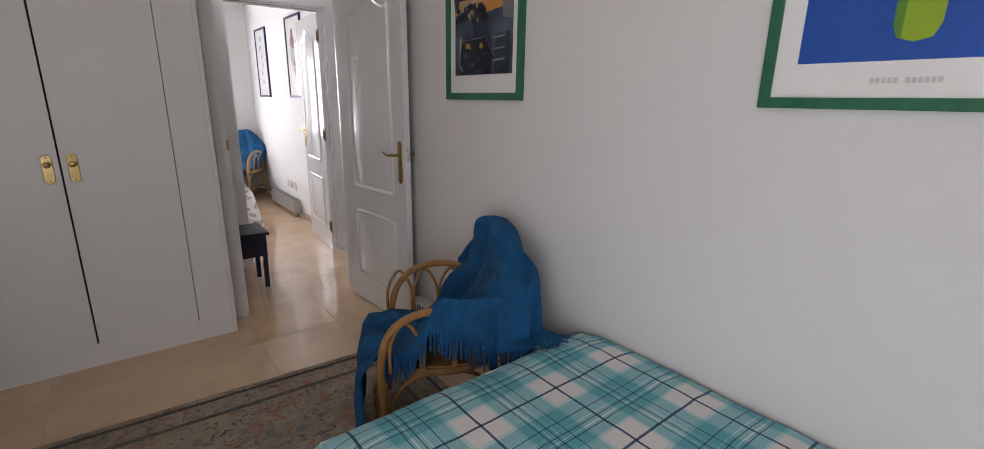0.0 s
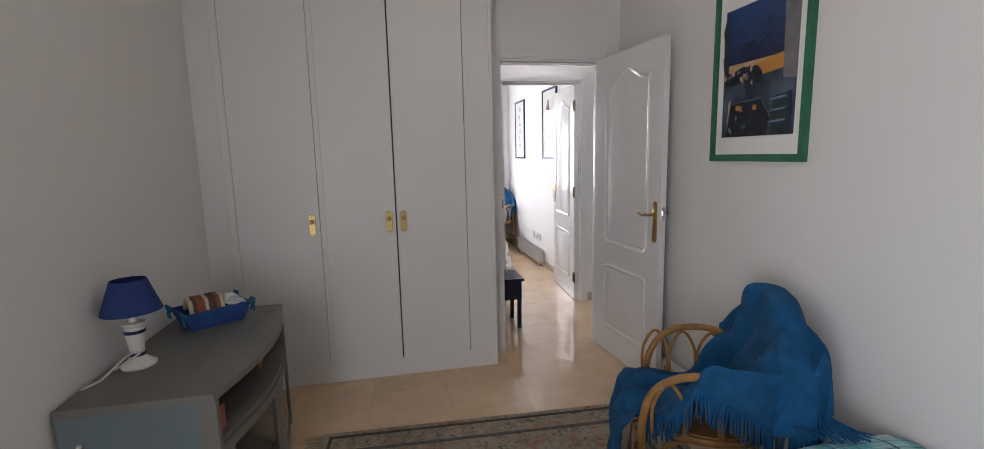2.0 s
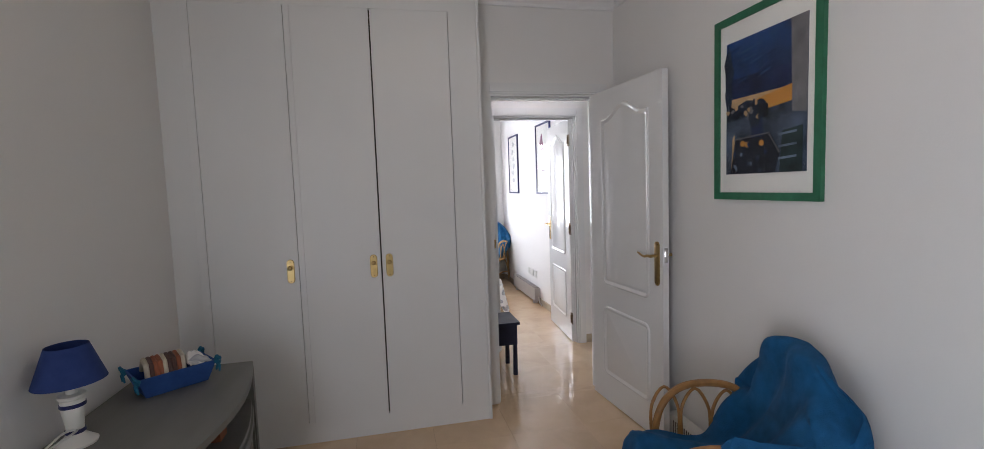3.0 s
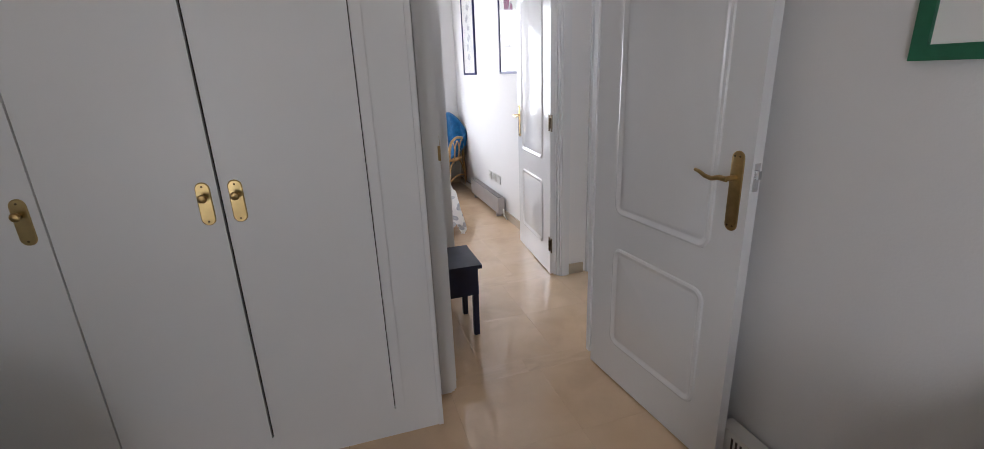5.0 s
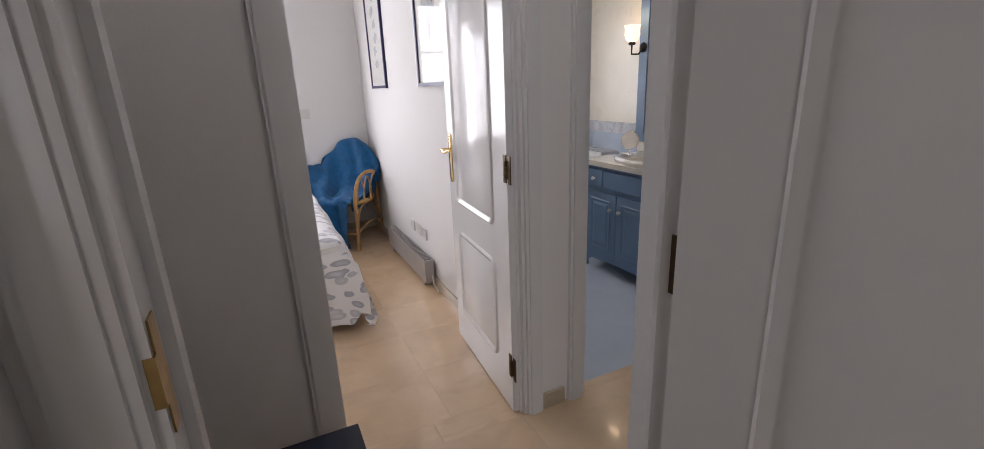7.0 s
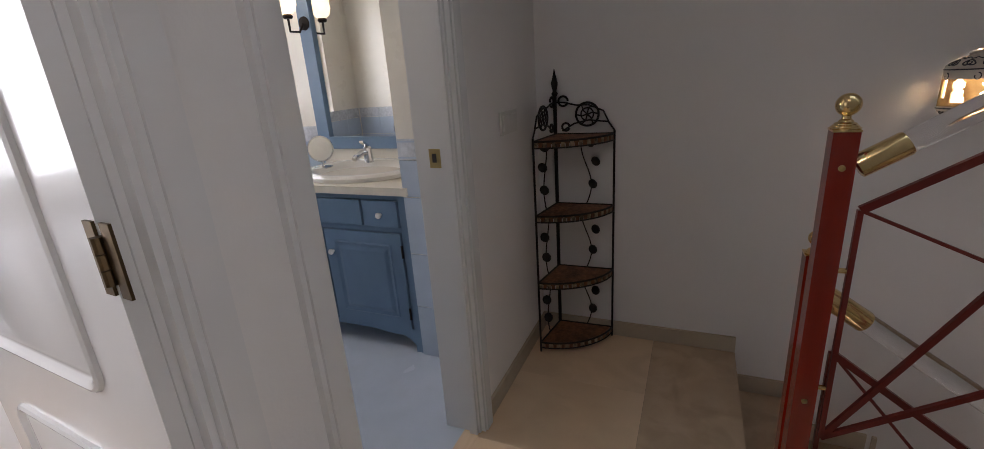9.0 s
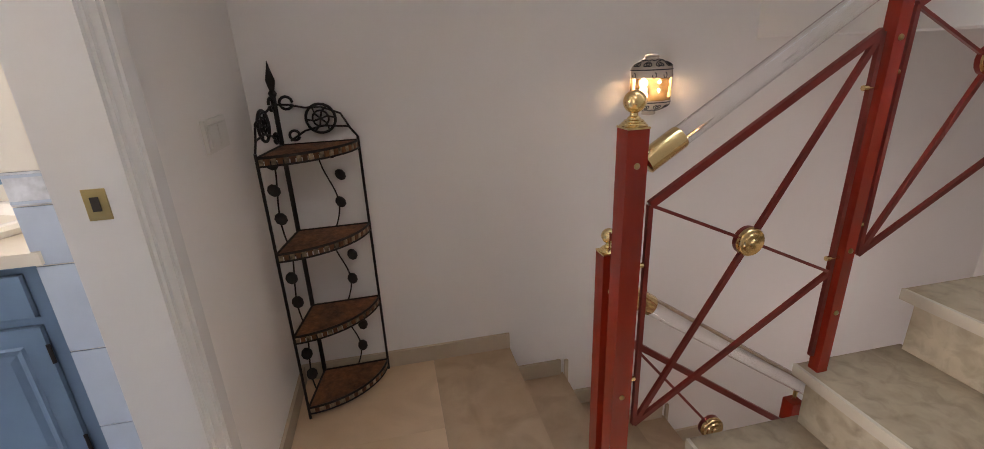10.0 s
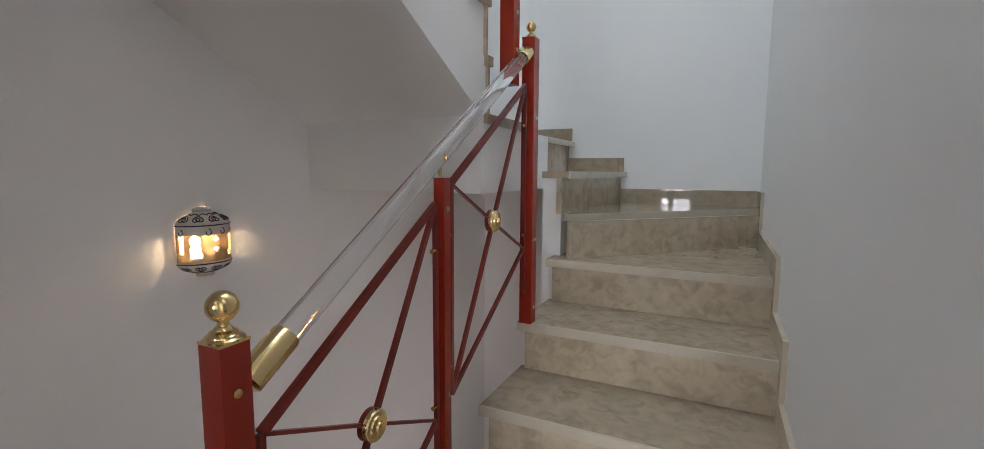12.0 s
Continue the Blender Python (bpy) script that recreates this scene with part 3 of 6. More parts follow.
def door_leaf(name, hinge, angle, width, height, label, handle_side, hinges_on):
    """A panelled leaf: u runs from the hinge to the free edge, its thickness is centred."""
    root = thing(name, (*hinge, 0), label, "door")
    c, s = math.cos(radians(angle)), math.sin(radians(angle))

    def put(u, v, h):
        return (hinge[0] + c * u - s * h, hinge[1] + s * u + c * h, v)
    T = 0.018

    def slab(u0, u1, v0, v1, h0, h1, bm):
        vs = box(bm, u0, h0, v0, u1, h1, v1)
        for v in vs:
            v.co = put(v.co.x, v.co.z, v.co.y)
    bm = bmesh.new()
    slab(0.003, width, 0.008, height, -T, T, bm)
    leaf = part("leaf", bm, M["lacquer"], root, bevel=0.002)
    prof = [(0.0, -0.0005), (0.003, 0.006), (0.010, 0.009), (0.018, 0.006), (0.025, 0.001), (0.030, 0.0005), (0.034, 0.002)]
    for side in (1, -1):
        for v0, v1, arch in ((0.185, 0.632, 0), (0.770, 1.880, 0.075)):
            bm = bmesh.new()
            moulding(bm, panel_outline(0.145, width - 0.112, v0, v1, 0.045, arch), lambda u, v, h: put(u, v, side * (T + h)), prof)
            part("panel", bm, M["lacquer"], leaf, smooth=True)
    for side in (1, -1):
        bm = bmesh.new()
        uc = width - 0.047
        plate = [(uc + 0.021 * math.cos(a), 1.005 + 0.070 + 0.021 * math.sin(a)) for a in [math.pi * k / 8 for k in range(9)]]
        plate += [(uc + 0.021 * math.cos(a), 1.005 - 0.125 + 0.021 * math.sin(a)) for a in [math.pi + math.pi * k / 8 for k in range(9)]]
        moulding(bm, plate, lambda u, v, h: put(u, v, side * (T + h)), [(0, 0), (0.001, 0.004), (0.004, 0.006)])
        hd = part("handle_plate", bm, M["brass"] if hinges_on == 2 else M["old_brass"], root, "aged brass back plate", smooth=True)
        bm = bmesh.new()
        sweep(bm, [put(uc, 1.020, side * (T + 0.004)), put(uc, 1.020, side * (T + 0.045))], 0.008, 10)
        sweep(bm, [put(uc - a, 1.020 + b, side * (T + 0.045 + d)) for a, b, d in ((-0.006, 0, 0), (0.02, 0.001, 0.002), (0.045, -0.006, 0.003), (0.07, -0.003, 0.002), (0.095, 0.006, 0.0), (0.115, 0.008, -0.004))],
              0.0085, 10, r_end=0.005)
        lever = bm
        for du, dv in ((-0.012, 0.078), (0.012, 0.078), (-0.012, -0.133), (0.012, -0.133)):
            bm = bmesh.new()
            n0 = Vector(put(0, 0, side)) - Vector(put(0, 0, 0))
            lathe(bm, [(0.0032, 0), (0.0030, 0.0012), (0.001, 0.0016)], put(uc + du * 0.75, 1.005 + dv * 0.97, side * (T + 0.0058)), 10, axis=n0)
            part("screw", bm, M["bronze"], hd, "small dark screw", smooth=True)
        bm = lever
        part("lever", bm, M["brass"] if hinges_on == 2 else M["old_brass"], hd, "curved brass lever", smooth=True)
    bm = bmesh.new()
    slab(width - 0.0005, width + 0.002, 0.985, 1.065, -0.010, 0.010, bm)
    slab(width + 0.002, width + 0.012, 1.020, 1.045, -0.006, 0.006, bm)
    part("latch", bm, M["steel"], root, "steel latch plate", bevel=0.001)
    for z in (0.22, 1.02, 1.79):
        bm = bmesh.new()
        side = 1 if hinges_on > 0 else -1
        ha, hb = sorted((side * T, side * (T + 0.004)))
        slab(0.006, 0.028, z - 0.050, z + 0.050, ha, hb, bm)
        slab(-0.034, -0.012, z - 0.050, z + 0.050, ha, hb, bm)
        slab(-0.012, 0.006, z - 0.024, z + 0.024, ha, hb, bm)
        for z0, z1 in ((-0.032, -0.011), (-0.010, 0.010), (0.011, 0.032)):
            sweep(bm, [put(-0.003, z + z0, side * (T + 0.007)), put(-0.003, z + z1, side * (T + 0.007))], 0.0075, 10)
        part("hinge", bm, M["bronze"], root, "dark bronze hinge")
    return root


door_frame("door_frame_bedroom", D1, YD, HY0, YD + 0.05, "white painted door frame with moulded architrave")
door_frame("door_frame_second_bedroom", D2, HY1, HY1 + 0.13, HY1 + 0.02, "white painted door frame with moulded architrave")
bath_frame = door_frame("door_frame_bathroom", D3, HY1, HY1 + 0.13, HY1 + 0.004, "white painted bathroom door frame", outer=(1, 0))
door_leaf("door_bedroom", (1.803, 3.385), -85.0, 0.735, 1.978, "open white panelled door with aged brass lever handle", 1, 1)
door_leaf("door_second_bedroom", (2.040, 4.362), 85.5, 0.725, 1.978, "open glossy white panelled door with brass lever handle", 1, 2)
strike = part("strike_plate", B((2.9165, 4.388, 0.952, 2.9215, 4.424, 1.008)), M["plate_brass"], bath_frame, "brass strike plate", bevel=0.001)
# flat dark patch on the plate, painted for the hole's shade
part("latch_hole_shade", B((2.9155, 4.400, 0.968, 2.9164, 4.414, 0.994)), M["gap_shade"], strike)


def window(name, x0, x1, z0, z1, y0, y1, label, along_y=False):
    """A white two-leaf window in a wall along x, or along y."""
    def B(*boxes):
        bm = bmesh.new()
        for b in boxes:
            box(bm, *((b[1], b[0], b[2], b[4], b[3], b[5]) if along_y else b))
        return bm
    root = thing(name, (y0, (x0 + x1) / 2, z0) if along_y else ((x0 + x1) / 2, y0, z0), label, "window", kind="structure")
    ym = (y0 + y1) / 2
    f = 0.045
    part("window_frame", B((x0, ym - 0.03, z0, x0 + f, ym + 0.03, z1), (x1 - f, ym - 0.03, z0, x1, ym + 0.03, z1), (x0 + f, ym - 0.03, z0, x1 - f, ym + 0.03, z0 + f),
                           (x0 + f, ym - 0.03, z1 - f, x1 - f, ym + 0.03, z1)), M["white_plastic"], root, bevel=0.003)
    xm = (x0 + x1) / 2
    part("mullion", B((xm - 0.04, ym - 0.028, z0 + f, xm + 0.04, ym + 0.028, z1 - f)), M["white_plastic"], root, bevel=0.003)
    zs = [z0 + f + (z1 - z0 - 2 * f) * k / 3 for k in range(4)]
    for a, b in ((x0 + f, xm - 0.04), (xm + 0.04, x1 - f)):
        for zm in zs[1:3]:
            part("glazing_bar", B((a, ym - 0.012, zm - 0.012, b, ym + 0.012, zm + 0.012)), M["white_plastic"], root)
        for za, zb in zip(zs, zs[1:]):
            p = part("pane", B((a, ym - 0.003, za + 0.012 * (za > zs[0]), b, ym + 0.003, zb - 0.012 * (zb < zs[3]))), M["glass"], root, "clear glass")
            p.visible_shadow = False
    return root


window("window_bedroom", BW[0], BW[1], BW[2], BW[3], XL - 0.12, XL, "tall white framed window letting in daylight", True)
window("window_second_bedroom", -0.10, 1.60, 0.75, 2.1, R2Y, R2Y + 0.14, "white framed window letting in bright daylight")
window("window_bathroom", 2.65, 3.35, 0.88, 1.85, 6.60, 6.74, "small white framed bathroom window")
sky_root = thing("window_skylight", (2.7, 2.25, TOP), "white framed skylight over the stairs", "window", kind="structure")
part("window_frame", B((2.15, 1.15, TOP + 0.03, 2.20, 3.35, TOP + 0.09), (3.20, 1.15, TOP + 0.03, 3.25, 3.35, TOP + 0.09), (2.20, 1.15, TOP + 0.03, 3.20, 1.20, TOP + 0.09), (2.20, 3.30, TOP + 0.03, 3.20, 3.35, TOP + 0.09), (2.20, 2.22, TOP + 0.03, 3.20, 2.28, TOP + 0.09)), M["white_plastic"], sky_root)
for ya, yb in ((1.20, 2.22), (2.28, 3.30)):
    p = part("pane", B((2.20, ya, TOP + 0.055, 3.20, yb, TOP + 0.062)), M["glass"], sky_root, "clear glass")
    p.visible_shadow = False

# ---- stairs ----
def slab_step(parent, poly, z, front, name="tread"):
    """One tread slab of 3 cm with its face edge."""
    bm = bmesh.new()
    prism(bm, poly, z - 0.03, z)
    return part(name, bm, M["grey_marble"], parent, bevel=0.003)


up = thing("staircase_up", (2.46, 3.2, 0), "grey-beige polished marble stairs climbing beside a red railing", "staircase", kind="structure")
XO = 2.895                                     # open end of the treads
for n in range(1, 6):
    y = 3.19 - GO * (n - 1)
    z = RISE * n
    part("riser", B((SX0, y - 0.055, z - RISE, XO - 0.02, y - 0.03, z - 0.03)), M["grey_marble"], up)
    part("tread", B((SX0, y - GO - 0.05, z - 0.03, XO, y - 0.008, z)), M["tread_marble"], up, bevel=0.002)
    part("nosing", B((SX0, y - 0.008, z - 0.031, XO + 0.001, y + 0.002, z + 0.0005)), M["nosing"], up, "pale front edge", bevel=0.003)
    part("stair_skirting", B((SX0, y - GO + 0.052 if n < 5 else 1.17, z, SX0 + 0.015, y - 0.0, z + 0.08)), M["skirt"], up, bevel=0.002)
    part("stair_skirting", B((SX0, y - 0.0, z - RISE, SX0 + 0.0152, y + 0.052, z + 0.08)), M["skirt"], up, bevel=0.002)
bm = bmesh.new()
poly = [(y, z) for n in range(1, 6) for y, z in ((3.19 - 0.055 - GO * (n - 1), RISE * (n - 1) - 0.001), (3.19 - 0.055 - GO * (n - 1), RISE * n - 0.031))]
poly += [(1.84, RISE * 5 - 0.031), (1.84, 0.60), (3.19 - 0.055, -0.12)]
for sx in (0,):
    lo = [bm.verts.new((SX0, y, z)) for y, z in poly]
    hi = [bm.verts.new((XO - 0.022, y, z)) for y, z in poly]
    bm.faces.new(lo), bm.faces.new(hi[::-1])
    for i in range(len(poly)):
        j = (i + 1) % len(poly)
        bm.faces.new((lo[j], lo[i], hi[i], hi[j]))
part("flight", bm, M["wall"], up, "white plastered underside and side of the flight")
bm = bmesh.new()
prism(bm, [(XO - 0.02, 1.965 - GO - 0.05), (SX0, 1.965 - GO - 0.05), (SX0, 1.0), (2.86, 1.60)][::-1], RISE * 5 - 0.03, RISE * 5)
part("tread", bm, M["tread_marble"], up)
# winders round the turn
z6, z7, z8 = RISE * 6, RISE * 7, RISE * 8


def winder(z, poly, face):
    """A winding tread with its riser under the edge face[0]-face[1]."""
    bm = bmesh.new()
    prism(bm, poly, z - 0.03, z)
    part("winder_tread", bm, M["tread_marble"], up, bevel=0.003)
    (xa, ya), (xb, yb) = face
    d = (Vector((xb, yb)) - Vector((xa, ya))).normalized()
    n = Vector((-d.y, d.x)) * 0.03
    bm = bmesh.new()
    prism(bm, [(xa + n.x, ya + n.y), (xb + n.x, yb + n.y), (xb + n.x * 1.8, yb + n.y * 1.8), (xa + n.x * 1.8, ya + n.y * 1.8)], z - RISE, z - 0.03)
    part("winder_riser", bm, M["grey_marble"], up)
    bm = bmesh.new()
    bar(bm, (xa - n.x * 0.05, ya - n.y * 0.05, z - 0.015), (xb - n.x * 0.05, yb - n.y * 0.05, z - 0.015), 0.012, 0.032)
    part("nosing", bm, M["nosing"], up, "pale front edge", bevel=0.002)


winder(z6, [(2.85, 1.865), (SX0, 1.04), (SX0, SY), (2.85, SY)], ((2.85, 1.865), (SX0, 1.04))[::-1])
winder(z7, [(2.83, 1.87), (2.76, SY), (3.14, SY), (3.14, 1.87)], ((2.76, SY), (2.83, 1.87))[::-1])
winder(z8, [(3.09, 2.05), (3.09, SY), (SX1, SY), (SX1, 2.44), (2.935, 2.44), (2.935, 2.05)], ((3.09, SY), (3.09, 2.05))[::-1])
part("stair_skirting", B((SX0, 1.10, z6 - RISE, SX0 + 0.0152, 1.17, z6 + 0.085)), M["skirt"], up, bevel=0.002)
part("stair_skirting", B((SX0, SY, z6, 2.80, SY + 0.015, z6 + 0.085), (SX0, SY + 0.015, z6, SX0 + 0.015, 1.10, z6 + 0.085),
                         (2.80, SY, z6 + 0.085, 2.815, SY + 0.015, z7 + 0.085)), M["tread_marble"], up, bevel=0.002)
part("stair_skirting", B((2.775, SY, z7, 3.12, SY + 0.014, z7 + 0.085)), M["tread_marble"], up, bevel=0.002)
part("stair_skirting", B((3.10, SY, z8, SX1, SY + 0.013, z8 + 0.085)), M["tread_marble"], up, bevel=0.002)
part("core_wall", B((2.865, SY + 0.02, -2.9, 2.95, 1.855, z7 - 0.03), (2.95, 1.75, 1.22, 3.09, 1.855, z7 - 0.03)), M["wall"], up, "white plastered core of the turn")
# upper flight
bm = bmesh.new()
UPPER = [2.42, 2.435, 2.58] + [2.58 + GO * k for k in range(1, 6)]      # riser lines, the first two pinched together at the turn
poly = [(1.80, 1.22), (2.46, 1.22), (2.46, 1.475), (4.33, 1.475 + 0.53 * 1.87)]
tops = []
for k, y in enumerate(UPPER):
    tops += [(y, z8 - 0.031 + RISE * k), (y, z8 - 0.031 + RISE * (k + 1))]
poly += [(4.33, z8 - 0.031 + RISE * 8)] + tops[::-1] + [(1.80, z8 - 0.031)]
lo = [bm.verts.new((2.95, y, z)) for y, z in poly]
hi = [bm.verts.new((SX1, y, z)) for y, z in poly]
bm.faces.new(lo), bm.faces.new(hi[::-1])
for i in range(len(poly)):
    j = (i + 1) % len(poly)
    bm.faces.new((lo[j], lo[i], hi[i], hi[j]))
part("upper_flight", bm, M["wall"], up, "white plastered soffit of the returning flight")
for k, y in enumerate(UPPER):
    z, back = z8 + RISE * (k + 1), (UPPER + [4.33])[k + 1]
    part("tread", B((2.935, y - 0.02, z - 0.031, SX1, min(4.33, back + 0.003), z)), M["tread_marble"], up, bevel=0.003)
    part("riser", B((2.94, y - 0.004, z - RISE, SX1, y + 0.009, z - 0.031)), M["grey_marble"], up)

down = thing("staircase_down", (3.3, 3.5, 0), "beige marble stairs leading down along the stairwell wall", "staircase", kind="structure")
for n in range(0, 9):
    y, z = 3.51 - 0.27 * n, -RISE * n
    x0 = 2.90
    part("tread", B((x0, y - 0.02 if n == 0 else y, z - 0.03, SX1, 3.8195 if n == 0 else y + 0.29, z)), M["brown_marble"], down, bevel=0.003)
    part("riser", B((x0, y + 0.012, z - RISE, SX1, y + 0.032, z - 0.03)), M["brown_marble"], down)
    part("stair_skirting", B((SX1 - 0.013, y - 0.275 + 0.02, z - RISE, SX1, y - 0.02 + 0.01, z - RISE + 0.075)), M["skirt"], down, bevel=0.002)
    part("stair_skirting", B((SX1 - 0.0135, y - 0.02, z - RISE + 0.075, SX1, y - 0.005, z + 0.07)), M["skirt"], down, bevel=0.002)
bm = bmesh.new()
poly = [(3.56, -0.05)] + [p for n in range(9) for p in ((3.525 - 0.27 * n, -RISE * n - 0.031), (3.525 - 0.27 * n, -RISE * (n + 1) - 0.031))] + [(1.1, -1.70), (1.1, -2.0), (3.56, -0.3)]
lo = [bm.verts.new((2.905, y, z)) for y, z in poly]
hi = [bm.verts.new((SX1, y, z)) for y, z in poly]
bm.faces.new(lo), bm.faces.new(hi[::-1])
for i in range(len(poly)):
    j = (i + 1) % len(poly)
    bm.faces.new((lo[j], lo[i], hi[i], hi[j]))
part("flight", bm, M["wall"], down, "white plastered flight")


# ---- railing ----
def ball_finial(parent, x, y, z, r=0.028):
    k = r / 0.0225
    c = 0.047 * k
    bm = bmesh.new()
    lathe(bm, [(q * k, h * k) for q, h in ((0.027, 0), (0.028, 0.0025), (0.024, 0.005), (0.0235, 0.007), (0.0195, 0.0095), (0.0195, 0.0115), (0.0135, 0.014), (0.0125, 0.0165),
                                            (0.0085, 0.020), (0.0078, 0.0245))] +
          [(r * math.sin(a), c - r * math.cos(a)) for a in [0.36 + (math.pi - 0.36) * j / 14 for j in range(15)]], (x, y, z), 22)
    return part("ball_finial", bm, M["brass"], parent, "polished brass ball on a ringed collar", smooth=True)


def post(parent, x, y, z0, z1, w=0.055, finial=True, studs=()):
    bm = B((x - w / 2, y - w / 2, z0, x + w / 2, y + w / 2, z1))
    p = part("post", bm, M["red"], parent, "square post of red-stained wood", bevel=0.004)
    if finial:
        bm = B((x - w / 2 - 0.001, y - w / 2 - 0.001, z1, x + w / 2 + 0.001, y + w / 2 + 0.001, z1 + 0.004))
        part("cap_plate", bm, M["brass"], p, "brass cap", bevel=0.001)
        ball_finial(p, x, y, z1 + 0.004, 0.0225 if x == RX and y > 3 else 0.018)
    for dz in studs:
        for dx in (-1,):
            bm = bmesh.new()
            lathe(bm, [(0.0065, 0), (0.0065, 0.002), (0.0045, 0.004), (0.001, 0.005)], (x - w / 2, y, dz), 12, axis=(-1, 0, 0))
            part("screw_cap", bm, M["old_brass"], p, "brass screw cap", smooth=True)
    return p


def cross_panel(parent, x, y0, y1, top0, top1, bot0, bot1, mid0, mid1, lower=None, boss=(0, 0)):
    """A railing panel: sloping top bar, a light cross bar and two stays meeting the boss."""
    def b(p, q, w=0.012, h=0.016, name="bar"):
        bm = bmesh.new()
        bar(bm, (x, *p), (x, *q), w, h)
        part(name, bm, M["red_bar"], parent, bevel=0.001)
    b((y0, top0), (y1, top1), w=0.011, h=0.017)
    b((y0, top0), (y0, bot0), name="upright_bar", w=0.011, h=0.011)
    b((y1, top1), (y1, bot1), name="upright_bar", w=0.011, h=0.011)
    b((y0, mid0), (boss[0], boss[1]), w=0.008, h=0.007)
    b((boss[0], boss[1]), (y1, mid1), w=0.008, h=0.007)
    b((y0, bot0), (y1, top1), w=0.010, h=0.013)
    b((y0, bot0), (y1, mid1), w=0.010, h=0.013)
    bm = bmesh.new()
    for sgn in (-1,):
        lathe(bm, [(0.034, 0.0), (0.034, 0.008), (0.031, 0.012), (0.024, 0.013), (0.022, 0.017), (0.012, 0.018), (0.010, 0.022), (0.002, 0.023)], (x - 0.006, boss[0], boss[1]), 24, axis=(-1, 0, 0))
    part("boss", bm, M["brass"], parent, "ringed brass boss", smooth=True)
    bm = bmesh.new()
    lathe(bm, [(0.034, 0.0), (0.034, 0.012), (0.02, 0.016), (0.002, 0.018)], (x - 0.006, boss[0], boss[1]), 24, axis=(1, 0, 0))
    part("boss_back", bm, M["red_bar"], parent, smooth=True)


RX = 2.862
rail = thing("stair_railing", (RX, 3.44, 0), "red railing with brass bosses and a clear acrylic handrail", "railing")
post(rail, RX, 3.425, 0.0, 1.052, 0.046, studs=(0.98, 0.42))
post(rail, RX, 2.842, 0.37, 1.277, 0.030, finial=False, studs=(1.20, 0.72, 0.55))
post(rail, RX, 2.252, 0.74, 1.750, 0.046, studs=(1.48, 1.05, 0.80))
cross_panel(rail, RX, 3.376, 2.874, 0.888, 1.213, 0.31, 0.42, 0.888, 0.662, boss=(3.124, 0.777))
cross_panel(rail, RX, 2.800, 2.300, 1.262, 1.585, 0.700, 0.86, 1.262, 1.022, boss=(2.562, 1.145))
for (y, z) in ((3.402, 0.75), (3.402, 0.45), (2.872, 1.10), (2.872, 0.70), (2.828, 1.13), (2.828, 0.78), (2.287, 1.45), (2.287, 1.07)):
    bm = bmesh.new()
    sweep(bm, [(RX, y - 0.02, z), (RX, y + 0.02, z)], 0.006, 8)
    part("spacer", bm, M["brass"], rail, "small brass spacer", smooth=True)
tube0, tube1 = Vector((RX, 3.396, 0.978)), Vector((RX, 2.285, 1.700))
td = (tube1 - tube0).normalized()
bm = bmesh.new()
sweep(bm, [tube0 + td * 0.080, tube1 - td * 0.03], 0.0225, 24)
part("handrail", bm, M["acrylic"], rail, "clear acrylic tube handrail", smooth=True)
for a, l in ((tube0, 0.092), (tube1 - td * 0.06, 0.06)):
    bm = bmesh.new()
    lathe(bm, [(0.020, 0), (0.0250, 0.003), (0.0250, l - 0.004), (0.0232, l)], a, 24, axis=td)
    part("socket", bm, M["brass"], rail, "polished brass handrail socket", smooth=True)
bm = bmesh.new()
sweep(bm, [(RX, 2.852, 1.28), (RX, 2.852, 1.305), (RX, 2.845, 1.312), (RX, 2.840, 1.332)], 0.005, 8)
part("handrail_stay", bm, M["brass"], rail, "thin brass stay", smooth=True)
# the railing of the flight below
RD = 2.945
rail2 = thing("lower_stair_railing", (RD, 3.42, -0.2), "red railing with clear handrail going down the stairs", "railing")
post(rail2, RD, 3.425, -0.17, 0.752, 0.042, studs=(0.66,))
post(rail2, RD, 2.80, -0.50, 0.19, 0.040, finial=False)
cross_panel(rail2, RD, 3.36, 2.83, 0.50, 0.115, -0.05, -0.45, 0.50, -0.10, boss=(3.08, 0.16))
bm = bmesh.new()
t0, t1 = Vector((RD, 3.398, 0.655)), Vector((RD, 2.0, -0.29))
dd = (t1 - t0).normalized()
sweep(bm, [t0 + dd * 0.1, t1], 0.024, 20)
part("handrail", bm, M["acrylic"], rail2, "clear acrylic tube handrail", smooth=True)
bm = bmesh.new()
lathe(bm, [(0.022, 0), (0.027, 0.003), (0.027, 0.11), (0.025, 0.113)], t0, 20, axis=dd)
part("socket", bm, M["brass"], rail2, "polished brass handrail socket", smooth=True)
bm = bmesh.new()
sweep(bm, [(RD, 2.80, 0.19), (RD, 2.80, 0.235)], 0.006, 8)
part("handrail_stay", bm, M["brass"], rail2, "thin brass stay", smooth=True)
# start of the railing of the returning flight
rail3 = thing("upper_stair_railing", (2.908, 2.33, 1.585), "red railing post of the returning flight", "railing")
post(rail3, 2.908, 2.33, 1.585, 2.70, 0.050, finial=False, studs=(1.70, 1.82))

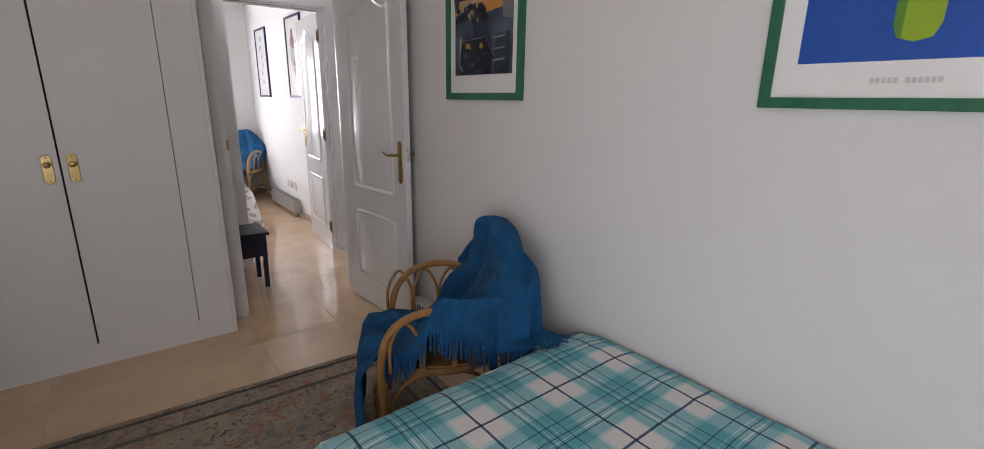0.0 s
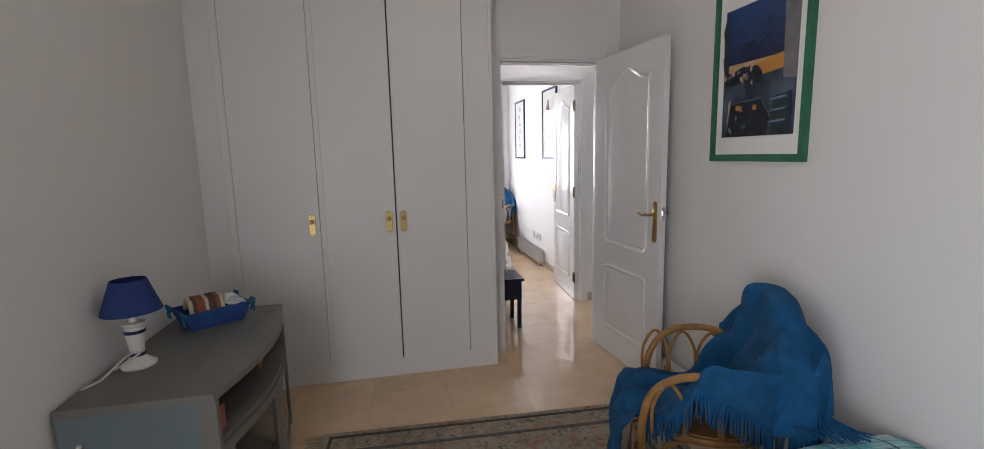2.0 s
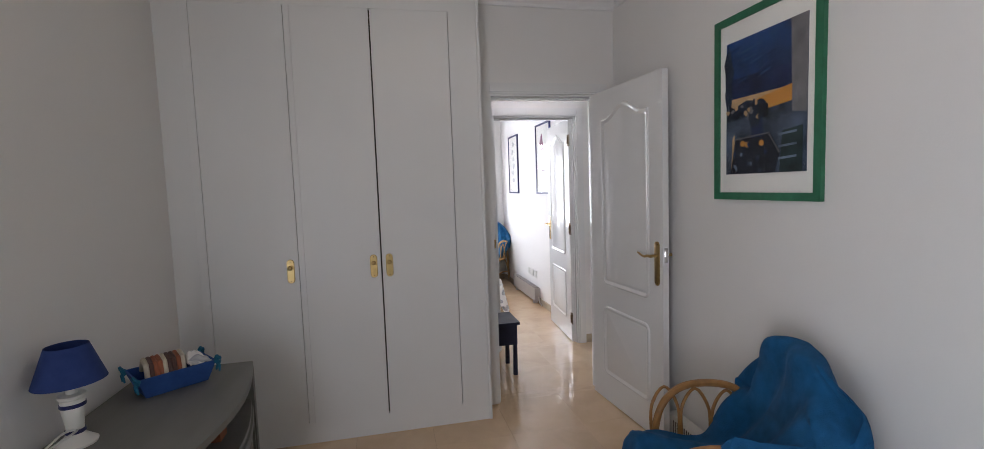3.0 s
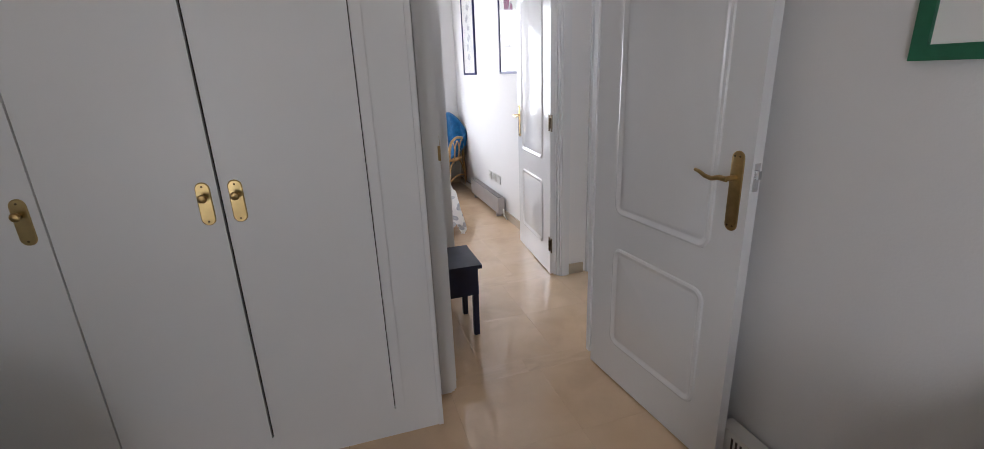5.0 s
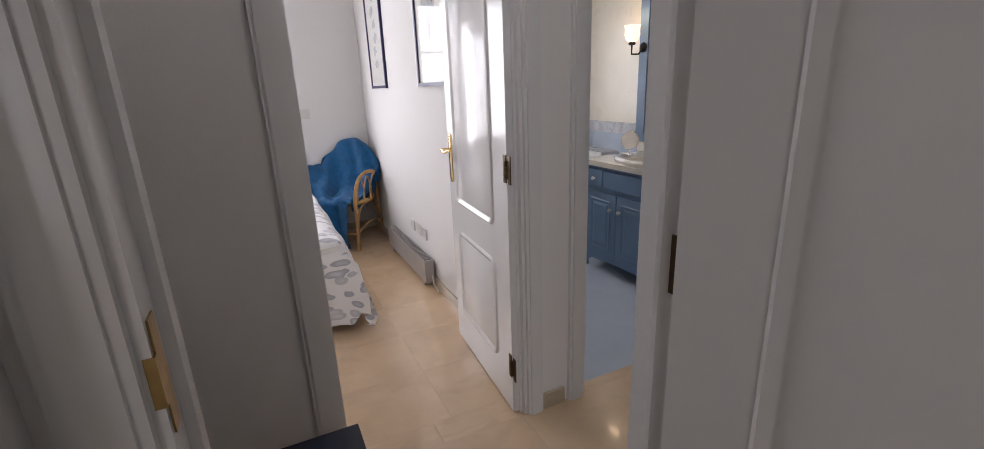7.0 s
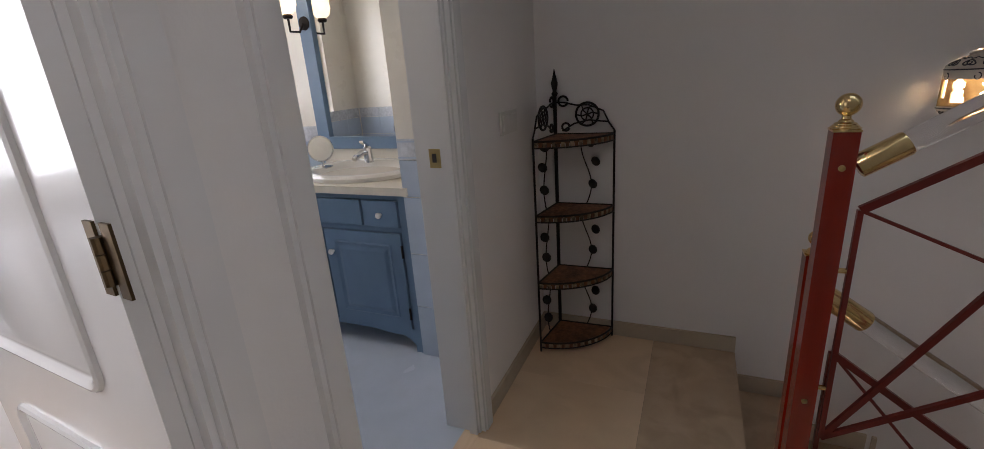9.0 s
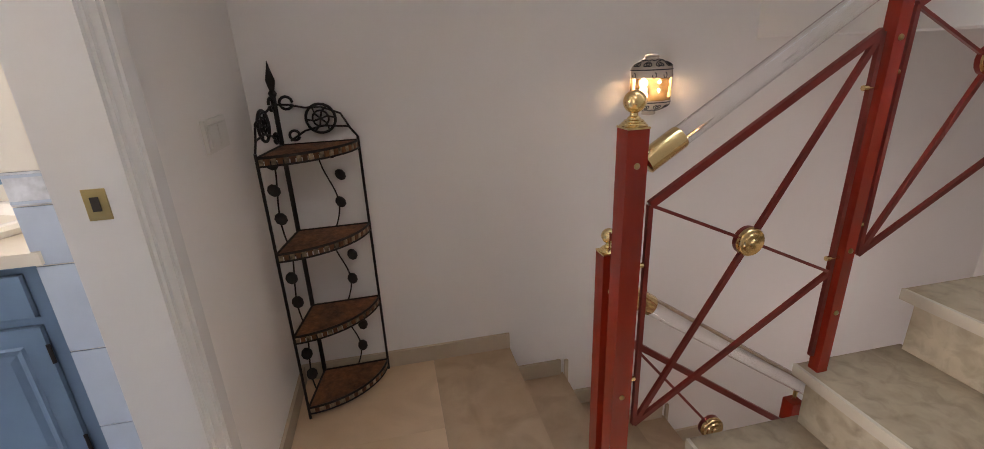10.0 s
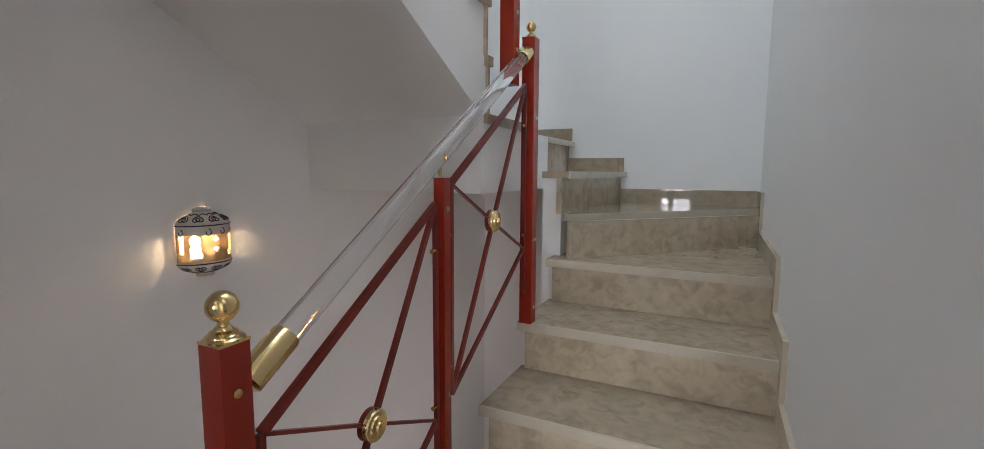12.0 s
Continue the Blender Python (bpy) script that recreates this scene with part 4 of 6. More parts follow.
# ---- bedroom: ceiling lamp ----
cl = thing("ceiling_lamp", (0.73, 1.92, CEIL), "lit opal glass ceiling lamp on a brass plate", "lamp")
bm = bmesh.new()
lathe(bm, [(0.07, 0), (0.07, -0.012), (0.03, -0.02), (0.02, -0.06), (0.04, -0.065)], (0.73, 1.92, CEIL), 24)
part("ceiling_plate", bm, M["brass"], cl, smooth=True)
bm = bmesh.new()
lathe(bm, [(0.04, -0.06), (0.085, -0.085), (0.10, -0.125), (0.085, -0.165), (0.04, -0.19), (0.002, -0.196)], (0.73, 1.92, CEIL), 28)
part("shade", bm, M["shade_glow"], cl, "glowing opal glass bowl", smooth=True)
bulb("ceiling_lamp_light", (0.73, 1.92, CEIL - 0.26), 1.8, (1.0, 0.80, 0.58), 0.09)

# ---- bedroom: wardrobe ----
WY = 3.20
wardrobe = thing("built_in_wardrobe", (0.17, 3.32, 0), "white lacquered built-in wardrobe with three closed doors", "wardrobe")
# carcass coloured dark so the gaps between the doors look shaded
part("carcass", B((XL, WY + 0.022, 0.0, 1.0115, YD - 0.002, CEIL)), M["gap_shade"], wardrobe)
part("side_panel", B((1.012, WY, 0, 1.030, YD - 0.001, CEIL - 0.002)), M["wardrobe"], wardrobe, bevel=0.003)
part("plinth", B((XL, WY + 0.004, 0, 1.0115, WY + 0.022, 0.118)), M["wardrobe"], wardrobe, bevel=0.002)
part("top_rail", B((XL, WY + 0.002, 2.405, 1.0115, WY + 0.022, CEIL - 0.002)), M["wardrobe"], wardrobe, bevel=0.002)
part("stile", B((XL, WY + 0.002, 0.118, -0.515, WY + 0.022, 2.405)), M["wardrobe"], wardrobe, bevel=0.002)
part("stile", B((0.8864, WY + 0.002, 0.118, 1.0115, WY + 0.022, 2.405)), M["wardrobe"], wardrobe, bevel=0.002)
part("stile", B((-0.0200, WY + 0.001, 0.118, 0.0096, WY + 0.022, 2.405)), M["wardrobe"], wardrobe, bevel=0.004)
part("moulding", B((-0.512, WY - 0.006, 0.120, -0.470, WY + 0.018, 2.403)), M["wardrobe"], wardrobe, bevel=0.006)
part("moulding", B((0.8512, WY - 0.006, 0.120, 0.8857, WY + 0.018, 2.403)), M["wardrobe"], wardrobe, bevel=0.006)
for x0, x1, hx in ((-0.4680, -0.0228, -0.0643), (0.0112, 0.4150, 0.3762), (0.4230, 0.8476, 0.4629)):
    d = part("wardrobe_door", B((x0, WY - 0.004, 0.1212, x1, WY + 0.016, 2.4018)), M["wardrobe"], wardrobe, bevel=0.003)
    pl = [(hx + 0.0200 * math.cos(a), 0.990 + 0.045 + 0.0200 * math.sin(a)) for a in [math.pi * k / 8 for k in range(9)]]
    pl += [(hx + 0.0200 * math.cos(a), 0.990 - 0.047 + 0.0200 * math.sin(a)) for a in [math.pi + math.pi * k / 8 for k in range(9)]]
    bm = bmesh.new()
    moulding(bm, pl, lambda u, v, h: (u, WY - 0.004 - h, v), [(0, 0), (0.0008, 0.003), (0.003, 0.005)])
    hp = part("handle_plate", bm, M["plate_brass"], d, "brass plate with rounded ends", smooth=True)
    bm = bmesh.new()
    lathe(bm, [(0.006, 0), (0.006, 0.012), (0.011, 0.016), (0.013, 0.022), (0.010, 0.027), (0.002, 0.029)], (hx, WY - 0.008, 1.010), 16, axis=(0, -1, 0))
    part("knob", bm, M["old_brass"], hp, "small brass knob", smooth=True)
    for dz in (0.052, -0.054):
        bm = bmesh.new()
        lathe(bm, [(0.0032, 0), (0.0030, 0.0012), (0.001, 0.0016)], (hx, WY - 0.0088, 0.990 + dz), 10, axis=(0, -1, 0))
        part("screw", bm, M["bronze"], hp, "small dark screw", smooth=True)

# light switch on the wardrobe side
def rocker_switch(name, put, w, h, label, gang=1):
    root = thing(name, put(0, 0, 0), label, "switch")
    def bx(u0, u1, v0, v1, d0, d1):
        bm = bmesh.new()
        for v in box(bm, u0, d0, v0, u1, d1, v1):
            v.co = Vector(put(v.co.x, v.co.z, v.co.y))
        return bm
    part("plate", bx(-w / 2, w / 2, -h / 2, h / 2, 0, 0.009), M["white_plastic"], root, bevel=0.003)
    for g in range(gang):
        a = -w / 2 + 0.012 + g * (w - 0.024) / gang
        part("rocker", bx(a, a + (w - 0.024) / gang - 0.003, -h / 2 + 0.014, h / 2 - 0.014, 0.009, 0.014), M["white_plastic"], root, bevel=0.002)
    return root


rocker_switch("light_switch", lambda u, v, d: (1.030 + d, 3.300 + u, 1.060 + v), 0.078, 0.112, "white plastic light switch on the wardrobe side by the door")
part("strike_plate", B((1.1305, 3.405, 0.985, 1.1325, 3.43, 1.11), (1.122, 3.3965, 1.02, 1.1325, 3.405, 1.075)), M["old_brass"],
     bpy.data.objects["door_frame_bedroom"], "brass strike plate", bevel=0.0005)

# ---- bedroom: bed ----
bed = thing("single_bed", (1.44, 0.45, 0), "single bed covered by a turquoise plaid bedspread against the wall", "bed")
part("mattress", B((0.945, -0.52, 0.22, 1.92, 1.415, 0.461)), M["paper"], bed, bevel=0.05)
part("bed_base", B((0.96, -0.50, 0.10, 1.91, 1.395, 0.22)), M["cab_grey"], bed, bevel=0.01)
for x, y in ((1.0, -0.45), (1.88, -0.45), (1.0, 1.34), (1.86, 1.34)):
    bm = bmesh.new()
    lathe(bm, [(0.025, 0.008), (0.03, 0.10)], (x, y, 0), 12)
    part("leg", bm, M["cab_grey"], bed)


def spread(u, v):
    s, t = -0.44 + u * (1.03 + 0.44), -2.05 + v * (2.05 + 0.42)
    r = 0.06
    dx = min(0.0, s) if s < 0 else 0.0
    dy = max(0.0, t)
    x, y = 0.93 + max(s, 0.0), 1.425 + min(t, 0.0)
    a, b = -dx, dy
    drop = max(a, b) if a * b == 0 else math.hypot(a, b) * 0.85
    z = 0.480 - drop
    fold = 0.016 * math.sin(17 * (t if a > b else s) + 1.5) * min(1, drop / 0.25)
    if a > 0:
        x -= min(a, 0.035) * 0.6 + fold + 0.01 * min(1, a * 4)
    if b > 0:
        y += min(b, 0.035) * 0.6 + fold + 0.015 * min(1, b * 4)
    e = min(s if s > 0 else 0, -t if t < 0 else 0, 0.09)
    z -= 0.022 * (1 - min(1, e / 0.09)) ** 2 if drop == 0 else 0.022
    z += 0.006 * noise.noise(Vector((x * 5, y * 5, 0.3))) + 0.003 * noise.noise(Vector((x * 14, y * 14, 2)))
    if s > 0.93:
        z -= (s - 0.93) * 0.15
    return (min(x, XP - 0.014), y, max(z, 0.03))


bm = bmesh.new()
sheet(bm, spread, 84, 120, uv=lambda u, v: (-0.44 + u * 1.47, -2.05 + v * 2.47))
part("bedspread", bm, M["plaid"], bed, "turquoise, white and black plaid bedspread", smooth=True)

# ---- bedroom: rug ----
rug = thing("oriental_rug", (0.70, 1.85, 0), "worn oriental rug in muted brown and rose on the floor", "rug")
bm = bmesh.new()
sheet(bm, lambda u, v: (-0.03 + 1.71 * u, 1.30 + 1.28 * v, 0.010 + 0.002 * noise.noise(Vector((u * 9, v * 7, 0)))), 30, 24)
part("carpet", bm, M["rug"], rug, solid=0.008)
rug.rotation_euler = (0, 0, radians(-2.8))
for k, (i0, i1, c) in enumerate(((0.035, 0.050, "rug_band_dark"), (0.155, 0.175, "rug_band_rose"))):
    col = swatch(c, (0.10, 0.095, 0.08) if k == 0 else (0.16, 0.15, 0.13), 0.95, 0.2, 30)
    x0, y0, x1, y1 = -0.03, 1.30, 1.68, 2.58
    part("border", B((x0 + i0, y0 + i0, 0.011, x1 - i0, y0 + i1, 0.0135), (x0 + i0, y1 - i1, 0.011, x1 - i0, y1 - i0, 0.0135),
                     (x0 + i0, y0 + i1, 0.011, x0 + i1, y1 - i1, 0.0135), (x1 - i1, y0 + i1, 0.011, x1 - i0, y1 - i1, 0.0135)), col, rug)
bm = bmesh.new()
for k in range(150):
    y = 1.31 + 1.26 * k / 149
    j = random.uniform(-0.012, 0.012)
    sweep(bm, [(-0.025, y, 0.008), (-0.06, y + j * 0.5, 0.007), (-0.095 - random.uniform(0, 0.02), y + j, 0.004)], 0.0022, 4)
tagged(part("fringe", bm, swatch("rug_fringe", (0.42, 0.33, 0.21), 0.95), rug, "pale knotted fringe"), kind="stuff")


# ---- rattan armchairs with throws ----
def armchair(at, face, cane, cloth, label, name="rattan_armchair", big=1.0, wrap=1):
    ang = math.atan2(face[1], face[0])
    ca, sa = math.cos(ang), math.sin(ang)
    root = thing(name, (at[0], at[1], 0), label, "armchair")

    def P(a, b, z):
        # a: forward, b: to the chair's right hand side seen from the front
        return (at[0] + big * (ca * a + sa * b), at[1] + big * (sa * a - ca * b), z * big)

    def tube(pname, pts, r=0.013, seg=8, **kw):
        bm = bmesh.new()
        sweep(bm, [P(*p) for p in pts], r, seg)
        return part(pname, bm, cane, root, smooth=True)
    def curve(pts, n=7):
        out = []
        q = [pts[0]] + list(pts) + [pts[-1]]
        for i in range(1, len(q) - 2):
            for k in range(n):
                t = k / n
                out.append(tuple(0.5 * (2 * q[i][j] + (q[i + 1][j] - q[i - 1][j]) * t + (2 * q[i - 1][j] - 5 * q[i][j] + 4 * q[i + 1][j] - q[i + 2][j]) * t * t +
                                        (3 * q[i][j] - q[i - 1][j] - 3 * q[i + 1][j] + q[i + 2][j]) * t ** 3) for j in range(3)))
        return out + [tuple(pts[-1])]
    for s in (-1, 1):
        f = 0.05 if s > 0 else 0.0
        tube("leg", curve([(0.27 - f, s * 0.25, 0.008), (0.235 - f, s * 0.245, 0.25), (0.24 - f, s * 0.25, 0.42), (0.20 - f, s * 0.26, 0.565 - f * 0.4), (0.08 - f / 2, s * 0.27, 0.635 - f * 0.4), (-0.10, s * 0.27, 0.62), (-0.22, s * 0.22, 0.55)]), 0.0145)
        tube("leg", curve([(-0.30, s * 0.21, 0.008), (-0.24, s * 0.22, 0.25), (-0.23, s * 0.22, 0.45), (-0.265, s * 0.20, 0.68), (-0.28, s * 0.14, 0.80), (-0.285, 0, 0.865)]), 0.0145)
        for a0 in (0.15, 0.03, -0.09):
            tube("arm_loop", curve([(a0 + 0.055, s * 0.255, 0.40), (a0 + 0.052, s * 0.265, 0.52), (a0, s * 0.27, 0.60), (a0 - 0.052, s * 0.265, 0.52), (a0 - 0.055, s * 0.255, 0.40)]), 0.0065, 6)
        tube("stretcher", curve([(0.25, s * 0.245, 0.15), (0.0, s * 0.235, 0.19), (-0.26, s * 0.215, 0.15)]), 0.010)
        tube("brace", curve([(0.24, s * 0.245, 0.20), (0.15, s * 0.24, 0.34), (0.02, s * 0.235, 0.37), (-0.12, s * 0.23, 0.34), (-0.23, s * 0.22, 0.20)]), 0.008)
    tube("stretcher", curve([(0.25, -0.24, 0.15), (0.27, 0, 0.17), (0.25, 0.24, 0.15)]), 0.010)
    tube("seat_rim", [(0.27 * math.cos(t) - 0.01, 0.26 * math.sin(t), 0.385) for t in [2 * math.pi * k / 28 for k in range(29)]], 0.014)
    tube("back_hoop", curve([(-0.24, -0.22, 0.42), (-0.262, -0.18, 0.68), (-0.28, -0.11, 0.81), (-0.285, 0, 0.855), (-0.28, 0.11, 0.81), (-0.262, 0.18, 0.68), (-0.24, 0.22, 0.42)]), 0.011)
    for b in (-0.13, -0.065, 0, 0.065, 0.13):
        tube("back_spindle", [(-0.235, b, 0.40), (-0.262, b, 0.62), (-0.28, b * 0.8, 0.79 + 0.05 * (1 - abs(b) / 0.13))], 0.0065, 6)
    bm = bmesh.new()
    lathe(bm, [(q * big, h * big) for q, h in ((0.0, 0.375), (0.25, 0.375), (0.258, 0.39), (0.25, 0.402), (0.0, 0.398))], (*P(-0.01, 0, 0)[:2], 0), 28)
    part("seat", bm, cane, root, "woven cane seat", smooth=True)

    # the throw: over the back, down to the seat and over its front edge
    prof = [(-0.318, 0.50), (-0.326, 0.66), (-0.318, 0.82), (-0.285, 0.895), (-0.225, 0.885), (-0.205, 0.76), (-0.15, 0.60), (-0.05, 0.475), (0.08, 0.445), (0.20, 0.45), (0.275, 0.435), (0.315, 0.36), (0.335, 0.20), (0.35, 0.05)]
    prof3 = curve([(a, 0, z) for a, z in prof], 6)
    throw = thing("woollen_throw", P(0, 0, 0.40), "blue fringed woollen throw draped over a rattan armchair", "throw")

    def path(v):
        f = v * (len(prof3) - 1)
        i = min(int(f), len(prof3) - 2)
        p, q = Vector(prof3[i]), Vector(prof3[i + 1])
        return p + (q - p) * (f - i)

    def hang(u, v):
        p = path(v)
        k = v * 13
        side = wrap * (0.5 - u) * 2                      # positive towards the side where it hangs lower
        def step(lo, hi, x):
            t = min(1, max(0, (x - lo) / (hi - lo)))
            return t * t * (3 - 2 * t)
        top = step(0.5, 2.6, k) * (1 - step(4.0, 8.6, k))
        back = 1 - step(1.0, 3.0, k)
        low = 0.50 * top + 0.10 * back + 0.02
        if side > 0:
            s = side
            over = step(1.5, 3.2, k) * (1 - step(7.4, 9.2, k))      # lies over the arm here
            s1, s2 = min(1, s / 0.58), max(0, (s - 0.58) / 0.42)
            b_in = 0.23 * s
            b_out = 0.285 * s1 ** 0.85 + 0.03 * s2 + 0.012 * math.sin(k * 2.3) * s2
            z_out = p.z + ((0.690 if k > 3 else min(p.z - 0.05, 0.690)) - p.z) * s1 ** 1.4 - (0.17 - 0.05 * math.sin(k * 1.1)) * s2
            if k < 3:
                b_in = 0.262 * s1 ** 0.7 + 0.02 * s2
            b = b_in + (b_out - b_in) * over
            z_in = p.z - (0.10 * back + 0.02) * s ** 1.5
            drop = p.z - (z_in + (z_out - z_in) * over)
            a = p.x + 0.05 * over * s2 * (1 if k > 4 else -0.2)
        else:
            s = -side
            far = step(1.5, 3.0, k) * (1 - step(5.5, 7.6, k))       # spread over the rear of the other arm
            b = -(0.20 + 0.085 * far) * s - 0.01
            drop = (0.22 * top + 0.06 * back) * s ** 2.0
            w = far * step(0.40, 0.75, s)
            drop += (p.z - max(p.z - drop, 0.640) - drop) * w
            a = p.x + (0.02 * top + 0.045 * far) * s
        z = p.z - drop
        fold = 0.022 * math.sin(b * 34 + k * 1.3) + 0.026 * noise.noise(Vector((b * 7, k * 0.9, 1.7))) + 0.008 * noise.noise(Vector((b * 22, k * 2.5, 4.7)))
        a += fold * (0.7 if k < 7 or k > 10.5 else 0.2)
        z += fold * (0.3 if k < 7 or k > 10.5 else 1.0)
        b += 0.012 * noise.noise(Vector((k * 1.5, side * 3, 9)))
        return P(a, (-b if wrap > 0 else b) * 1.0, max(0.035, z))
    bm = bmesh.new()
    g = sheet(bm, hang, 30, 78)
    edge_near = [Vector(v.co) for v in (g[0] if wrap > 0 else g[0])]
    ends = [Vector(g[i][78].co) for i in range(31)] + [Vector(g[i][0].co) for i in range(31)]
    part("cloth", bm, cloth, throw, smooth=True, solid=0.007)
    bm = bmesh.new()
    rnd = random.Random(7)
    for a, b2 in zip(edge_near[8:56], edge_near[9:57]):
        for f in (0.1, 0.4, 0.7):
            p = a.lerp(b2, f)
            j = Vector((rnd.uniform(-0.014, 0.014), rnd.uniform(-0.014, 0.014), 0))
            L = min(rnd.uniform(0.075, 0.115), max(0.02, p.z - 0.02))
            sweep(bm, [p, p + j * 0.5 - Vector((0, 0, L * 0.5)), p + j - Vector((0, 0, L))], 0.0042, 5, r_end=0.0028)
    tagged(part("fringe", bm, cloth, throw, "long knotted fringe"), kind="stuff")
    return root



bm = bmesh.new()
rnd = random.Random(11)
for k in range(60):
    f = k / 59
    x, y = 1.694 + 0.05 * f, 1.530 - 0.05 * f
    L = rnd.uniform(0.09, 0.14)
    q = -2.6 + 1.3 * f + rnd.uniform(-0.25, 0.25)
    sweep(bm, [(x, y, 0.533), (x + 0.03 * math.cos(q), y + 0.03 * math.sin(q), 0.505 + rnd.uniform(0, 0.01)), (x + L * 0.7 * math.cos(q), y + L * 0.7 * math.sin(q), 0.496 + rnd.uniform(0, 0.01)),
               (x + L * math.cos(q + 0.2), y + L * math.sin(q + 0.2), 0.492)], 0.005, 5, r_end=0.003)
BED_FRINGE = bm
chair = armchair((1.549, 1.844), (-0.90, 0.43), M["rattan"], M["throw"], "honey-coloured rattan armchair beside the bed, under a throw", big=0.965, wrap=1)
tagged(part("fringe", BED_FRINGE, M["throw"], [o for o in scene.objects if o.name.startswith("woollen_throw")][0], "knotted fringe fanned out on the bed"), kind="stuff")

# ---- bedroom: grey cabinet with bowed front ----
cab = thing("grey_television_cabinet", (-0.43, 2.38, 0), "grey painted low cabinet with bowed front and glass doors", "cabinet")
CX0, CX1, CY0, CY1, CZ = XL + 0.014, -0.178, 1.854, 2.800, 0.645


def bow(n=14, ins=0.0, extra=0.0):
    return [(CX1 + extra + 0.075 * math.sin(math.pi * k / n), CY0 + ins + (CY1 - CY0 - 2 * ins) * k / n) for k in range(n + 1)]


def bowed(z0, z1, ins=0.0, extra=0.0, back=0.0):
    bm = bmesh.new()
    prism(bm, [(CX0 + back, CY1 - ins), (CX0 + back, CY0 + ins)] + bow(14, ins, extra), z0, z1)
    return bm


part("top", bowed(CZ - 0.025, CZ), M["cab_grey"], cab, bevel=0.004)
part("shelf", bowed(0.452, 0.472, 0.022, -0.012), M["cab_grey"], cab, bevel=0.002)
part("base", bowed(0.05, 0.075, 0.022, -0.006), M["cab_grey"], cab, bevel=0.002)
part("plinth", bowed(0.0, 0.05, 0.03, -0.03), M["cab_grey"], cab)
part("back_panel", B((CX0, CY0 + 0.022, 0.075, CX0 + 0.012, CY1 - 0.022, CZ - 0.025)), M["cab_panel"], cab)
part("side_panel", B((CX0, CY0 + 0.004, 0.0, CX1 - 0.05, CY0 + 0.022, CZ - 0.026)), M["cab_panel"], cab, "blue-grey side panel", bevel=0.002)
part("panel_border", B((CX0, CY0 + 0.001, 0.60, CX1 - 0.05, CY0 + 0.004, CZ - 0.026), (CX1 - 0.085, CY0 + 0.001, 0.0, CX1 - 0.05, CY0 + 0.004, 0.60)), M["cab_panel"], cab, bevel=0.001)
part("side_panel", B((CX0, CY1 - 0.022, 0.0, CX1 - 0.05, CY1 - 0.004, CZ - 0.026)), M["cab_panel"], cab, bevel=0.002)
for y in (CY0 + 0.001, CY1 - 0.026):
    part("corner_post", B((CX1 - 0.05, y, 0.0, CX1 + 0.002, y + 0.025, CZ - 0.026)), M["cab_grey"], cab, bevel=0.003)
bw = bow(14, 0.03, -0.004)
for k0, k1 in ((0, 7), (7, 14)):
    pts = bw[k0:k1 + 1]
    bm = bmesh.new()
    for z0, z1 in ((0.08, 0.115), (0.412, 0.447)):
        lo = [(x, y) for x, y in pts]
        prism(bm, lo + [(x - 0.016, y) for x, y in reversed(lo)], z0, z1)
    for (x, y), (xx, yy) in ((pts[0], pts[1]), (pts[-2], pts[-1])):
        prism(bm, [(x, y), (xx, yy), (xx - 0.016, yy), (x - 0.016, y)], 0.115, 0.412)
    dr = part("glass_door", bm, M["cab_grey"], cab, bevel=0.001)
    bm = bmesh.new()
    prism(bm, [(x - 0.006, y) for x, y in pts[1:-1]] + [(x - 0.010, y) for x, y in reversed(pts[1:-1])], 0.115, 0.412)
    part("pane", bm, M["glass"], dr, "clear glass pane")
for dy, dz in ((0.16, 0.55), (0.30, 0.50), (0.16, 0.30), (0.30, 0.24)):
    bm = bmesh.new()
    lathe(bm, [(0.005, 0), (0.0045, 0.0015), (0.001, 0.002)], (CX0 + dy, CY0 + 0.0035, dz), 12, axis=(0, -1, 0))
    part("screw_cover", bm, M["cab_grey"], cab, "pale round screw cover", smooth=True)
bm = B((-0.32, 1.907, 0.472, -0.195, 1.975, 0.555))
solo("red_box", bm, swatch("red_card", (0.36, 0.10, 0.07), 0.6), "small faded red cardboard box on the cabinet shelf", "box", bevel=0.003)
bm = B((-0.30, 2.40, 0.472, -0.20, 2.47, 0.507))
solo("orange_box", bm, swatch("orange_card", (0.36, 0.13, 0.06), 0.6), "small orange cardboard box on the cabinet shelf", "box", bevel=0.003)
bm = bmesh.new()
sweep(bm, [(CX0 + 0.05, CY0 - 0.004, 0.42), (CX0 + 0.055, CY0 - 0.006, 0.50), (CX0 + 0.06, CY0 - 0.004, 0.53)], 0.007, 8)
sweep(bm, [(CX0 + 0.05, CY0 - 0.004, 0.42), (CX0 + 0.06, CY0 - 0.012, 0.2), (CX0 + 0.05, CY0 - 0.01, 0.02)], 0.004, 6)
solo("power_cable", bm, M["white_plastic"], "white power cable hanging beside the cabinet", "cable", smooth=True)

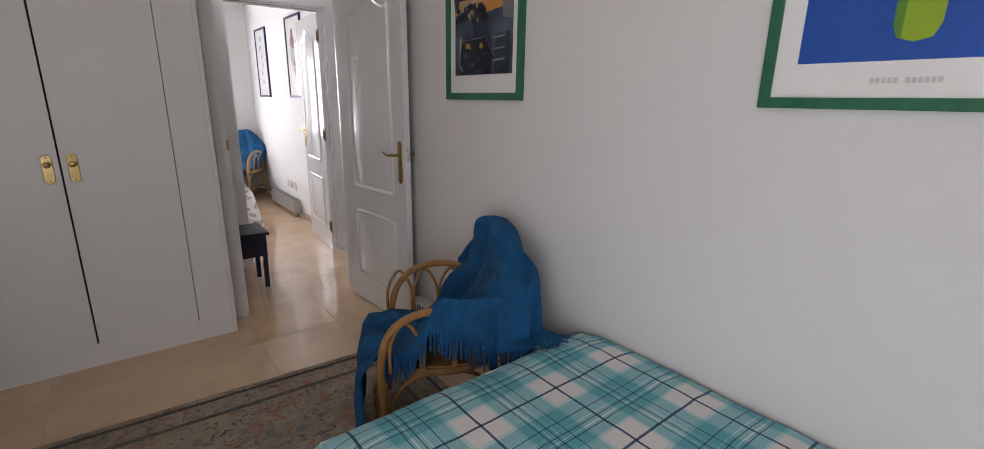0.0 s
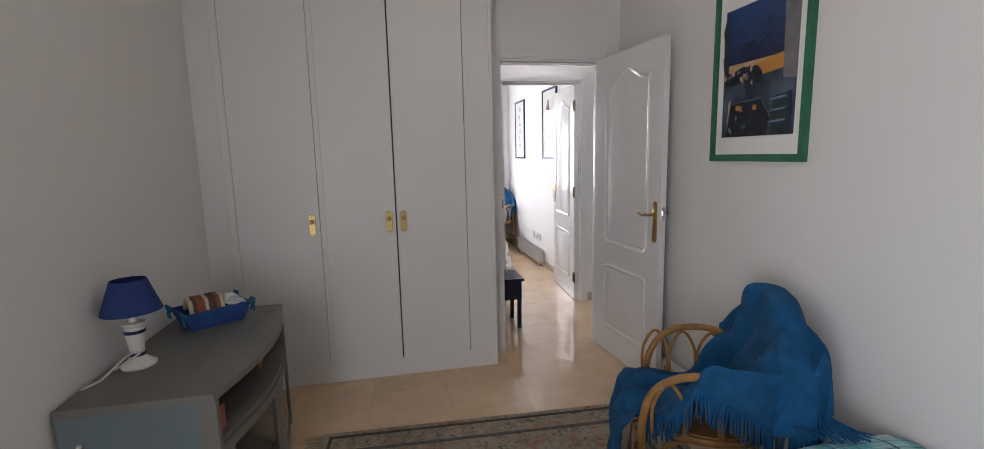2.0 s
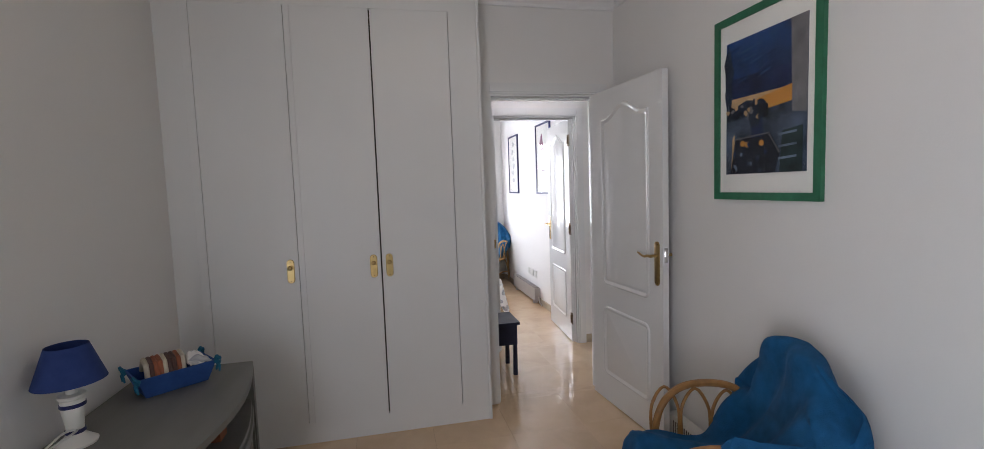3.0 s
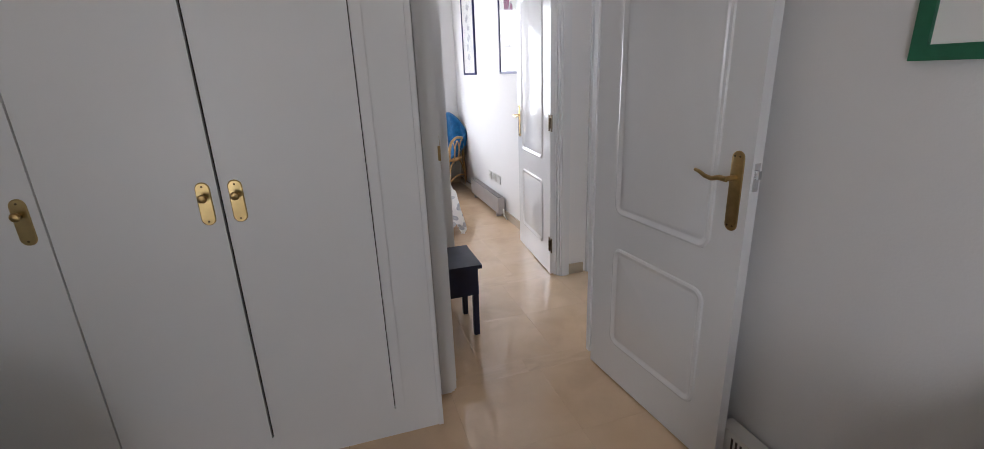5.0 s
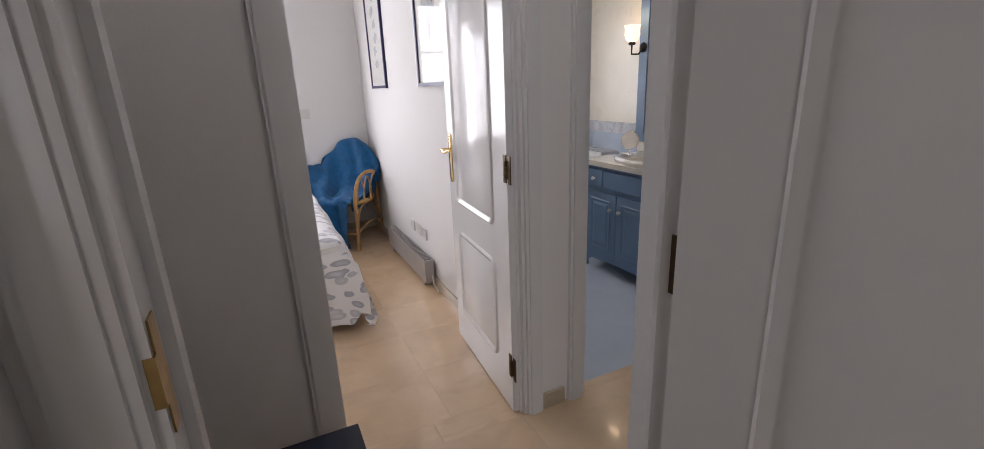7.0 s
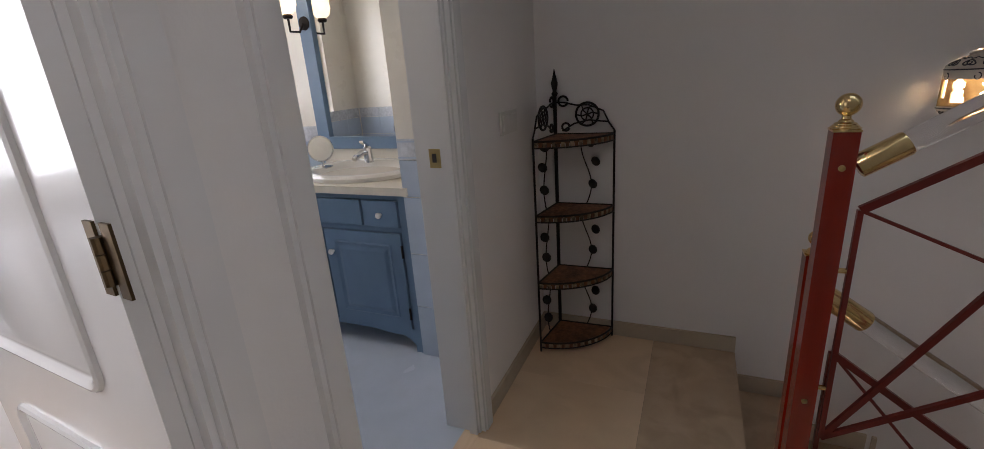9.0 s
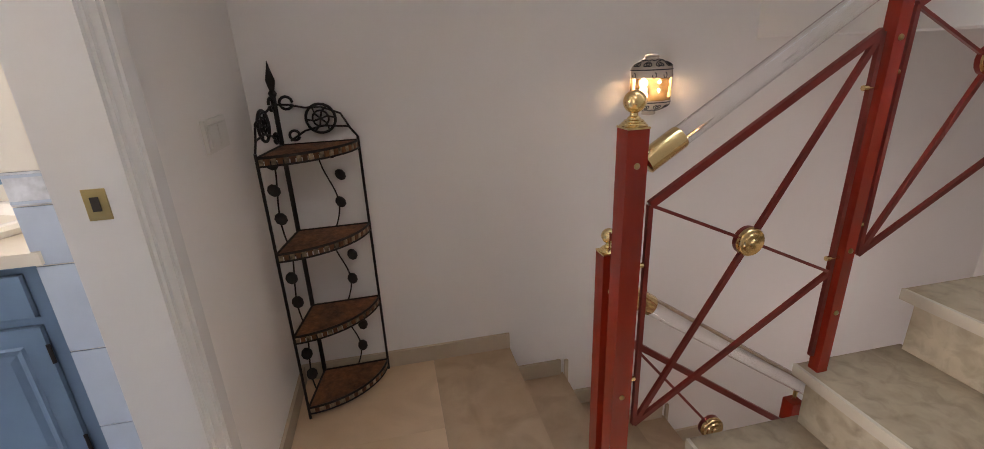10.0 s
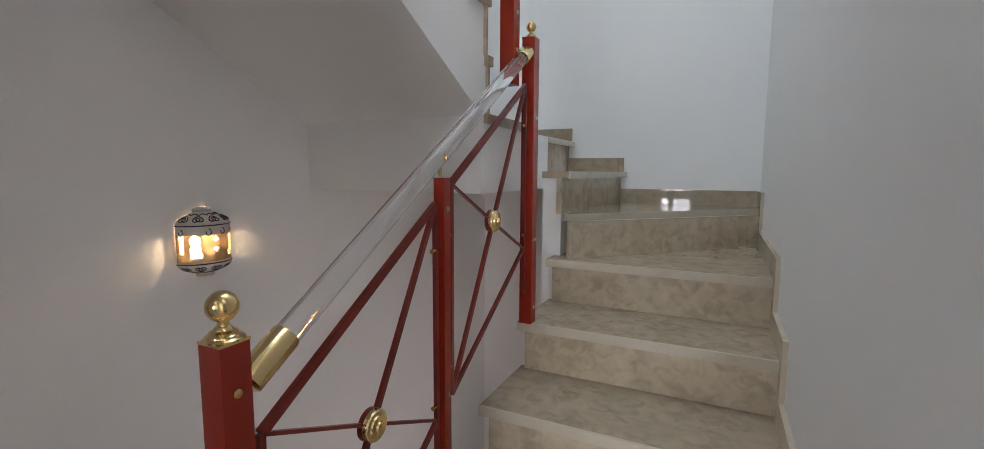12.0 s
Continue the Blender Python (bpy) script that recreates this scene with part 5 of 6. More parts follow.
# ---- table lamp ----
LX, LY = -0.528, 2.162
lamp = thing("table_lamp", (LX, LY, CZ), "white turned table lamp with a blue cone shade", "lamp")
bm = bmesh.new()
lathe(bm, [(0.054, 0), (0.056, 0.008), (0.046, 0.016), (0.034, 0.026), (0.024, 0.036), (0.023, 0.06), (0.028, 0.095), (0.033, 0.13), (0.030, 0.148), (0.036, 0.154), (0.036, 0.163), (0.015, 0.167), (0.013, 0.19), (0.002, 0.191)],
      (LX, LY, CZ), 28)
part("base", bm, swatch("lamp_white", (0.78, 0.76, 0.70), 0.35, 0.03), lamp, "white glazed turned base", smooth=True)
for z in (0.040, 0.125):
    bm = bmesh.new()
    lathe(bm, [(0.026 if z < 0.1 else 0.0335, 0), (0.028 if z < 0.1 else 0.0345, 0.004), (0.026 if z < 0.1 else 0.0335, 0.012)], (LX, LY, CZ + z), 28)
    part("painted_ring", bm, M["frame_blue"], lamp, "dark blue painted ring", smooth=True)
bm = bmesh.new()
n = 36
for r0, z0, r1, z1 in ((0.094, 0.205, 0.055, 0.32), (0.053, 0.32, 0.092, 0.205)):
    a = [bm.verts.new((LX + r0 * math.cos(2 * math.pi * k / n), LY + r0 * math.sin(2 * math.pi * k / n), CZ + z0)) for k in range(n)]
    c = [bm.verts.new((LX + r1 * math.cos(2 * math.pi * k / n), LY + r1 * math.sin(2 * math.pi * k / n), CZ + z1)) for k in range(n)]
    for k in range(n):
        bm.faces.new((a[k], a[(k + 1) % n], c[(k + 1) % n], c[k]))
part("shade", bm, M["lamp_blue"], lamp, "dark blue fabric cone shade", smooth=True)
bm = bmesh.new()
sweep(bm, [(LX - 0.05 * math.cos(t * 2.2), LY - 0.055 + 0.03 * math.sin(t * 3), CZ + 0.012 + 0.07 * math.sin(t) ** 2) for t in [0.1 * k for k in range(25)]] +
      [(LX - 0.06, LY - 0.12, CZ + 0.005), (LX - 0.085, LY - 0.18, CZ + 0.005)], 0.0035, 6)
part("cord", bm, M["white_plastic"], lamp, "coiled white cord", smooth=True)

# ---- blue cloth basket ----
BX, BY, BA = -0.429, 2.597, radians(38)
basket = thing("cloth_basket", (BX, BY, CZ), "blue cotton basket tied with ribbons, holding striped cloths", "basket")


def bk(u, v, z):
    return (BX + math.cos(BA) * u - math.sin(BA) * v, BY + math.sin(BA) * u + math.cos(BA) * v, CZ + z)


def tray(l0, w0, l1, w1, z0, z1, bm, flip=1):
    a = [bm.verts.new(bk(x * l0, y * w0, z0)) for x, y in ((-1, -1), (1, -1), (1, 1), (-1, 1))]
    c = [bm.verts.new(bk(x * l1, y * w1, z1)) for x, y in ((-1, -1), (1, -1), (1, 1), (-1, 1))]
    for k in range(4):
        bm.faces.new((a[k], a[(k + 1) % 4], c[(k + 1) % 4], c[k]))
    return a, c


bm = bmesh.new()
a, c = tray(0.108, 0.070, 0.137, 0.094, 0.002, 0.085, bm)
bm.faces.new(a[::-1])
a2, c2 = tray(0.102, 0.064, 0.130, 0.087, 0.010, 0.085, bm)
bm.faces.new(a2)
for k in range(4):
    bm.faces.new((c[k], c[(k + 1) % 4], c2[(k + 1) % 4], c2[k]))
part("body", bm, M["basket_blue"], basket, bevel=0.004)
for sx, sy in ((-1, -1), (1, -1), (1, 1), (-1, 1)):
    bm = bmesh.new()
    c0 = (sx * 0.136, sy * 0.093, 0.080)
    for q in (-1, 1):
        loop = []
        for k in range(9):
            w = math.pi * 2 * k / 8
            loop.append(bk(c0[0] + sx * (0.006 + 0.004 * math.sin(w)), c0[1] + q * 0.017 * (1 - math.cos(w)) * 0.75, c0[2] + 0.013 * math.sin(w) + 0.004))
        sweep(bm, loop, 0.0055, 6)
        sweep(bm, [bk(*c0), bk(c0[0] + sx * 0.008, c0[1] + q * 0.010, c0[2] - 0.018), bk(c0[0] + sx * 0.004, c0[1] + q * 0.016, c0[2] - 0.042)], 0.0065, 6, r_end=0.004)
    lathe(bm, [(0.002, -0.009), (0.009, -0.005), (0.010, 0.004), (0.003, 0.010)], bk(*c0), 10)
    part("ribbon_bow", bm, M["ribbon"], basket, "teal ribbon bow", smooth=True)
for k in range(9):
    bm = bmesh.new()
    u = -0.095 + 0.0155 * k
    sweep(bm, [bk(u, -0.06, 0.06), bk(u + 0.004, -0.03, 0.118), bk(u + 0.01, 0.03, 0.125), bk(u + 0.012, 0.07, 0.075)], 0.010, 8)
    solo("folded_cloth", bm, swatch(*(("cloth_cream", (0.66, 0.58, 0.45)), ("cloth_rust", (0.36, 0.11, 0.05)), ("cloth_brown", (0.12, 0.06, 0.05)))[(k * 2 + k // 3) % 3]),
         "rolled striped cloth lying in the blue basket", "cloth", group="cloths in the basket", smooth=True)
bm = bmesh.new()
sheet(bm, lambda u, v: bk(0.045 + 0.08 * u, -0.08 + 0.16 * v, 0.085 + 0.035 * math.sin(3.1 * u) * math.sin(3.1 * v) + 0.012 * noise.noise(Vector((u * 5, v * 5, 3)))), 12, 14)
solo("patterned_cloth", bm, M["leafy"], "crumpled white cloth with grey print in the basket", "cloth", smooth=True, solid=0.004)


# ---- framed pictures ----
def picture(name, x, face, y0, y1, z0, z1, fw, mat, label, image, depth=0.018, group=""):
    """A framed print on a wall along y; face -1 looks to -x. image: rectangles (y0, y1, z0, z1, material) or polygons."""
    root = thing(name, (x, (y0 + y1) / 2, z0), label, "picture", group)
    def bx(a, b, c, d, d0, d1):
        xs = sorted((x + face * d0, x + face * d1))
        return (xs[0], a, c, xs[1], b, d)
    part("picture_frame", B(bx(y0, y0 + fw, z0, z1, 0, depth), bx(y1 - fw, y1, z0, z1, 0, depth), bx(y0 + fw, y1 - fw, z0, z0 + fw, 0, depth), bx(y0 + fw, y1 - fw, z1 - fw, z1, 0, depth)), mat, root, bevel=0.002)
    part("mount", B(bx(y0 + fw, y1 - fw, z0 + fw, z1 - fw, 0.001, depth * 0.45)), M["paper"], root, "white paper mount")
    d = depth * 0.45
    for item in image:
        d += 0.0004
        bm = bmesh.new()
        m = item[-1]
        if len(item) == 5:
            box(bm, *bx(item[0], item[1], item[2], item[3], d - 0.0004, d))
        else:
            pts = item[0]
            lo = [bm.verts.new((x + face * (d - 0.0004), p[0], p[1])) for p in pts]
            hi = [bm.verts.new((x + face * d, p[0], p[1])) for p in pts]
            bm.faces.new(lo), bm.faces.new(hi[::-1])
            for i in range(len(pts)):
                bm.faces.new((lo[i], lo[(i + 1) % len(pts)], hi[(i + 1) % len(pts)], hi[i]))
        part("print", bm, m, root)
    gl = part("glazing", B(bx(y0 + fw, y1 - fw, z0 + fw, z1 - fw, depth * 0.80, depth * 0.85)), M["picture_glass"], root, "picture glass")
    gl.visible_shadow = False
    return root


def blob(cy, cz, ry, rz, n=14, seed=0, rough=0.12):
    rr = random.Random(seed)
    return [(cy + ry * math.cos(2 * math.pi * k / n) * (1 + rr.uniform(-rough, rough)), cz + rz * math.sin(2 * math.pi * k / n) * (1 + rr.uniform(-rough, rough))) for k in range(n)]


SEA, SKY, SAND, TERR = swatch("print_sea", (0.008, 0.022, 0.105), vary=0.3, scale=9), swatch("print_sky", (0.012, 0.055, 0.20), vary=0.35, scale=7), swatch("print_sand", (0.62, 0.40, 0.20), vary=0.2), swatch("print_grey", (0.085, 0.125, 0.20), vary=0.35, scale=14)
NIGHT, STONEP, LEAFP, FRUIT = swatch("print_navy", (0.006, 0.009, 0.024), vary=0.3), swatch("print_wall", (0.24, 0.23, 0.24), vary=0.25), swatch("print_leaf", (0.018, 0.035, 0.075), vary=0.4), swatch("print_orange", (0.55, 0.24, 0.04))
HAZE, GLINT, CHAIRP = swatch("print_haze", (0.055, 0.15, 0.32), vary=0.3, scale=9), swatch("print_glint", (0.20, 0.27, 0.38), vary=0.3), swatch("print_chair", (0.020, 0.045, 0.050), vary=0.3)
ya, yb, za, zb = 1.902, 2.318, 1.430, 1.994
W_, H_ = yb - ya, zb - za
def py(f): return yb - f * W_          # 0 at the far side
def pz(f): return zb - f * H_
art = [(ya, yb, za, zb, TERR), (ya, yb, pz(0.28), zb, SKY), (ya, yb, pz(0.45), pz(0.28), SEA), (ya, py(0.05), pz(0.50), pz(0.43), SAND),
       ([(py(0.82), pz(0.0)), (ya, pz(0.0)), (ya, pz(0.62)), (py(0.84), pz(0.60))], STONEP), ([(py(0.40), pz(0.47)), (py(0.84), pz(0.42)), (py(0.84), pz(0.53)), (py(0.40), pz(0.56))], FRUIT), ([(py(0.10), pz(0.72)), (py(0.13), pz(0.70)), (py(0.12), pz(1.0)), (py(0.08), pz(1.0))], SAND), (blob(py(0.04), pz(0.22), 0.022, 0.10, 16, 11, 0.5), LEAFP), (blob(py(0.05), pz(0.40), 0.026, 0.07, 14, 12, 0.5), LEAFP),
       ([(py(0.02), pz(0.52)), (py(0.30), pz(0.46)), (py(0.55), pz(0.50)), (py(0.55), pz(0.56)), (py(0.02), pz(0.60))], LEAFP),
       ([(py(0.14), pz(0.74)), (py(0.60), pz(0.72)), (py(0.72), pz(0.86)), (py(0.66), pz(1.0)), (py(0.08), pz(1.0))], NIGHT),
       ([(py(0.36), pz(0.74)), (py(0.38), pz(0.60)), (py(0.50), pz(0.60)), (py(0.52), pz(0.74))], SEA),
       (blob(py(0.44), pz(0.555), 0.055, 0.05, 18, 3, 0.4), LEAFP), (blob(py(0.25), pz(0.775), 0.013, 0.013, 12, 1), FRUIT), (blob(py(0.31), pz(0.785), 0.012, 0.012, 12, 5), FRUIT), (blob(py(0.50), pz(0.785), 0.013, 0.013, 12, 2), FRUIT), ([(py(0.13), pz(0.745)), (py(0.60), pz(0.725)), (py(0.60), pz(0.715)), (py(0.13), pz(0.735))], STONEP), ([(py(0.60), pz(0.725)), (py(0.725), pz(0.86)), (py(0.715), pz(0.87)), (py(0.59), pz(0.735))], STONEP),
       ([(py(0.75), pz(0.72)), (py(0.97), pz(0.70)), (py(0.97), pz(1.0)), (py(0.72), pz(1.0))], CHAIRP)]
rr = random.Random(31)
for k in range(14):                         # brush strokes of light across the sky and the sea
    f, g, w = rr.uniform(0.08, 0.60), rr.uniform(0.03, 0.40), rr.uniform(0.10, 0.20)
    art.append(([(py(f), pz(g)), (py(f + w), pz(g - 0.02)), (py(f + w), pz(g - 0.012)), (py(f), pz(g + 0.010))], HAZE if k % 3 else SEA))
for k in range(26):                         # flowers along the terrace and in the vase
    f, g = (0.06 + 0.026 * k, 0.53 + 0.03 * math.sin(k * 2.1)) if k < 14 else (0.34 + rr.uniform(0, 0.22), 0.53 + rr.uniform(-0.05, 0.07))
    art.append((blob(py(f), pz(g), rr.uniform(0.006, 0.013), rr.uniform(0.007, 0.014), 7, 20 + k, 0.4), (SAND, LEAFP, NIGHT, STONEP, LEAFP)[k % 5]))
for k in range(12):                         # glints on the table and its cloth
    f, g = rr.uniform(0.12, 0.66), rr.uniform(0.74, 0.98)
    art.append(([(py(f), pz(g)), (py(f + 0.03), pz(g + 0.006)), (py(f + 0.02), pz(g + 0.035)), (py(f - 0.005), pz(g + 0.02))], (SKY, GLINT, TERR)[k % 3]))
for k in range(3):
    art.append(([(py(0.76), pz(0.74 + 0.08 * k)), (py(0.96), pz(0.73 + 0.08 * k)), (py(0.96), pz(0.745 + 0.08 * k)), (py(0.76), pz(0.755 + 0.08 * k))], GLINT))
picture("framed_print", XP, -1, 1.836, 2.387, 1.320, 2.104, 0.031, M["frame_green"], "green framed print of a terrace by the sea", art, group="green framed prints")
BLUEP, LIME, LIME2 = swatch("print_bright_blue", (0.012, 0.085, 0.40), vary=0.12, scale=4), swatch("print_lime", (0.30, 0.44, 0.02), vary=0.1), swatch("print_lime_dark", (0.10, 0.25, 0.03), vary=0.1)
bot = [(0.664, 1.61), (0.662, 1.487), (0.652, 1.462), (0.622, 1.452), (0.592, 1.460), (0.582, 1.487), (0.579, 1.92), (0.666, 1.92)]
art2 = [(0.09, 0.834, 1.416, 2.00, BLUEP), (bot, LIME), ([(0.662, 1.487), (0.652, 1.462), (0.645, 1.459), (0.646, 1.92), (0.666, 1.92)], LIME2)]
for k in range(12):
    if k != 5:
        art2.append((0.675 - k * 0.0105, 0.683 - k * 0.0105, 1.369, 1.381, swatch("print_letter", (0.66, 0.65, 0.62))))
picture("framed_print", XP, -1, 0.02, 0.910, 1.312, 2.10, 0.026, M["frame_green"], "large green framed print of a lime bottle on blue", art2, group="green framed prints")
sock = thing("electric_panel_heater", (1.952, 2.56, 0), "low cream electric heater against the bedroom wall", "heater")
part("body", B((1.893, 2.42, 0.02, 1.950, 2.69, 0.165)), M["white_plastic"], sock, bevel=0.008)
# dark strips laid on the front, for the shade in the slots
for k in range(9):
    part("vent_slot_shade", B((1.8915, 2.48 + 0.018 * k, 0.06, 1.8928, 2.488 + 0.018 * k, 0.145)), M["gap_shade"], sock)

# ---- hall ----
tab = thing("bedside_table", (1.20, 3.92, 0), "small navy painted bedside table with a drawer, standing in the hall", "table")
part("top", B((0.985, 3.775, 0.388, 1.378, 4.085, 0.409)), M["navy"], tab, bevel=0.004)
part("body", B((1.003, 3.80, 0.235, 1.362, 4.07, 0.388)), M["navy"], tab, bevel=0.002)
part("drawer_front", B((1.362, 3.83, 0.252, 1.369, 4.04, 0.374)), M["navy"], tab, bevel=0.002)
for x, y in ((1.018, 3.814), (1.346, 3.814), (1.018, 4.056), (1.346, 4.056)):
    bm = bmesh.new()
    v = box(bm, x - 0.014, y - 0.014, 0, x + 0.014, y + 0.014, 0.236)
    for q in v[:4]:
        q.co.x += (1.2 - x) * 0.02
    part("leg", bm, M["navy"], tab, bevel=0.002)
bm = bmesh.new()
lathe(bm, [(0.006, 0), (0.006, 0.01), (0.011, 0.016), (0.009, 0.022), (0.002, 0.024)], (1.369, 3.935, 0.313), 14, axis=(1, 0, 0))
part("knob", bm, M["navy"], tab, smooth=True)

rocker_switch("light_switch", lambda u, v, d: (3.355 + u, HY1 - d, 1.035 + v), 0.16, 0.082, "white double light switch on the landing wall", 2)

# ---- corner shelf ----
KX, KY = 3.690, 4.252                        # corner post
R = 0.246
D1V, D2V = Vector((0.03, -1.0)), Vector((-0.875, 0.13))


def corner(p, q):
    """Plan place, p along the back wall and q along the side wall."""
    v = Vector((KX, KY)) + D1V * p + D2V * q
    return (v.x, v.y)
shelf = thing("corner_shelf", (KX, KY, 0), "black wrought iron corner shelf with four wicker tiers on the landing", "shelf")


def iron(name, pts, r=0.006, seg=7, mat=None):
    bm = bmesh.new()
    sweep(bm, pts, r * 0.8, seg)
    return part(name, bm, mat or M["iron"], shelf, smooth=True)


iron("corner_post", [(KX, KY, 0.0), (KX, KY, 1.10)], 0.010, 8)
bm = bmesh.new()
lathe(bm, [(0.010, 0), (0.014, 0.01), (0.008, 0.02), (0.012, 0.035), (0.015, 0.05), (0.010, 0.07), (0.006, 0.085), (0.001, 0.11)], (KX, KY, 1.10), 12)
part("finial", bm, M["iron"], shelf, smooth=True)
LV = (0.045, 0.337, 0.637, 0.942)
iron("front_post", [(*corner(R, 0), 0.0), (*corner(R, 0), 0.955)], 0.006)
iron("front_post", [(*corner(0, R), 0.0), (*corner(0, R), 0.955)], 0.006)
for z in LV:
    n = 16
    rim = [corner(R * math.cos(math.pi / 2 * k / n), R * math.sin(math.pi / 2 * k / n)) for k in range(n + 1)]
    bm = bmesh.new()
    prism(bm, [(KX - 0.004, KY - 0.004)] + [(KX - (KX - x) * 0.965, KY - (KY - y) * 0.965) for x, y in rim][::-1], z - 0.012, z)
    part("wicker_tier", bm, M["wicker"], shelf, "quarter-round brown wicker tier", bevel=0.002)
    iron("tier_rim", [(KX, KY, z)] + [(x, y, z) for x, y in rim] + [(KX, KY, z)], 0.0055)
    iron("tier_rim", [(x, y, z - 0.026) for x, y in rim], 0.004)
    for k in range(22):
        a0, a1 = math.pi / 2 * (k + 0.12) / 22, math.pi / 2 * (k + 0.88) / 22
        bm = bmesh.new()
        q = []
        for a, r in ((a0, R - 0.001), (a1, R - 0.001), (a1, R - 0.008), (a0, R - 0.008)):
            q.append(corner(r * math.cos(a), r * math.sin(a)))
        prism(bm, q, z - 0.024, z - 0.003)
        part("plait", bm, M["plait"] if k % 2 else M["wicker"], shelf)
for s in (0, 1):                                # the two gallery sides and the vines
    def g(d, z, off=0.0):
        return (*(corner(d, off) if s == 0 else corner(off, d)), z)
    iron("gallery", [g(0.0, 1.075), g(0.04, 1.072), g(0.09, 1.06), g(0.14, 1.06), g(0.20, 1.035), g(0.225, 0.985), g(R, 0.955)], 0.0045)
    iron("gallery", [g(0.03, 0.955), g(0.08, 0.985), g(0.14, 0.998), g(0.22, 0.99), g(R, 0.955)], 0.0045)
    iron("scroll", [g(0.035 + 0.020 * math.cos(t), 1.078 + 0.020 * math.sin(t)) for t in [0.5 * k for k in range(13)]], 0.006)
    iron("scroll", [g(0.045 + 0.016 * math.cos(t), 0.972 + 0.016 * math.sin(t)) for t in [0.5 * k for k in range(13)]], 0.006)
    c, rr = (0.135, 1.022), 0.047
    iron("medallion", [g(c[0] + rr * math.cos(t), c[1] + rr * math.sin(t)) for t in [2 * math.pi * k / 24 for k in range(25)]], 0.006)
    for k in range(6):
        t = math.pi * k / 3
        iron("medallion_spoke", [g(c[0], c[1]), g(c[0] + 0.5 * rr * math.cos(t + 0.3), c[1] + 0.5 * rr * math.sin(t + 0.3)), g(c[0] + rr * math.cos(t), c[1] + rr * math.sin(t))], 0.004)
    iron("medallion", [g(c[0] + rr * 0.55 * math.cos(t), c[1] + rr * 0.55 * math.sin(t)) for t in [2 * math.pi * k / 20 for k in range(21)]], 0.004)
    for z0, z1 in zip(LV, LV[1:]):
        h = z1 - z0
        iron("vine", [g(0.13 + 0.022 * math.sin(5.5 * t), z0 + h * t) for t in [k / 14 for k in range(15)]], 0.0035)
        for t, dd in ((0.30, 0.035), (0.62, 0.05), (0.88, 0.02)):
            bm = bmesh.new()
            p = g(0.13 + dd * 0.8, z0 + h * t, 0.004)
            lathe(bm, [(0.003, -0.008), (0.016, -0.004), (0.022, 0.002), (0.015, 0.008), (0.003, 0.012)], p, 9, axis=(-0.6, -0.6, 0.5))
            part("vine_leaf", bm, M["iron"], shelf, smooth=True)

# ---- ceramic wall lamp ----
WLY, WLZ = 2.905, 1.066
wl = thing("wall_lamp", (SX1, WLY, WLZ), "lit painted ceramic wall lamp with pierced openings", "lamp")
bm = bmesh.new()
nA, rad = 56, 0.082
dome = [(0.062, 1.0), (0.070, 0.97), (0.078, 0.86), (0.086, 0.66), (0.093, 0.42), (0.098, 0.32), (0.104, 0.36), (0.109, 0.30), (0.112, 0.10)]
levels = [(-z, f) for z, f in dome[:0:-1]] + [(-0.062 + 0.124 * k / 30, 1.0) for k in range(31)] + dome[1:]
grid = [[bm.verts.new((SX1 - 0.002 - rad * f * 0.85 * math.sin(math.pi * k / nA), WLY + rad * f * math.cos(math.pi * k / nA), WLZ + z)) for k in range(nA + 1)] for z, f in levels]


def pierced(th, z):
    """Two keyholes with two round holes between them, and a slot along the wall on either side."""
    for c in (0.82, math.pi - 0.82):
        s = (th - c) * rad
        if math.hypot(s, z - 0.012) < 0.0165 or (-0.040 < z < 0.006 and abs(s) < 0.011 + 0.007 * min(1, (0.006 - z) / 0.03)):
            return True
    if abs(z) < 0.030 and 0.16 < min(th, math.pi - th) < 0.42:
        return True
    return any(math.hypot((th - math.pi / 2) * rad, z - c) < 0.0072 for c in (0.016, -0.016))


for j in range(len(levels) - 1):
    for k in range(nA):
        if not (8 <= j < 38 and pierced(math.pi * (k + 0.5) / nA, (levels[j][0] + levels[j + 1][0]) / 2)):
            bm.faces.new((grid[j][k], grid[j][k + 1], grid[j + 1][k + 1], grid[j + 1][k]))
bm.faces.new(grid[0]), bm.faces.new(grid[-1][::-1])
drum = part("shade", bm, M["painted_ceramic"], wl, "pale ceramic half drum with an amber band and cut openings", solid=0.005, smooth=True)
drum.data.materials.append(M["amber"])
for f in drum.data.polygons:
    if -0.052 < f.center.z - WLZ < 0.030:
        f.material_index = 1


def on_drum(th, z, out=0.0006):
    az, f = abs(z), 1.0
    for (z0, f0), (z1, f1) in zip(dome, dome[1:]):
        if z0 < az <= z1:
            f = f0 + (f1 - f0) * (az - z0) / (z1 - z0)
    r = rad * f + out
    return (SX1 - 0.002 - r * 0.85 * math.sin(th), WLY + r * math.cos(th), WLZ + z)


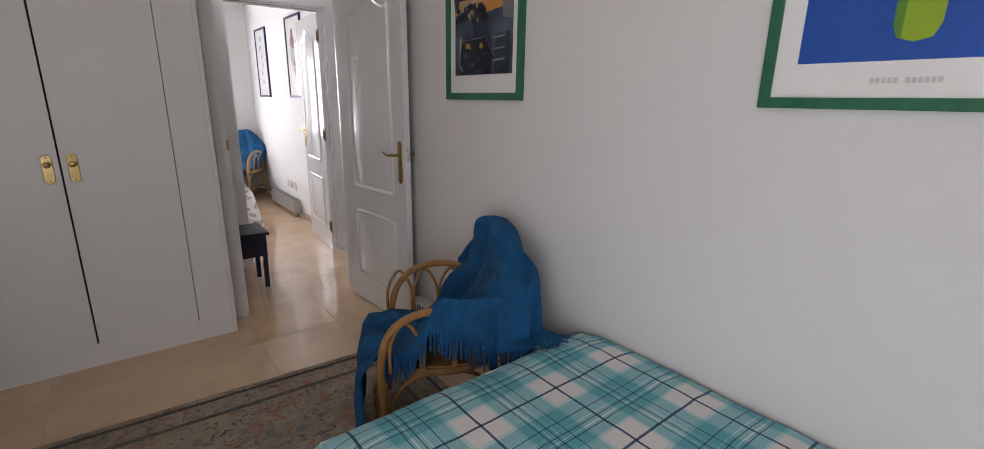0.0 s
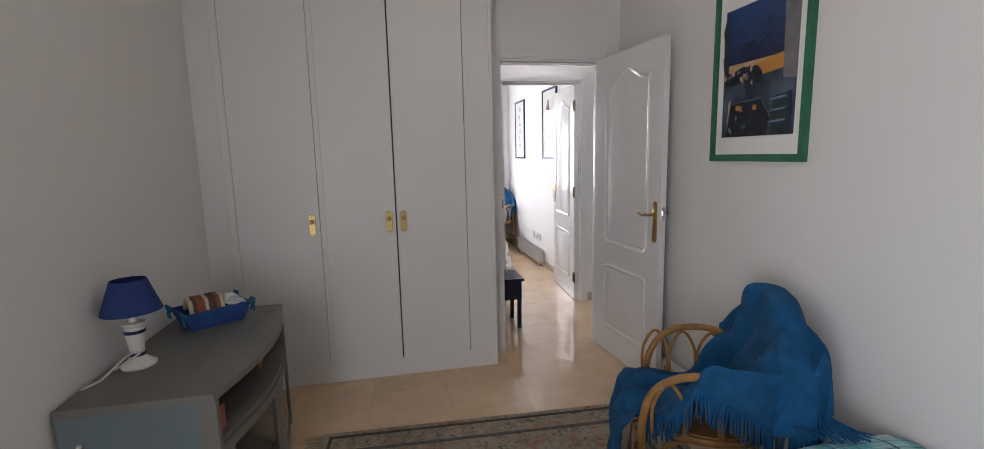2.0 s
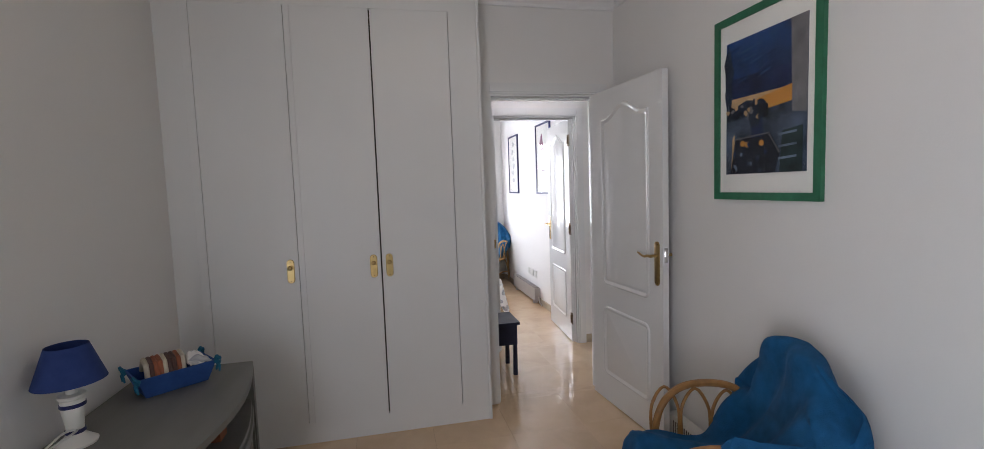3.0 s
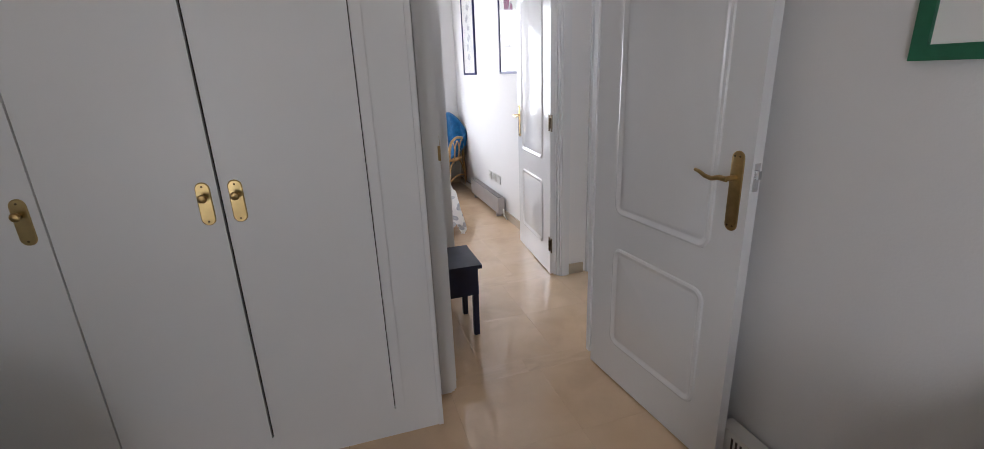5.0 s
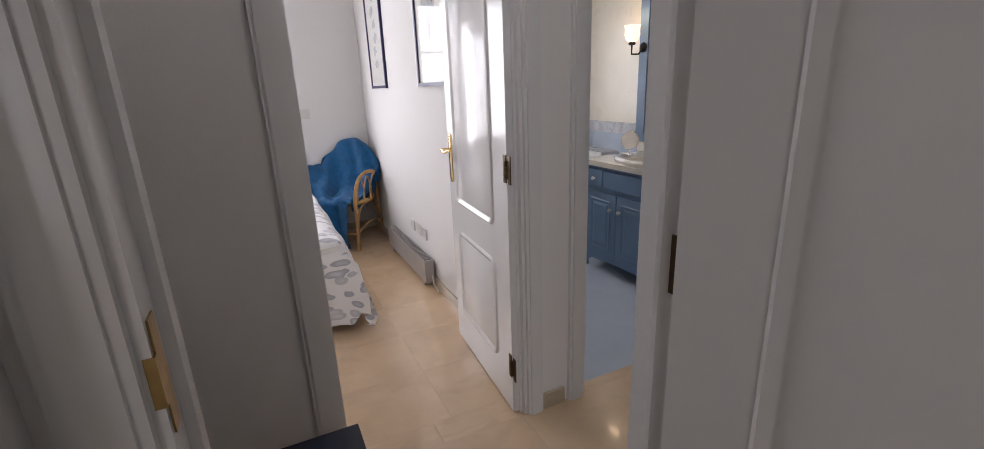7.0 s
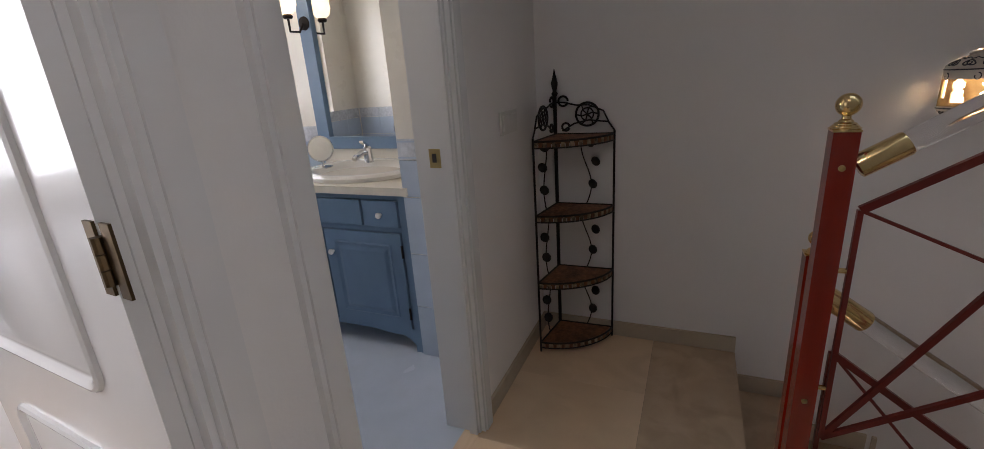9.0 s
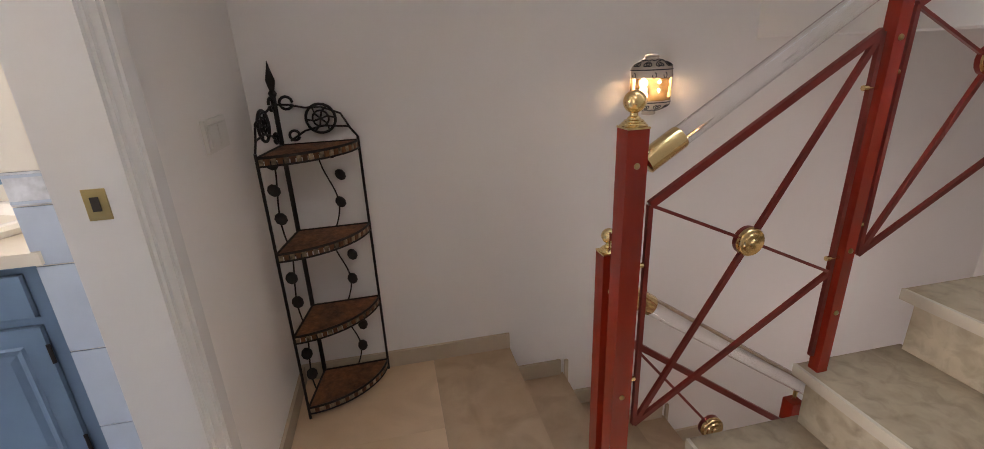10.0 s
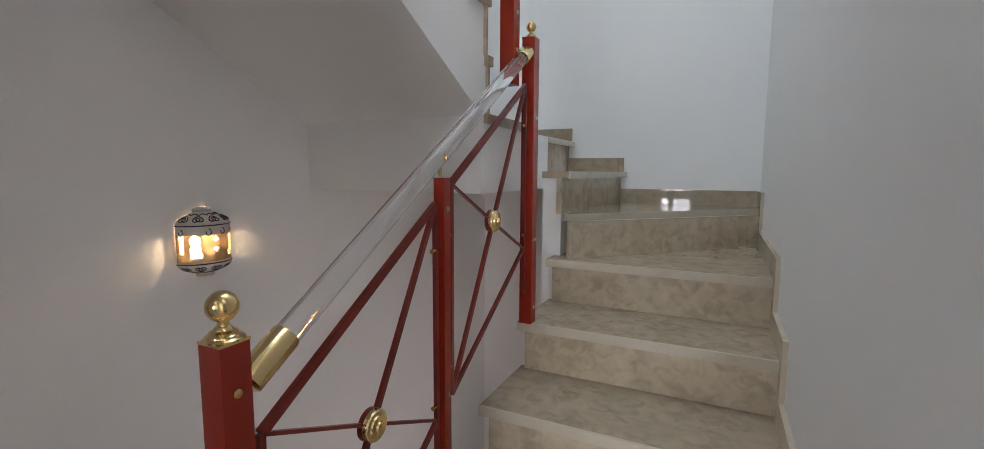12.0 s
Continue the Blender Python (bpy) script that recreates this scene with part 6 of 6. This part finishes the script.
for sg in (-1, 1):
    for c in (0.35, 0.95, 1.57, 2.19, 2.79):
        for d in (-1, 1):
            bm = bmesh.new()
            sweep(bm, [on_drum(c + d * (0.02 + (0.24 - 0.012 * k) * math.sin(0.42 * k) * 0.9), sg * (0.077 + (0.009 - 0.0004 * k) * math.cos(0.42 * k + 0.4))) for k in range(15)], 0.0021, 5)
            part("painted_scroll", bm, M["dark_paint"], wl)
    bm = bmesh.new()
    sweep(bm, [on_drum(0.1 + 2.94 * k / 30, sg * (0.090 + 0.002 * math.sin(k * 1.3))) for k in range(31)], 0.0022, 5)
    part("painted_scroll", bm, M["dark_paint"], wl)
for c in (0.30, 1.30, 1.84, 2.84):
    bm = bmesh.new()
    sweep(bm, [on_drum(c + 0.09 * math.sin(0.55 * k), 0.038 + 0.010 * math.cos(0.55 * k)) for k in range(10)], 0.0018, 5)
    part("painted_scroll", bm, M["dark_paint"], wl)
for z in (-0.060, 0.058):
    bm = bmesh.new()
    sweep(bm, [(SX1 - 0.002 - (rad + 0.001) * 0.85 * math.sin(math.pi * k / 20), WLY + (rad + 0.001) * math.cos(math.pi * k / 20), WLZ + z) for k in range(21)], 0.002, 5)
    part("painted_line", bm, M["dark_paint"], wl)
bm = bmesh.new()
lathe(bm, [(0.012, -0.035), (0.014, -0.02), (0.019, 0.0), (0.019, 0.015), (0.010, 0.03), (0.002, 0.036)], (SX1 - 0.036, WLY, WLZ), 14)
part("bulb", bm, M["bulb_glow"], wl, "glowing bulb", smooth=True)
bulb("wall_lamp_light", (SX1 - 0.034, WLY, WLZ + 0.034), 3.8, (1.0, 0.68, 0.38), 0.022)

# ---- hall fill light: unseen fixture added to brighten hall and stairs ----
hl = thing("hall_fill_light", (1.62, 3.93, CEIL), "added round fill light on the hall ceiling, out of view", "lamp")
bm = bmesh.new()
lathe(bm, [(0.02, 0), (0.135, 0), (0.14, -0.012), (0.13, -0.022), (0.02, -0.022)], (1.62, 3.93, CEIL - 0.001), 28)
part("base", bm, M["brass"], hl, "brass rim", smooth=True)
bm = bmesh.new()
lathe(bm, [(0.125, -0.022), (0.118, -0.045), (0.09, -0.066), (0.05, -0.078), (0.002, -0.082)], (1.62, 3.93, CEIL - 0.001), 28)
part("bowl", bm, M["shade_glow"], hl, "lit bowl of the added fill light", smooth=True)
bulb("hall_fill_bulb", (1.62, 3.93, CEIL - 0.15), 4.6, (0.96, 0.95, 1.0), 0.06)

# ---- bathroom ----
van = thing("vanity_unit", (3.57, 5.2, 0), "blue painted wooden washbasin cabinet with white knobs", "cabinet")
VX, VY0, VY1 = 3.305, 4.80, 5.60
part("carcass", B((VX + 0.02, VY0, 0.10, 3.855, VY1, 0.752)), M["vanity"], van, bevel=0.003)
part("front_frame", B((VX, VY0, 0.0, VX + 0.02, VY0 + 0.032, 0.752), (VX, VY1 - 0.032, 0.0, VX + 0.02, VY1, 0.752), (VX, VY0 + 0.032, 0.730, VX + 0.02, VY1 - 0.032, 0.752),
                      (VX, VY0 + 0.032, 0.585, VX + 0.02, VY1 - 0.032, 0.605)), M["vanity"], van, bevel=0.002)
bm = bmesh.new()
n = 24
lo, hi = [], []
for k in range(n + 1):
    s = k / n
    y = VY0 + 0.032 + (VY1 - VY0 - 0.064) * s
    e = min(s, 1 - s)
    z = 0.035 + 0.055 * min(1, e / 0.13) ** 0.6 - 0.012 * math.sin(math.pi * min(1, e / 0.3)) * (e > 0.1)
    lo.append((y, z))
ring = lo + [(VY1 - 0.032, 0.115), (VY0 + 0.032, 0.115)]
fa, fb = [bm.verts.new((VX, y, z)) for y, z in ring], [bm.verts.new((VX + 0.018, y, z)) for y, z in ring]
bm.faces.new(fa), bm.faces.new(fb[::-1])
for i in range(len(ring)):
    j = (i + 1) % len(ring)
    bm.faces.new((fa[j], fa[i], fb[i], fb[j]))
part("apron", bm, M["vanity"], van, "scalloped bottom rail")
for fx0, fx1 in ((VX + 0.02, 3.40), (3.76, 3.85)):
    part("side_foot", B((fx0, VY0, 0.0, fx1, VY0 + 0.018, 0.10)), M["vanity"], van)


def pull(parent, y, z):
    bm = bmesh.new()
    lathe(bm, [(0.006, 0), (0.006, 0.008), (0.013, 0.014), (0.014, 0.021), (0.009, 0.027), (0.002, 0.028)], (VX - 0.010, y, z), 16, axis=(-1, 0, 0))
    part("knob", bm, M["ceramic"], parent, "white ceramic knob", smooth=True)


for y0, y1, kn in ((4.838, 5.015, True), (5.028, 5.40, False), (5.413, 5.565, True)):
    d = part("drawer", B((VX - 0.010, y0, 0.610, VX + 0.006, y1, 0.725)), M["vanity"], van, bevel=0.004)
    if kn:
        pull(d, (y0 + y1) / 2 - 0.005, 0.665)
for y0, y1, ky in ((4.838, 5.252, 5.215), (5.260, 5.565, 5.30)):
    d = part("cabinet_door", B((VX - 0.010, y0, 0.120, VX + 0.006, y1, 0.580)), M["vanity"], van, bevel=0.003)
    bm = bmesh.new()
    moulding(bm, [(y0 + 0.05, 0.175), (y1 - 0.05, 0.175), (y1 - 0.05, 0.53), (y0 + 0.05, 0.53)], lambda u, v, h: (VX - 0.010 - h, u, v), [(0, -0.0005), (0.006, 0.006), (0.014, 0.003), (0.022, 0.001), (0.04, 0.006)])
    part("raised_panel", bm, M["vanity"], d)
    pull(d, ky, 0.475)
    for z in (0.20, 0.50):
        hy = y0 - 0.004 if y0 < 5 else y1 + 0.004
        bm = bmesh.new()
        sweep(bm, [(VX - 0.012, hy, z - 0.028), (VX - 0.012, hy, z + 0.028)], 0.005, 8)
        part("hinge", bm, M["iron"], d, "dark iron hinge")
bm = B((VX - 0.022, VY0 - 0.030, 0.753, 3.858, VY1 + 0.02, 0.787))
solo("vanity_counter", bm, M["counter"], "cream stone counter on the blue cabinet", "counter", bevel=0.008)
basin = thing("washbasin", (3.56, 5.19, 0.787), "cream oval washbasin with a chrome tap let into the counter", "washbasin")
bm = bmesh.new()
n = 40
rings = []
for fr, z in ((1.0, 0.0), (1.02, 0.018), (0.99, 0.030), (0.93, 0.034), (0.86, 0.028), (0.80, 0.005), (0.68, -0.045), (0.45, -0.085), (0.1, -0.095)):
    rings.append([bm.verts.new((3.545 + 0.225 * fr * math.cos(2 * math.pi * k / n) - 0.0 * (1 - fr), 5.19 + 0.29 * fr * math.sin(2 * math.pi * k / n), 0.788 + max(z, -0.0 if fr > 0.79 else z * 0.2))) for k in range(n)])
for a, c in zip(rings, rings[1:]):
    for k in range(n):
        bm.faces.new((a[k], a[(k + 1) % n], c[(k + 1) % n], c[k]))
bm.faces.new(rings[-1])
part("bowl", bm, M["ceramic"], basin, smooth=True)
bm = bmesh.new()
lathe(bm, [(0.026, 0), (0.024, 0.02), (0.020, 0.05), (0.022, 0.075), (0.010, 0.085)], (3.70, 5.255, 0.812), 18)
sweep(bm, [(3.70, 5.255, 0.862), (3.655, 5.255, 0.868), (3.60, 5.255, 0.855), (3.585, 5.255, 0.845)], 0.013, 10)
tap = part("tap", bm, M["steel"], basin, "chrome mixer tap", smooth=True)
bm = bmesh.new()
bar(bm, (3.70, 5.255, 0.897), (3.645, 5.245, 0.925), 0.022, 0.010)
part("tap_lever", bm, M["steel"], tap, bevel=0.002)
cm = thing("cosmetic_mirror", (3.50, 5.378, 0.787), "small round cosmetic mirror on a stand by the basin", "mirror")
bm = bmesh.new()
lathe(bm, [(0.045, 0), (0.045, 0.004), (0.008, 0.010), (0.005, 0.03), (0.005, 0.055)], (3.50, 5.378, 0.822), 20)
part("stand", bm, M["steel"], cm, smooth=True)
bm = bmesh.new()
lathe(bm, [(0.060, -0.004), (0.063, 0.0), (0.060, 0.004)], (3.50, 5.378, 0.914), 28, axis=(-0.85, -0.45, 0.15))
part("rim", bm, M["steel"], cm, smooth=True)
bm = bmesh.new()
lathe(bm, [(0.056, 0), (0.056, 0.0055)], (3.50, 5.378, 0.914), 28, axis=(-0.85, -0.45, 0.15))
part("mirror_glass", bm, M["mirror"], cm)

wm = thing("wall_mirror", (3.855, 5.2, 0.9), "tall wall mirror in a blue painted frame", "mirror")
MX = 3.858
part("mirror_frame", B((MX - 0.03, 4.88, 0.860, MX, 4.96, 1.95), (MX - 0.03, 5.605, 0.860, MX, 5.685, 1.95), (MX - 0.03, 4.96, 0.860, MX, 5.605, 0.925), (MX - 0.03, 4.96, 1.885, MX, 5.605, 1.95)), M["vanity"], wm, bevel=0.004)
part("mirror_glass", B((MX - 0.012, 4.96, 0.925, MX - 0.006, 5.605, 1.885)), M["mirror"], wm)

sc = thing("wall_sconce", (3.828, 5.645, 1.505), "lit wall sconce with opal glass tulip shade on a dark arm", "lamp")
bm = bmesh.new()
lathe(bm, [(0.035, 0), (0.033, 0.006), (0.012, 0.012)], (3.828, 5.645, 1.525), 16, axis=(-1, 0, 0))
sweep(bm, [(3.82, 5.645, 1.525), (3.785, 5.645, 1.480), (3.72, 5.645, 1.480), (3.72, 5.645, 1.525), (3.72, 5.645, 1.550)], 0.006, 8)
lathe(bm, [(0.02, 0), (0.026, 0.01), (0.02, 0.022)], (3.72, 5.645, 1.540), 14)
part("arm", bm, M["iron"], sc, "dark curved metal arm", smooth=True)
bm = bmesh.new()
lathe(bm, [(0.022, 0), (0.042, 0.018), (0.052, 0.05), (0.048, 0.085), (0.056, 0.11), (0.053, 0.108), (0.044, 0.084), (0.046, 0.05), (0.018, 0.006)], (3.72, 5.645, 1.560), 24)
part("shade", bm, M["shade_glow"], sc, "glowing opal glass tulip shade", smooth=True)
bulb("sconce_light", (3.72, 5.645, 1.705), 1.0, r=0.04)

wc = thing("toilet", (3.62, 6.10, 0), "white ceramic toilet with cistern against the bathroom wall", "toilet")
part("cistern", B((3.68, 5.90, 0.40, 3.855, 6.28, 0.76)), M["ceramic"], wc, bevel=0.02)
bm = bmesh.new()
n = 28
rings = []
for f, z in ((0.62, 0.0), (0.58, 0.10), (0.70, 0.25), (0.98, 0.36), (1.0, 0.39), (0.9, 0.395)):
    rings.append([bm.verts.new((3.50 + 0.23 * f * math.cos(2 * math.pi * k / n) + 0.06 * (1 - f), 6.09 + 0.18 * f * math.sin(2 * math.pi * k / n), z)) for k in range(n)])
for a, c in zip(rings, rings[1:]):
    for k in range(n):
        bm.faces.new((a[k], a[(k + 1) % n], c[(k + 1) % n], c[k]))
bm.faces.new(rings[-1]), bm.faces.new(rings[0][::-1])
part("bowl", bm, M["ceramic"], wc, smooth=True)
bm = bmesh.new()
lathe(bm, [(0.17, 0), (0.185, 0.006), (0.185, 0.02), (0.16, 0.028)], (3.49, 6.09, 0.395), 28)
part("seat_lid", bm, M["ceramic"], wc, smooth=True)
bm = bmesh.new()
lathe(bm, [(0.02, 0), (0.02, 0.006)], (3.77, 6.09, 0.76), 16)
part("flush_button", bm, M["steel"], wc)

# tiling of the pier and dado
pier = bpy.data.objects["wall_bath_pier"]
zs = [(0.0, 0.245), (0.248, 0.495), (0.498, 0.745), (0.748, 0.900)]
for z0, z1 in zs:
    part("tile", B((3.294, 4.474, z0 + 0.001, 3.299, 4.792, z1)), M["tile_blue"], pier, bevel=0.001)
part("frieze_tile", B((3.293, 4.474, 0.903, 3.299, 4.792, 0.985)), M["frieze"], pier, bevel=0.001)
for zf in (0.908, 0.972):
    part("frieze_line", B((3.2915, 4.474, zf, 3.293, 4.792, zf + 0.007)), M["tile_blue"], pier)
for k in range(6):
    part("tile", B((3.294, 4.474, 0.988 + 0.25 * k, 3.299, 4.792, 0.988 + 0.25 * k + 0.247)), M["tile_cream"], pier, bevel=0.001)
def dado(wall, put, length, nx):
    """Blue tiles to basin height, then a patterned band."""
    for i in range(nx):
        a, b = length * i / nx + 0.001, length * (i + 1) / nx - 0.001
        for z0, z1 in zs:
            part("tile", B(put(a, b, z0 + 0.001, z1)), M["tile_blue"], wall)
        part("frieze_tile", B(put(a, b, 0.903, 0.985)), M["frieze"], wall)


dado(bpy.data.objects["wall_bath_north"], lambda a, b, z0, z1: (2.305 + a, 6.594, z0, 2.305 + b, 6.599, z1), 1.54, 8)
dado(bpy.data.objects["wall_bath_east"], lambda a, b, z0, z1: (3.854, 5.69 + a, z0, 3.859, 5.69 + b, z1), 0.90, 5)
bw_ = structure("wall_bath_west", B((2.301, 4.475, 0, 2.320, 6.595, CEIL)), M["tile_cream"], "cream tiled bathroom wall")
dado(bw_, lambda a, b, z0, z1: (2.321, 4.48 + a, z0, 2.326, 4.48 + b, z1), 2.10, 10)

# ---- second bedroom ----
armchair((1.84, 7.15), (-0.62, -0.78), M["rattan_light"], M["throw_light"], "pale rattan armchair with a blue throw in the far corner", wrap=-1)
db = thing("double_bed", (0.9, 6.4, 0), "double bed under a white leaf-print bedspread", "bed")
part("bed_base", B((0.12, 5.45, 0.06, 1.52, 7.35, 0.30)), M["paper"], db, bevel=0.01)
part("mattress", B((0.12, 5.45, 0.30, 1.54, 7.35, 0.50)), M["paper"], db, bevel=0.04)


def cover(u, v):
    s, t = u * (1.45 + 0.46), v * (1.9 + 0.46)      # across to the right edge, along from the head to the foot
    a, b = max(0, s - 1.45), max(0, t - 1.9)
    x, y = 0.12 + min(s, 1.45), 7.37 - min(t, 1.9)
    drop = max(a, b) if a * b == 0 else math.hypot(a, b) * 0.85
    fold = (0.030 * math.sin(9 * (t if a > b else s)) + 0.02 * math.sin(21 * (t if a > b else s) + 1)) * min(1, drop / 0.3)
    if a > 0:
        x += 0.03 * min(1, a * 12) + 0.16 * a + fold
    if b > 0:
        y -= 0.03 * min(1, b * 12) + 0.12 * b + fold
    z = 0.545 - drop - 0.03 * (1 - min(1, min(1.45 - min(s, 1.45), 1.9 - min(t, 1.9)) / 0.12)) ** 2
    z += 0.012 * noise.noise(Vector((x * 4, y * 4, 0)))
    return (x, y, max(0.025, z))


bm = bmesh.new()
sheet(bm, cover, 70, 80)
part("bedspread", bm, M["leafy"], db, "white cotton bedspread with a grey leaf print", smooth=True)

ht = thing("low_electric_heater", (2.2, 6.2, 0), "long grey low electric heater along the skirting", "heater")
part("body", B((2.113, 5.75, 0.045, R2X - 0.013, 6.72, 0.20)), M["heater"], ht, bevel=0.006)
part("grille", B((2.117, 5.77, 0.200, R2X - 0.02, 6.70, 0.203)), swatch("heater_dark", (0.16, 0.15, 0.15), 0.5), ht)
for k in range(34):
    part("slat", B((2.117, 5.78 + 0.027 * k, 0.203, R2X - 0.02, 5.786 + 0.027 * k, 0.207)), M["heater"], ht)
for y in (5.83, 6.62):
    part("foot", B((2.125, y, 0.0, R2X - 0.02, y + 0.03, 0.046)), M["heater"], ht)
bm = bmesh.new()
sweep(bm, [(2.16, 5.75, 0.09), (2.16, 5.72, 0.03), (2.17, 5.69, 0.012), (2.16, 5.65, 0.01)], 0.005, 6)
part("cable", bm, M["white_plastic"], ht, smooth=True)
for y in (5.93, 6.06, 6.20):
    so = thing("wall_socket", (R2X, y, 0.335), "white wall socket above the heater", "socket", group="sockets above the heater")
    part("plate", B((R2X - 0.009, y - 0.040, 0.295, R2X, y + 0.040, 0.375)), M["white_plastic"], so, bevel=0.003)
    bm = bmesh.new()
    lathe(bm, [(0.021, 0), (0.021, 0.003), (0.016, 0.003), (0.016, 0.001)], (R2X - 0.009, y, 0.335), 16, axis=(-1, 0, 0))
    part("insert", bm, M["white_plastic"], so)
rocker_switch("wall_plate", lambda u, v, d: (1.62 + u, R2Y - d, 1.12 + v), 0.16, 0.085, "white wall plate in the second bedroom", 2)

GREYP, ROSE = swatch("print_pale_grey", (0.52, 0.52, 0.54), vary=0.2), swatch("print_purple", (0.28, 0.035, 0.14), vary=0.3)
artA = [(blob(6.80 + 0.03 * math.sin(k * 2), 1.50 + 0.095 * k, 0.05, 0.035, 9, k, 0.4), GREYP) for k in range(6)]
picture("blue_framed_print", R2X, -1, 6.56, 7.03, 1.315, 2.10, 0.020, M["frame_blue"], "blue framed print with pale grey sketches", artA, group="blue framed prints")
artB = [(blob(5.53, 1.72, 0.10, 0.14, 12, 5, 0.5), GREYP), (blob(5.57, 1.88, 0.055, 0.09, 11, 6, 0.5), ROSE), (blob(5.47, 1.80, 0.04, 0.06, 9, 8, 0.5), ROSE), (blob(5.53, 1.60, 0.03, 0.10, 9, 9, 0.5), ROSE)]
picture("blue_framed_print", R2X, -1, 5.28, 5.77, 1.315, 2.10, 0.020, M["frame_blue"], "blue framed print of purple flowers", artB, group="blue framed prints")

# ---- floor slabs ----
SL = 0.40
slab_bm = B((-SL / 2 + 0.0003, -SL / 2 + 0.0003, -0.02, SL / 2 - 0.0003, SL / 2 - 0.0003, 0.0))
slab_mesh = mesh("marble_slab", slab_bm, M["marble"], bevel=0.0003)


def slabs(x0, y0, x1, y1):
    nx, ny = max(1, round((x1 - x0) / SL)), max(1, round((y1 - y0) / SL))
    for i in range(nx):
        for j in range(ny):
            ob = new("marble_slab", slab_mesh)
            ob.location = (x0 + (i + 0.5) * (x1 - x0) / nx, y0 + (j + 0.5) * (y1 - y0) / ny, 0)
            ob.scale = ((x1 - x0) / nx / SL, (y1 - y0) / ny / SL, 1)
            ob.parent = floor


slabs(XL, YB, XP, YD)
slabs(D1[0], YD, D1[1], HY0)
slabs(XL, HY0, SX0, HY1)
slabs(SX0, 3.20, 2.90, 3.55)
slabs(SX0, 3.55, 2.90, HY1)
slabs(2.90, 3.82, SX1, HY1)
slabs(D2[0], HY1, D2[1], HY1 + 0.13)
slabs(D3[0], HY1, D3[1], HY1 + 0.06)
slabs(XL, HY1 + 0.13, R2X, R2Y)
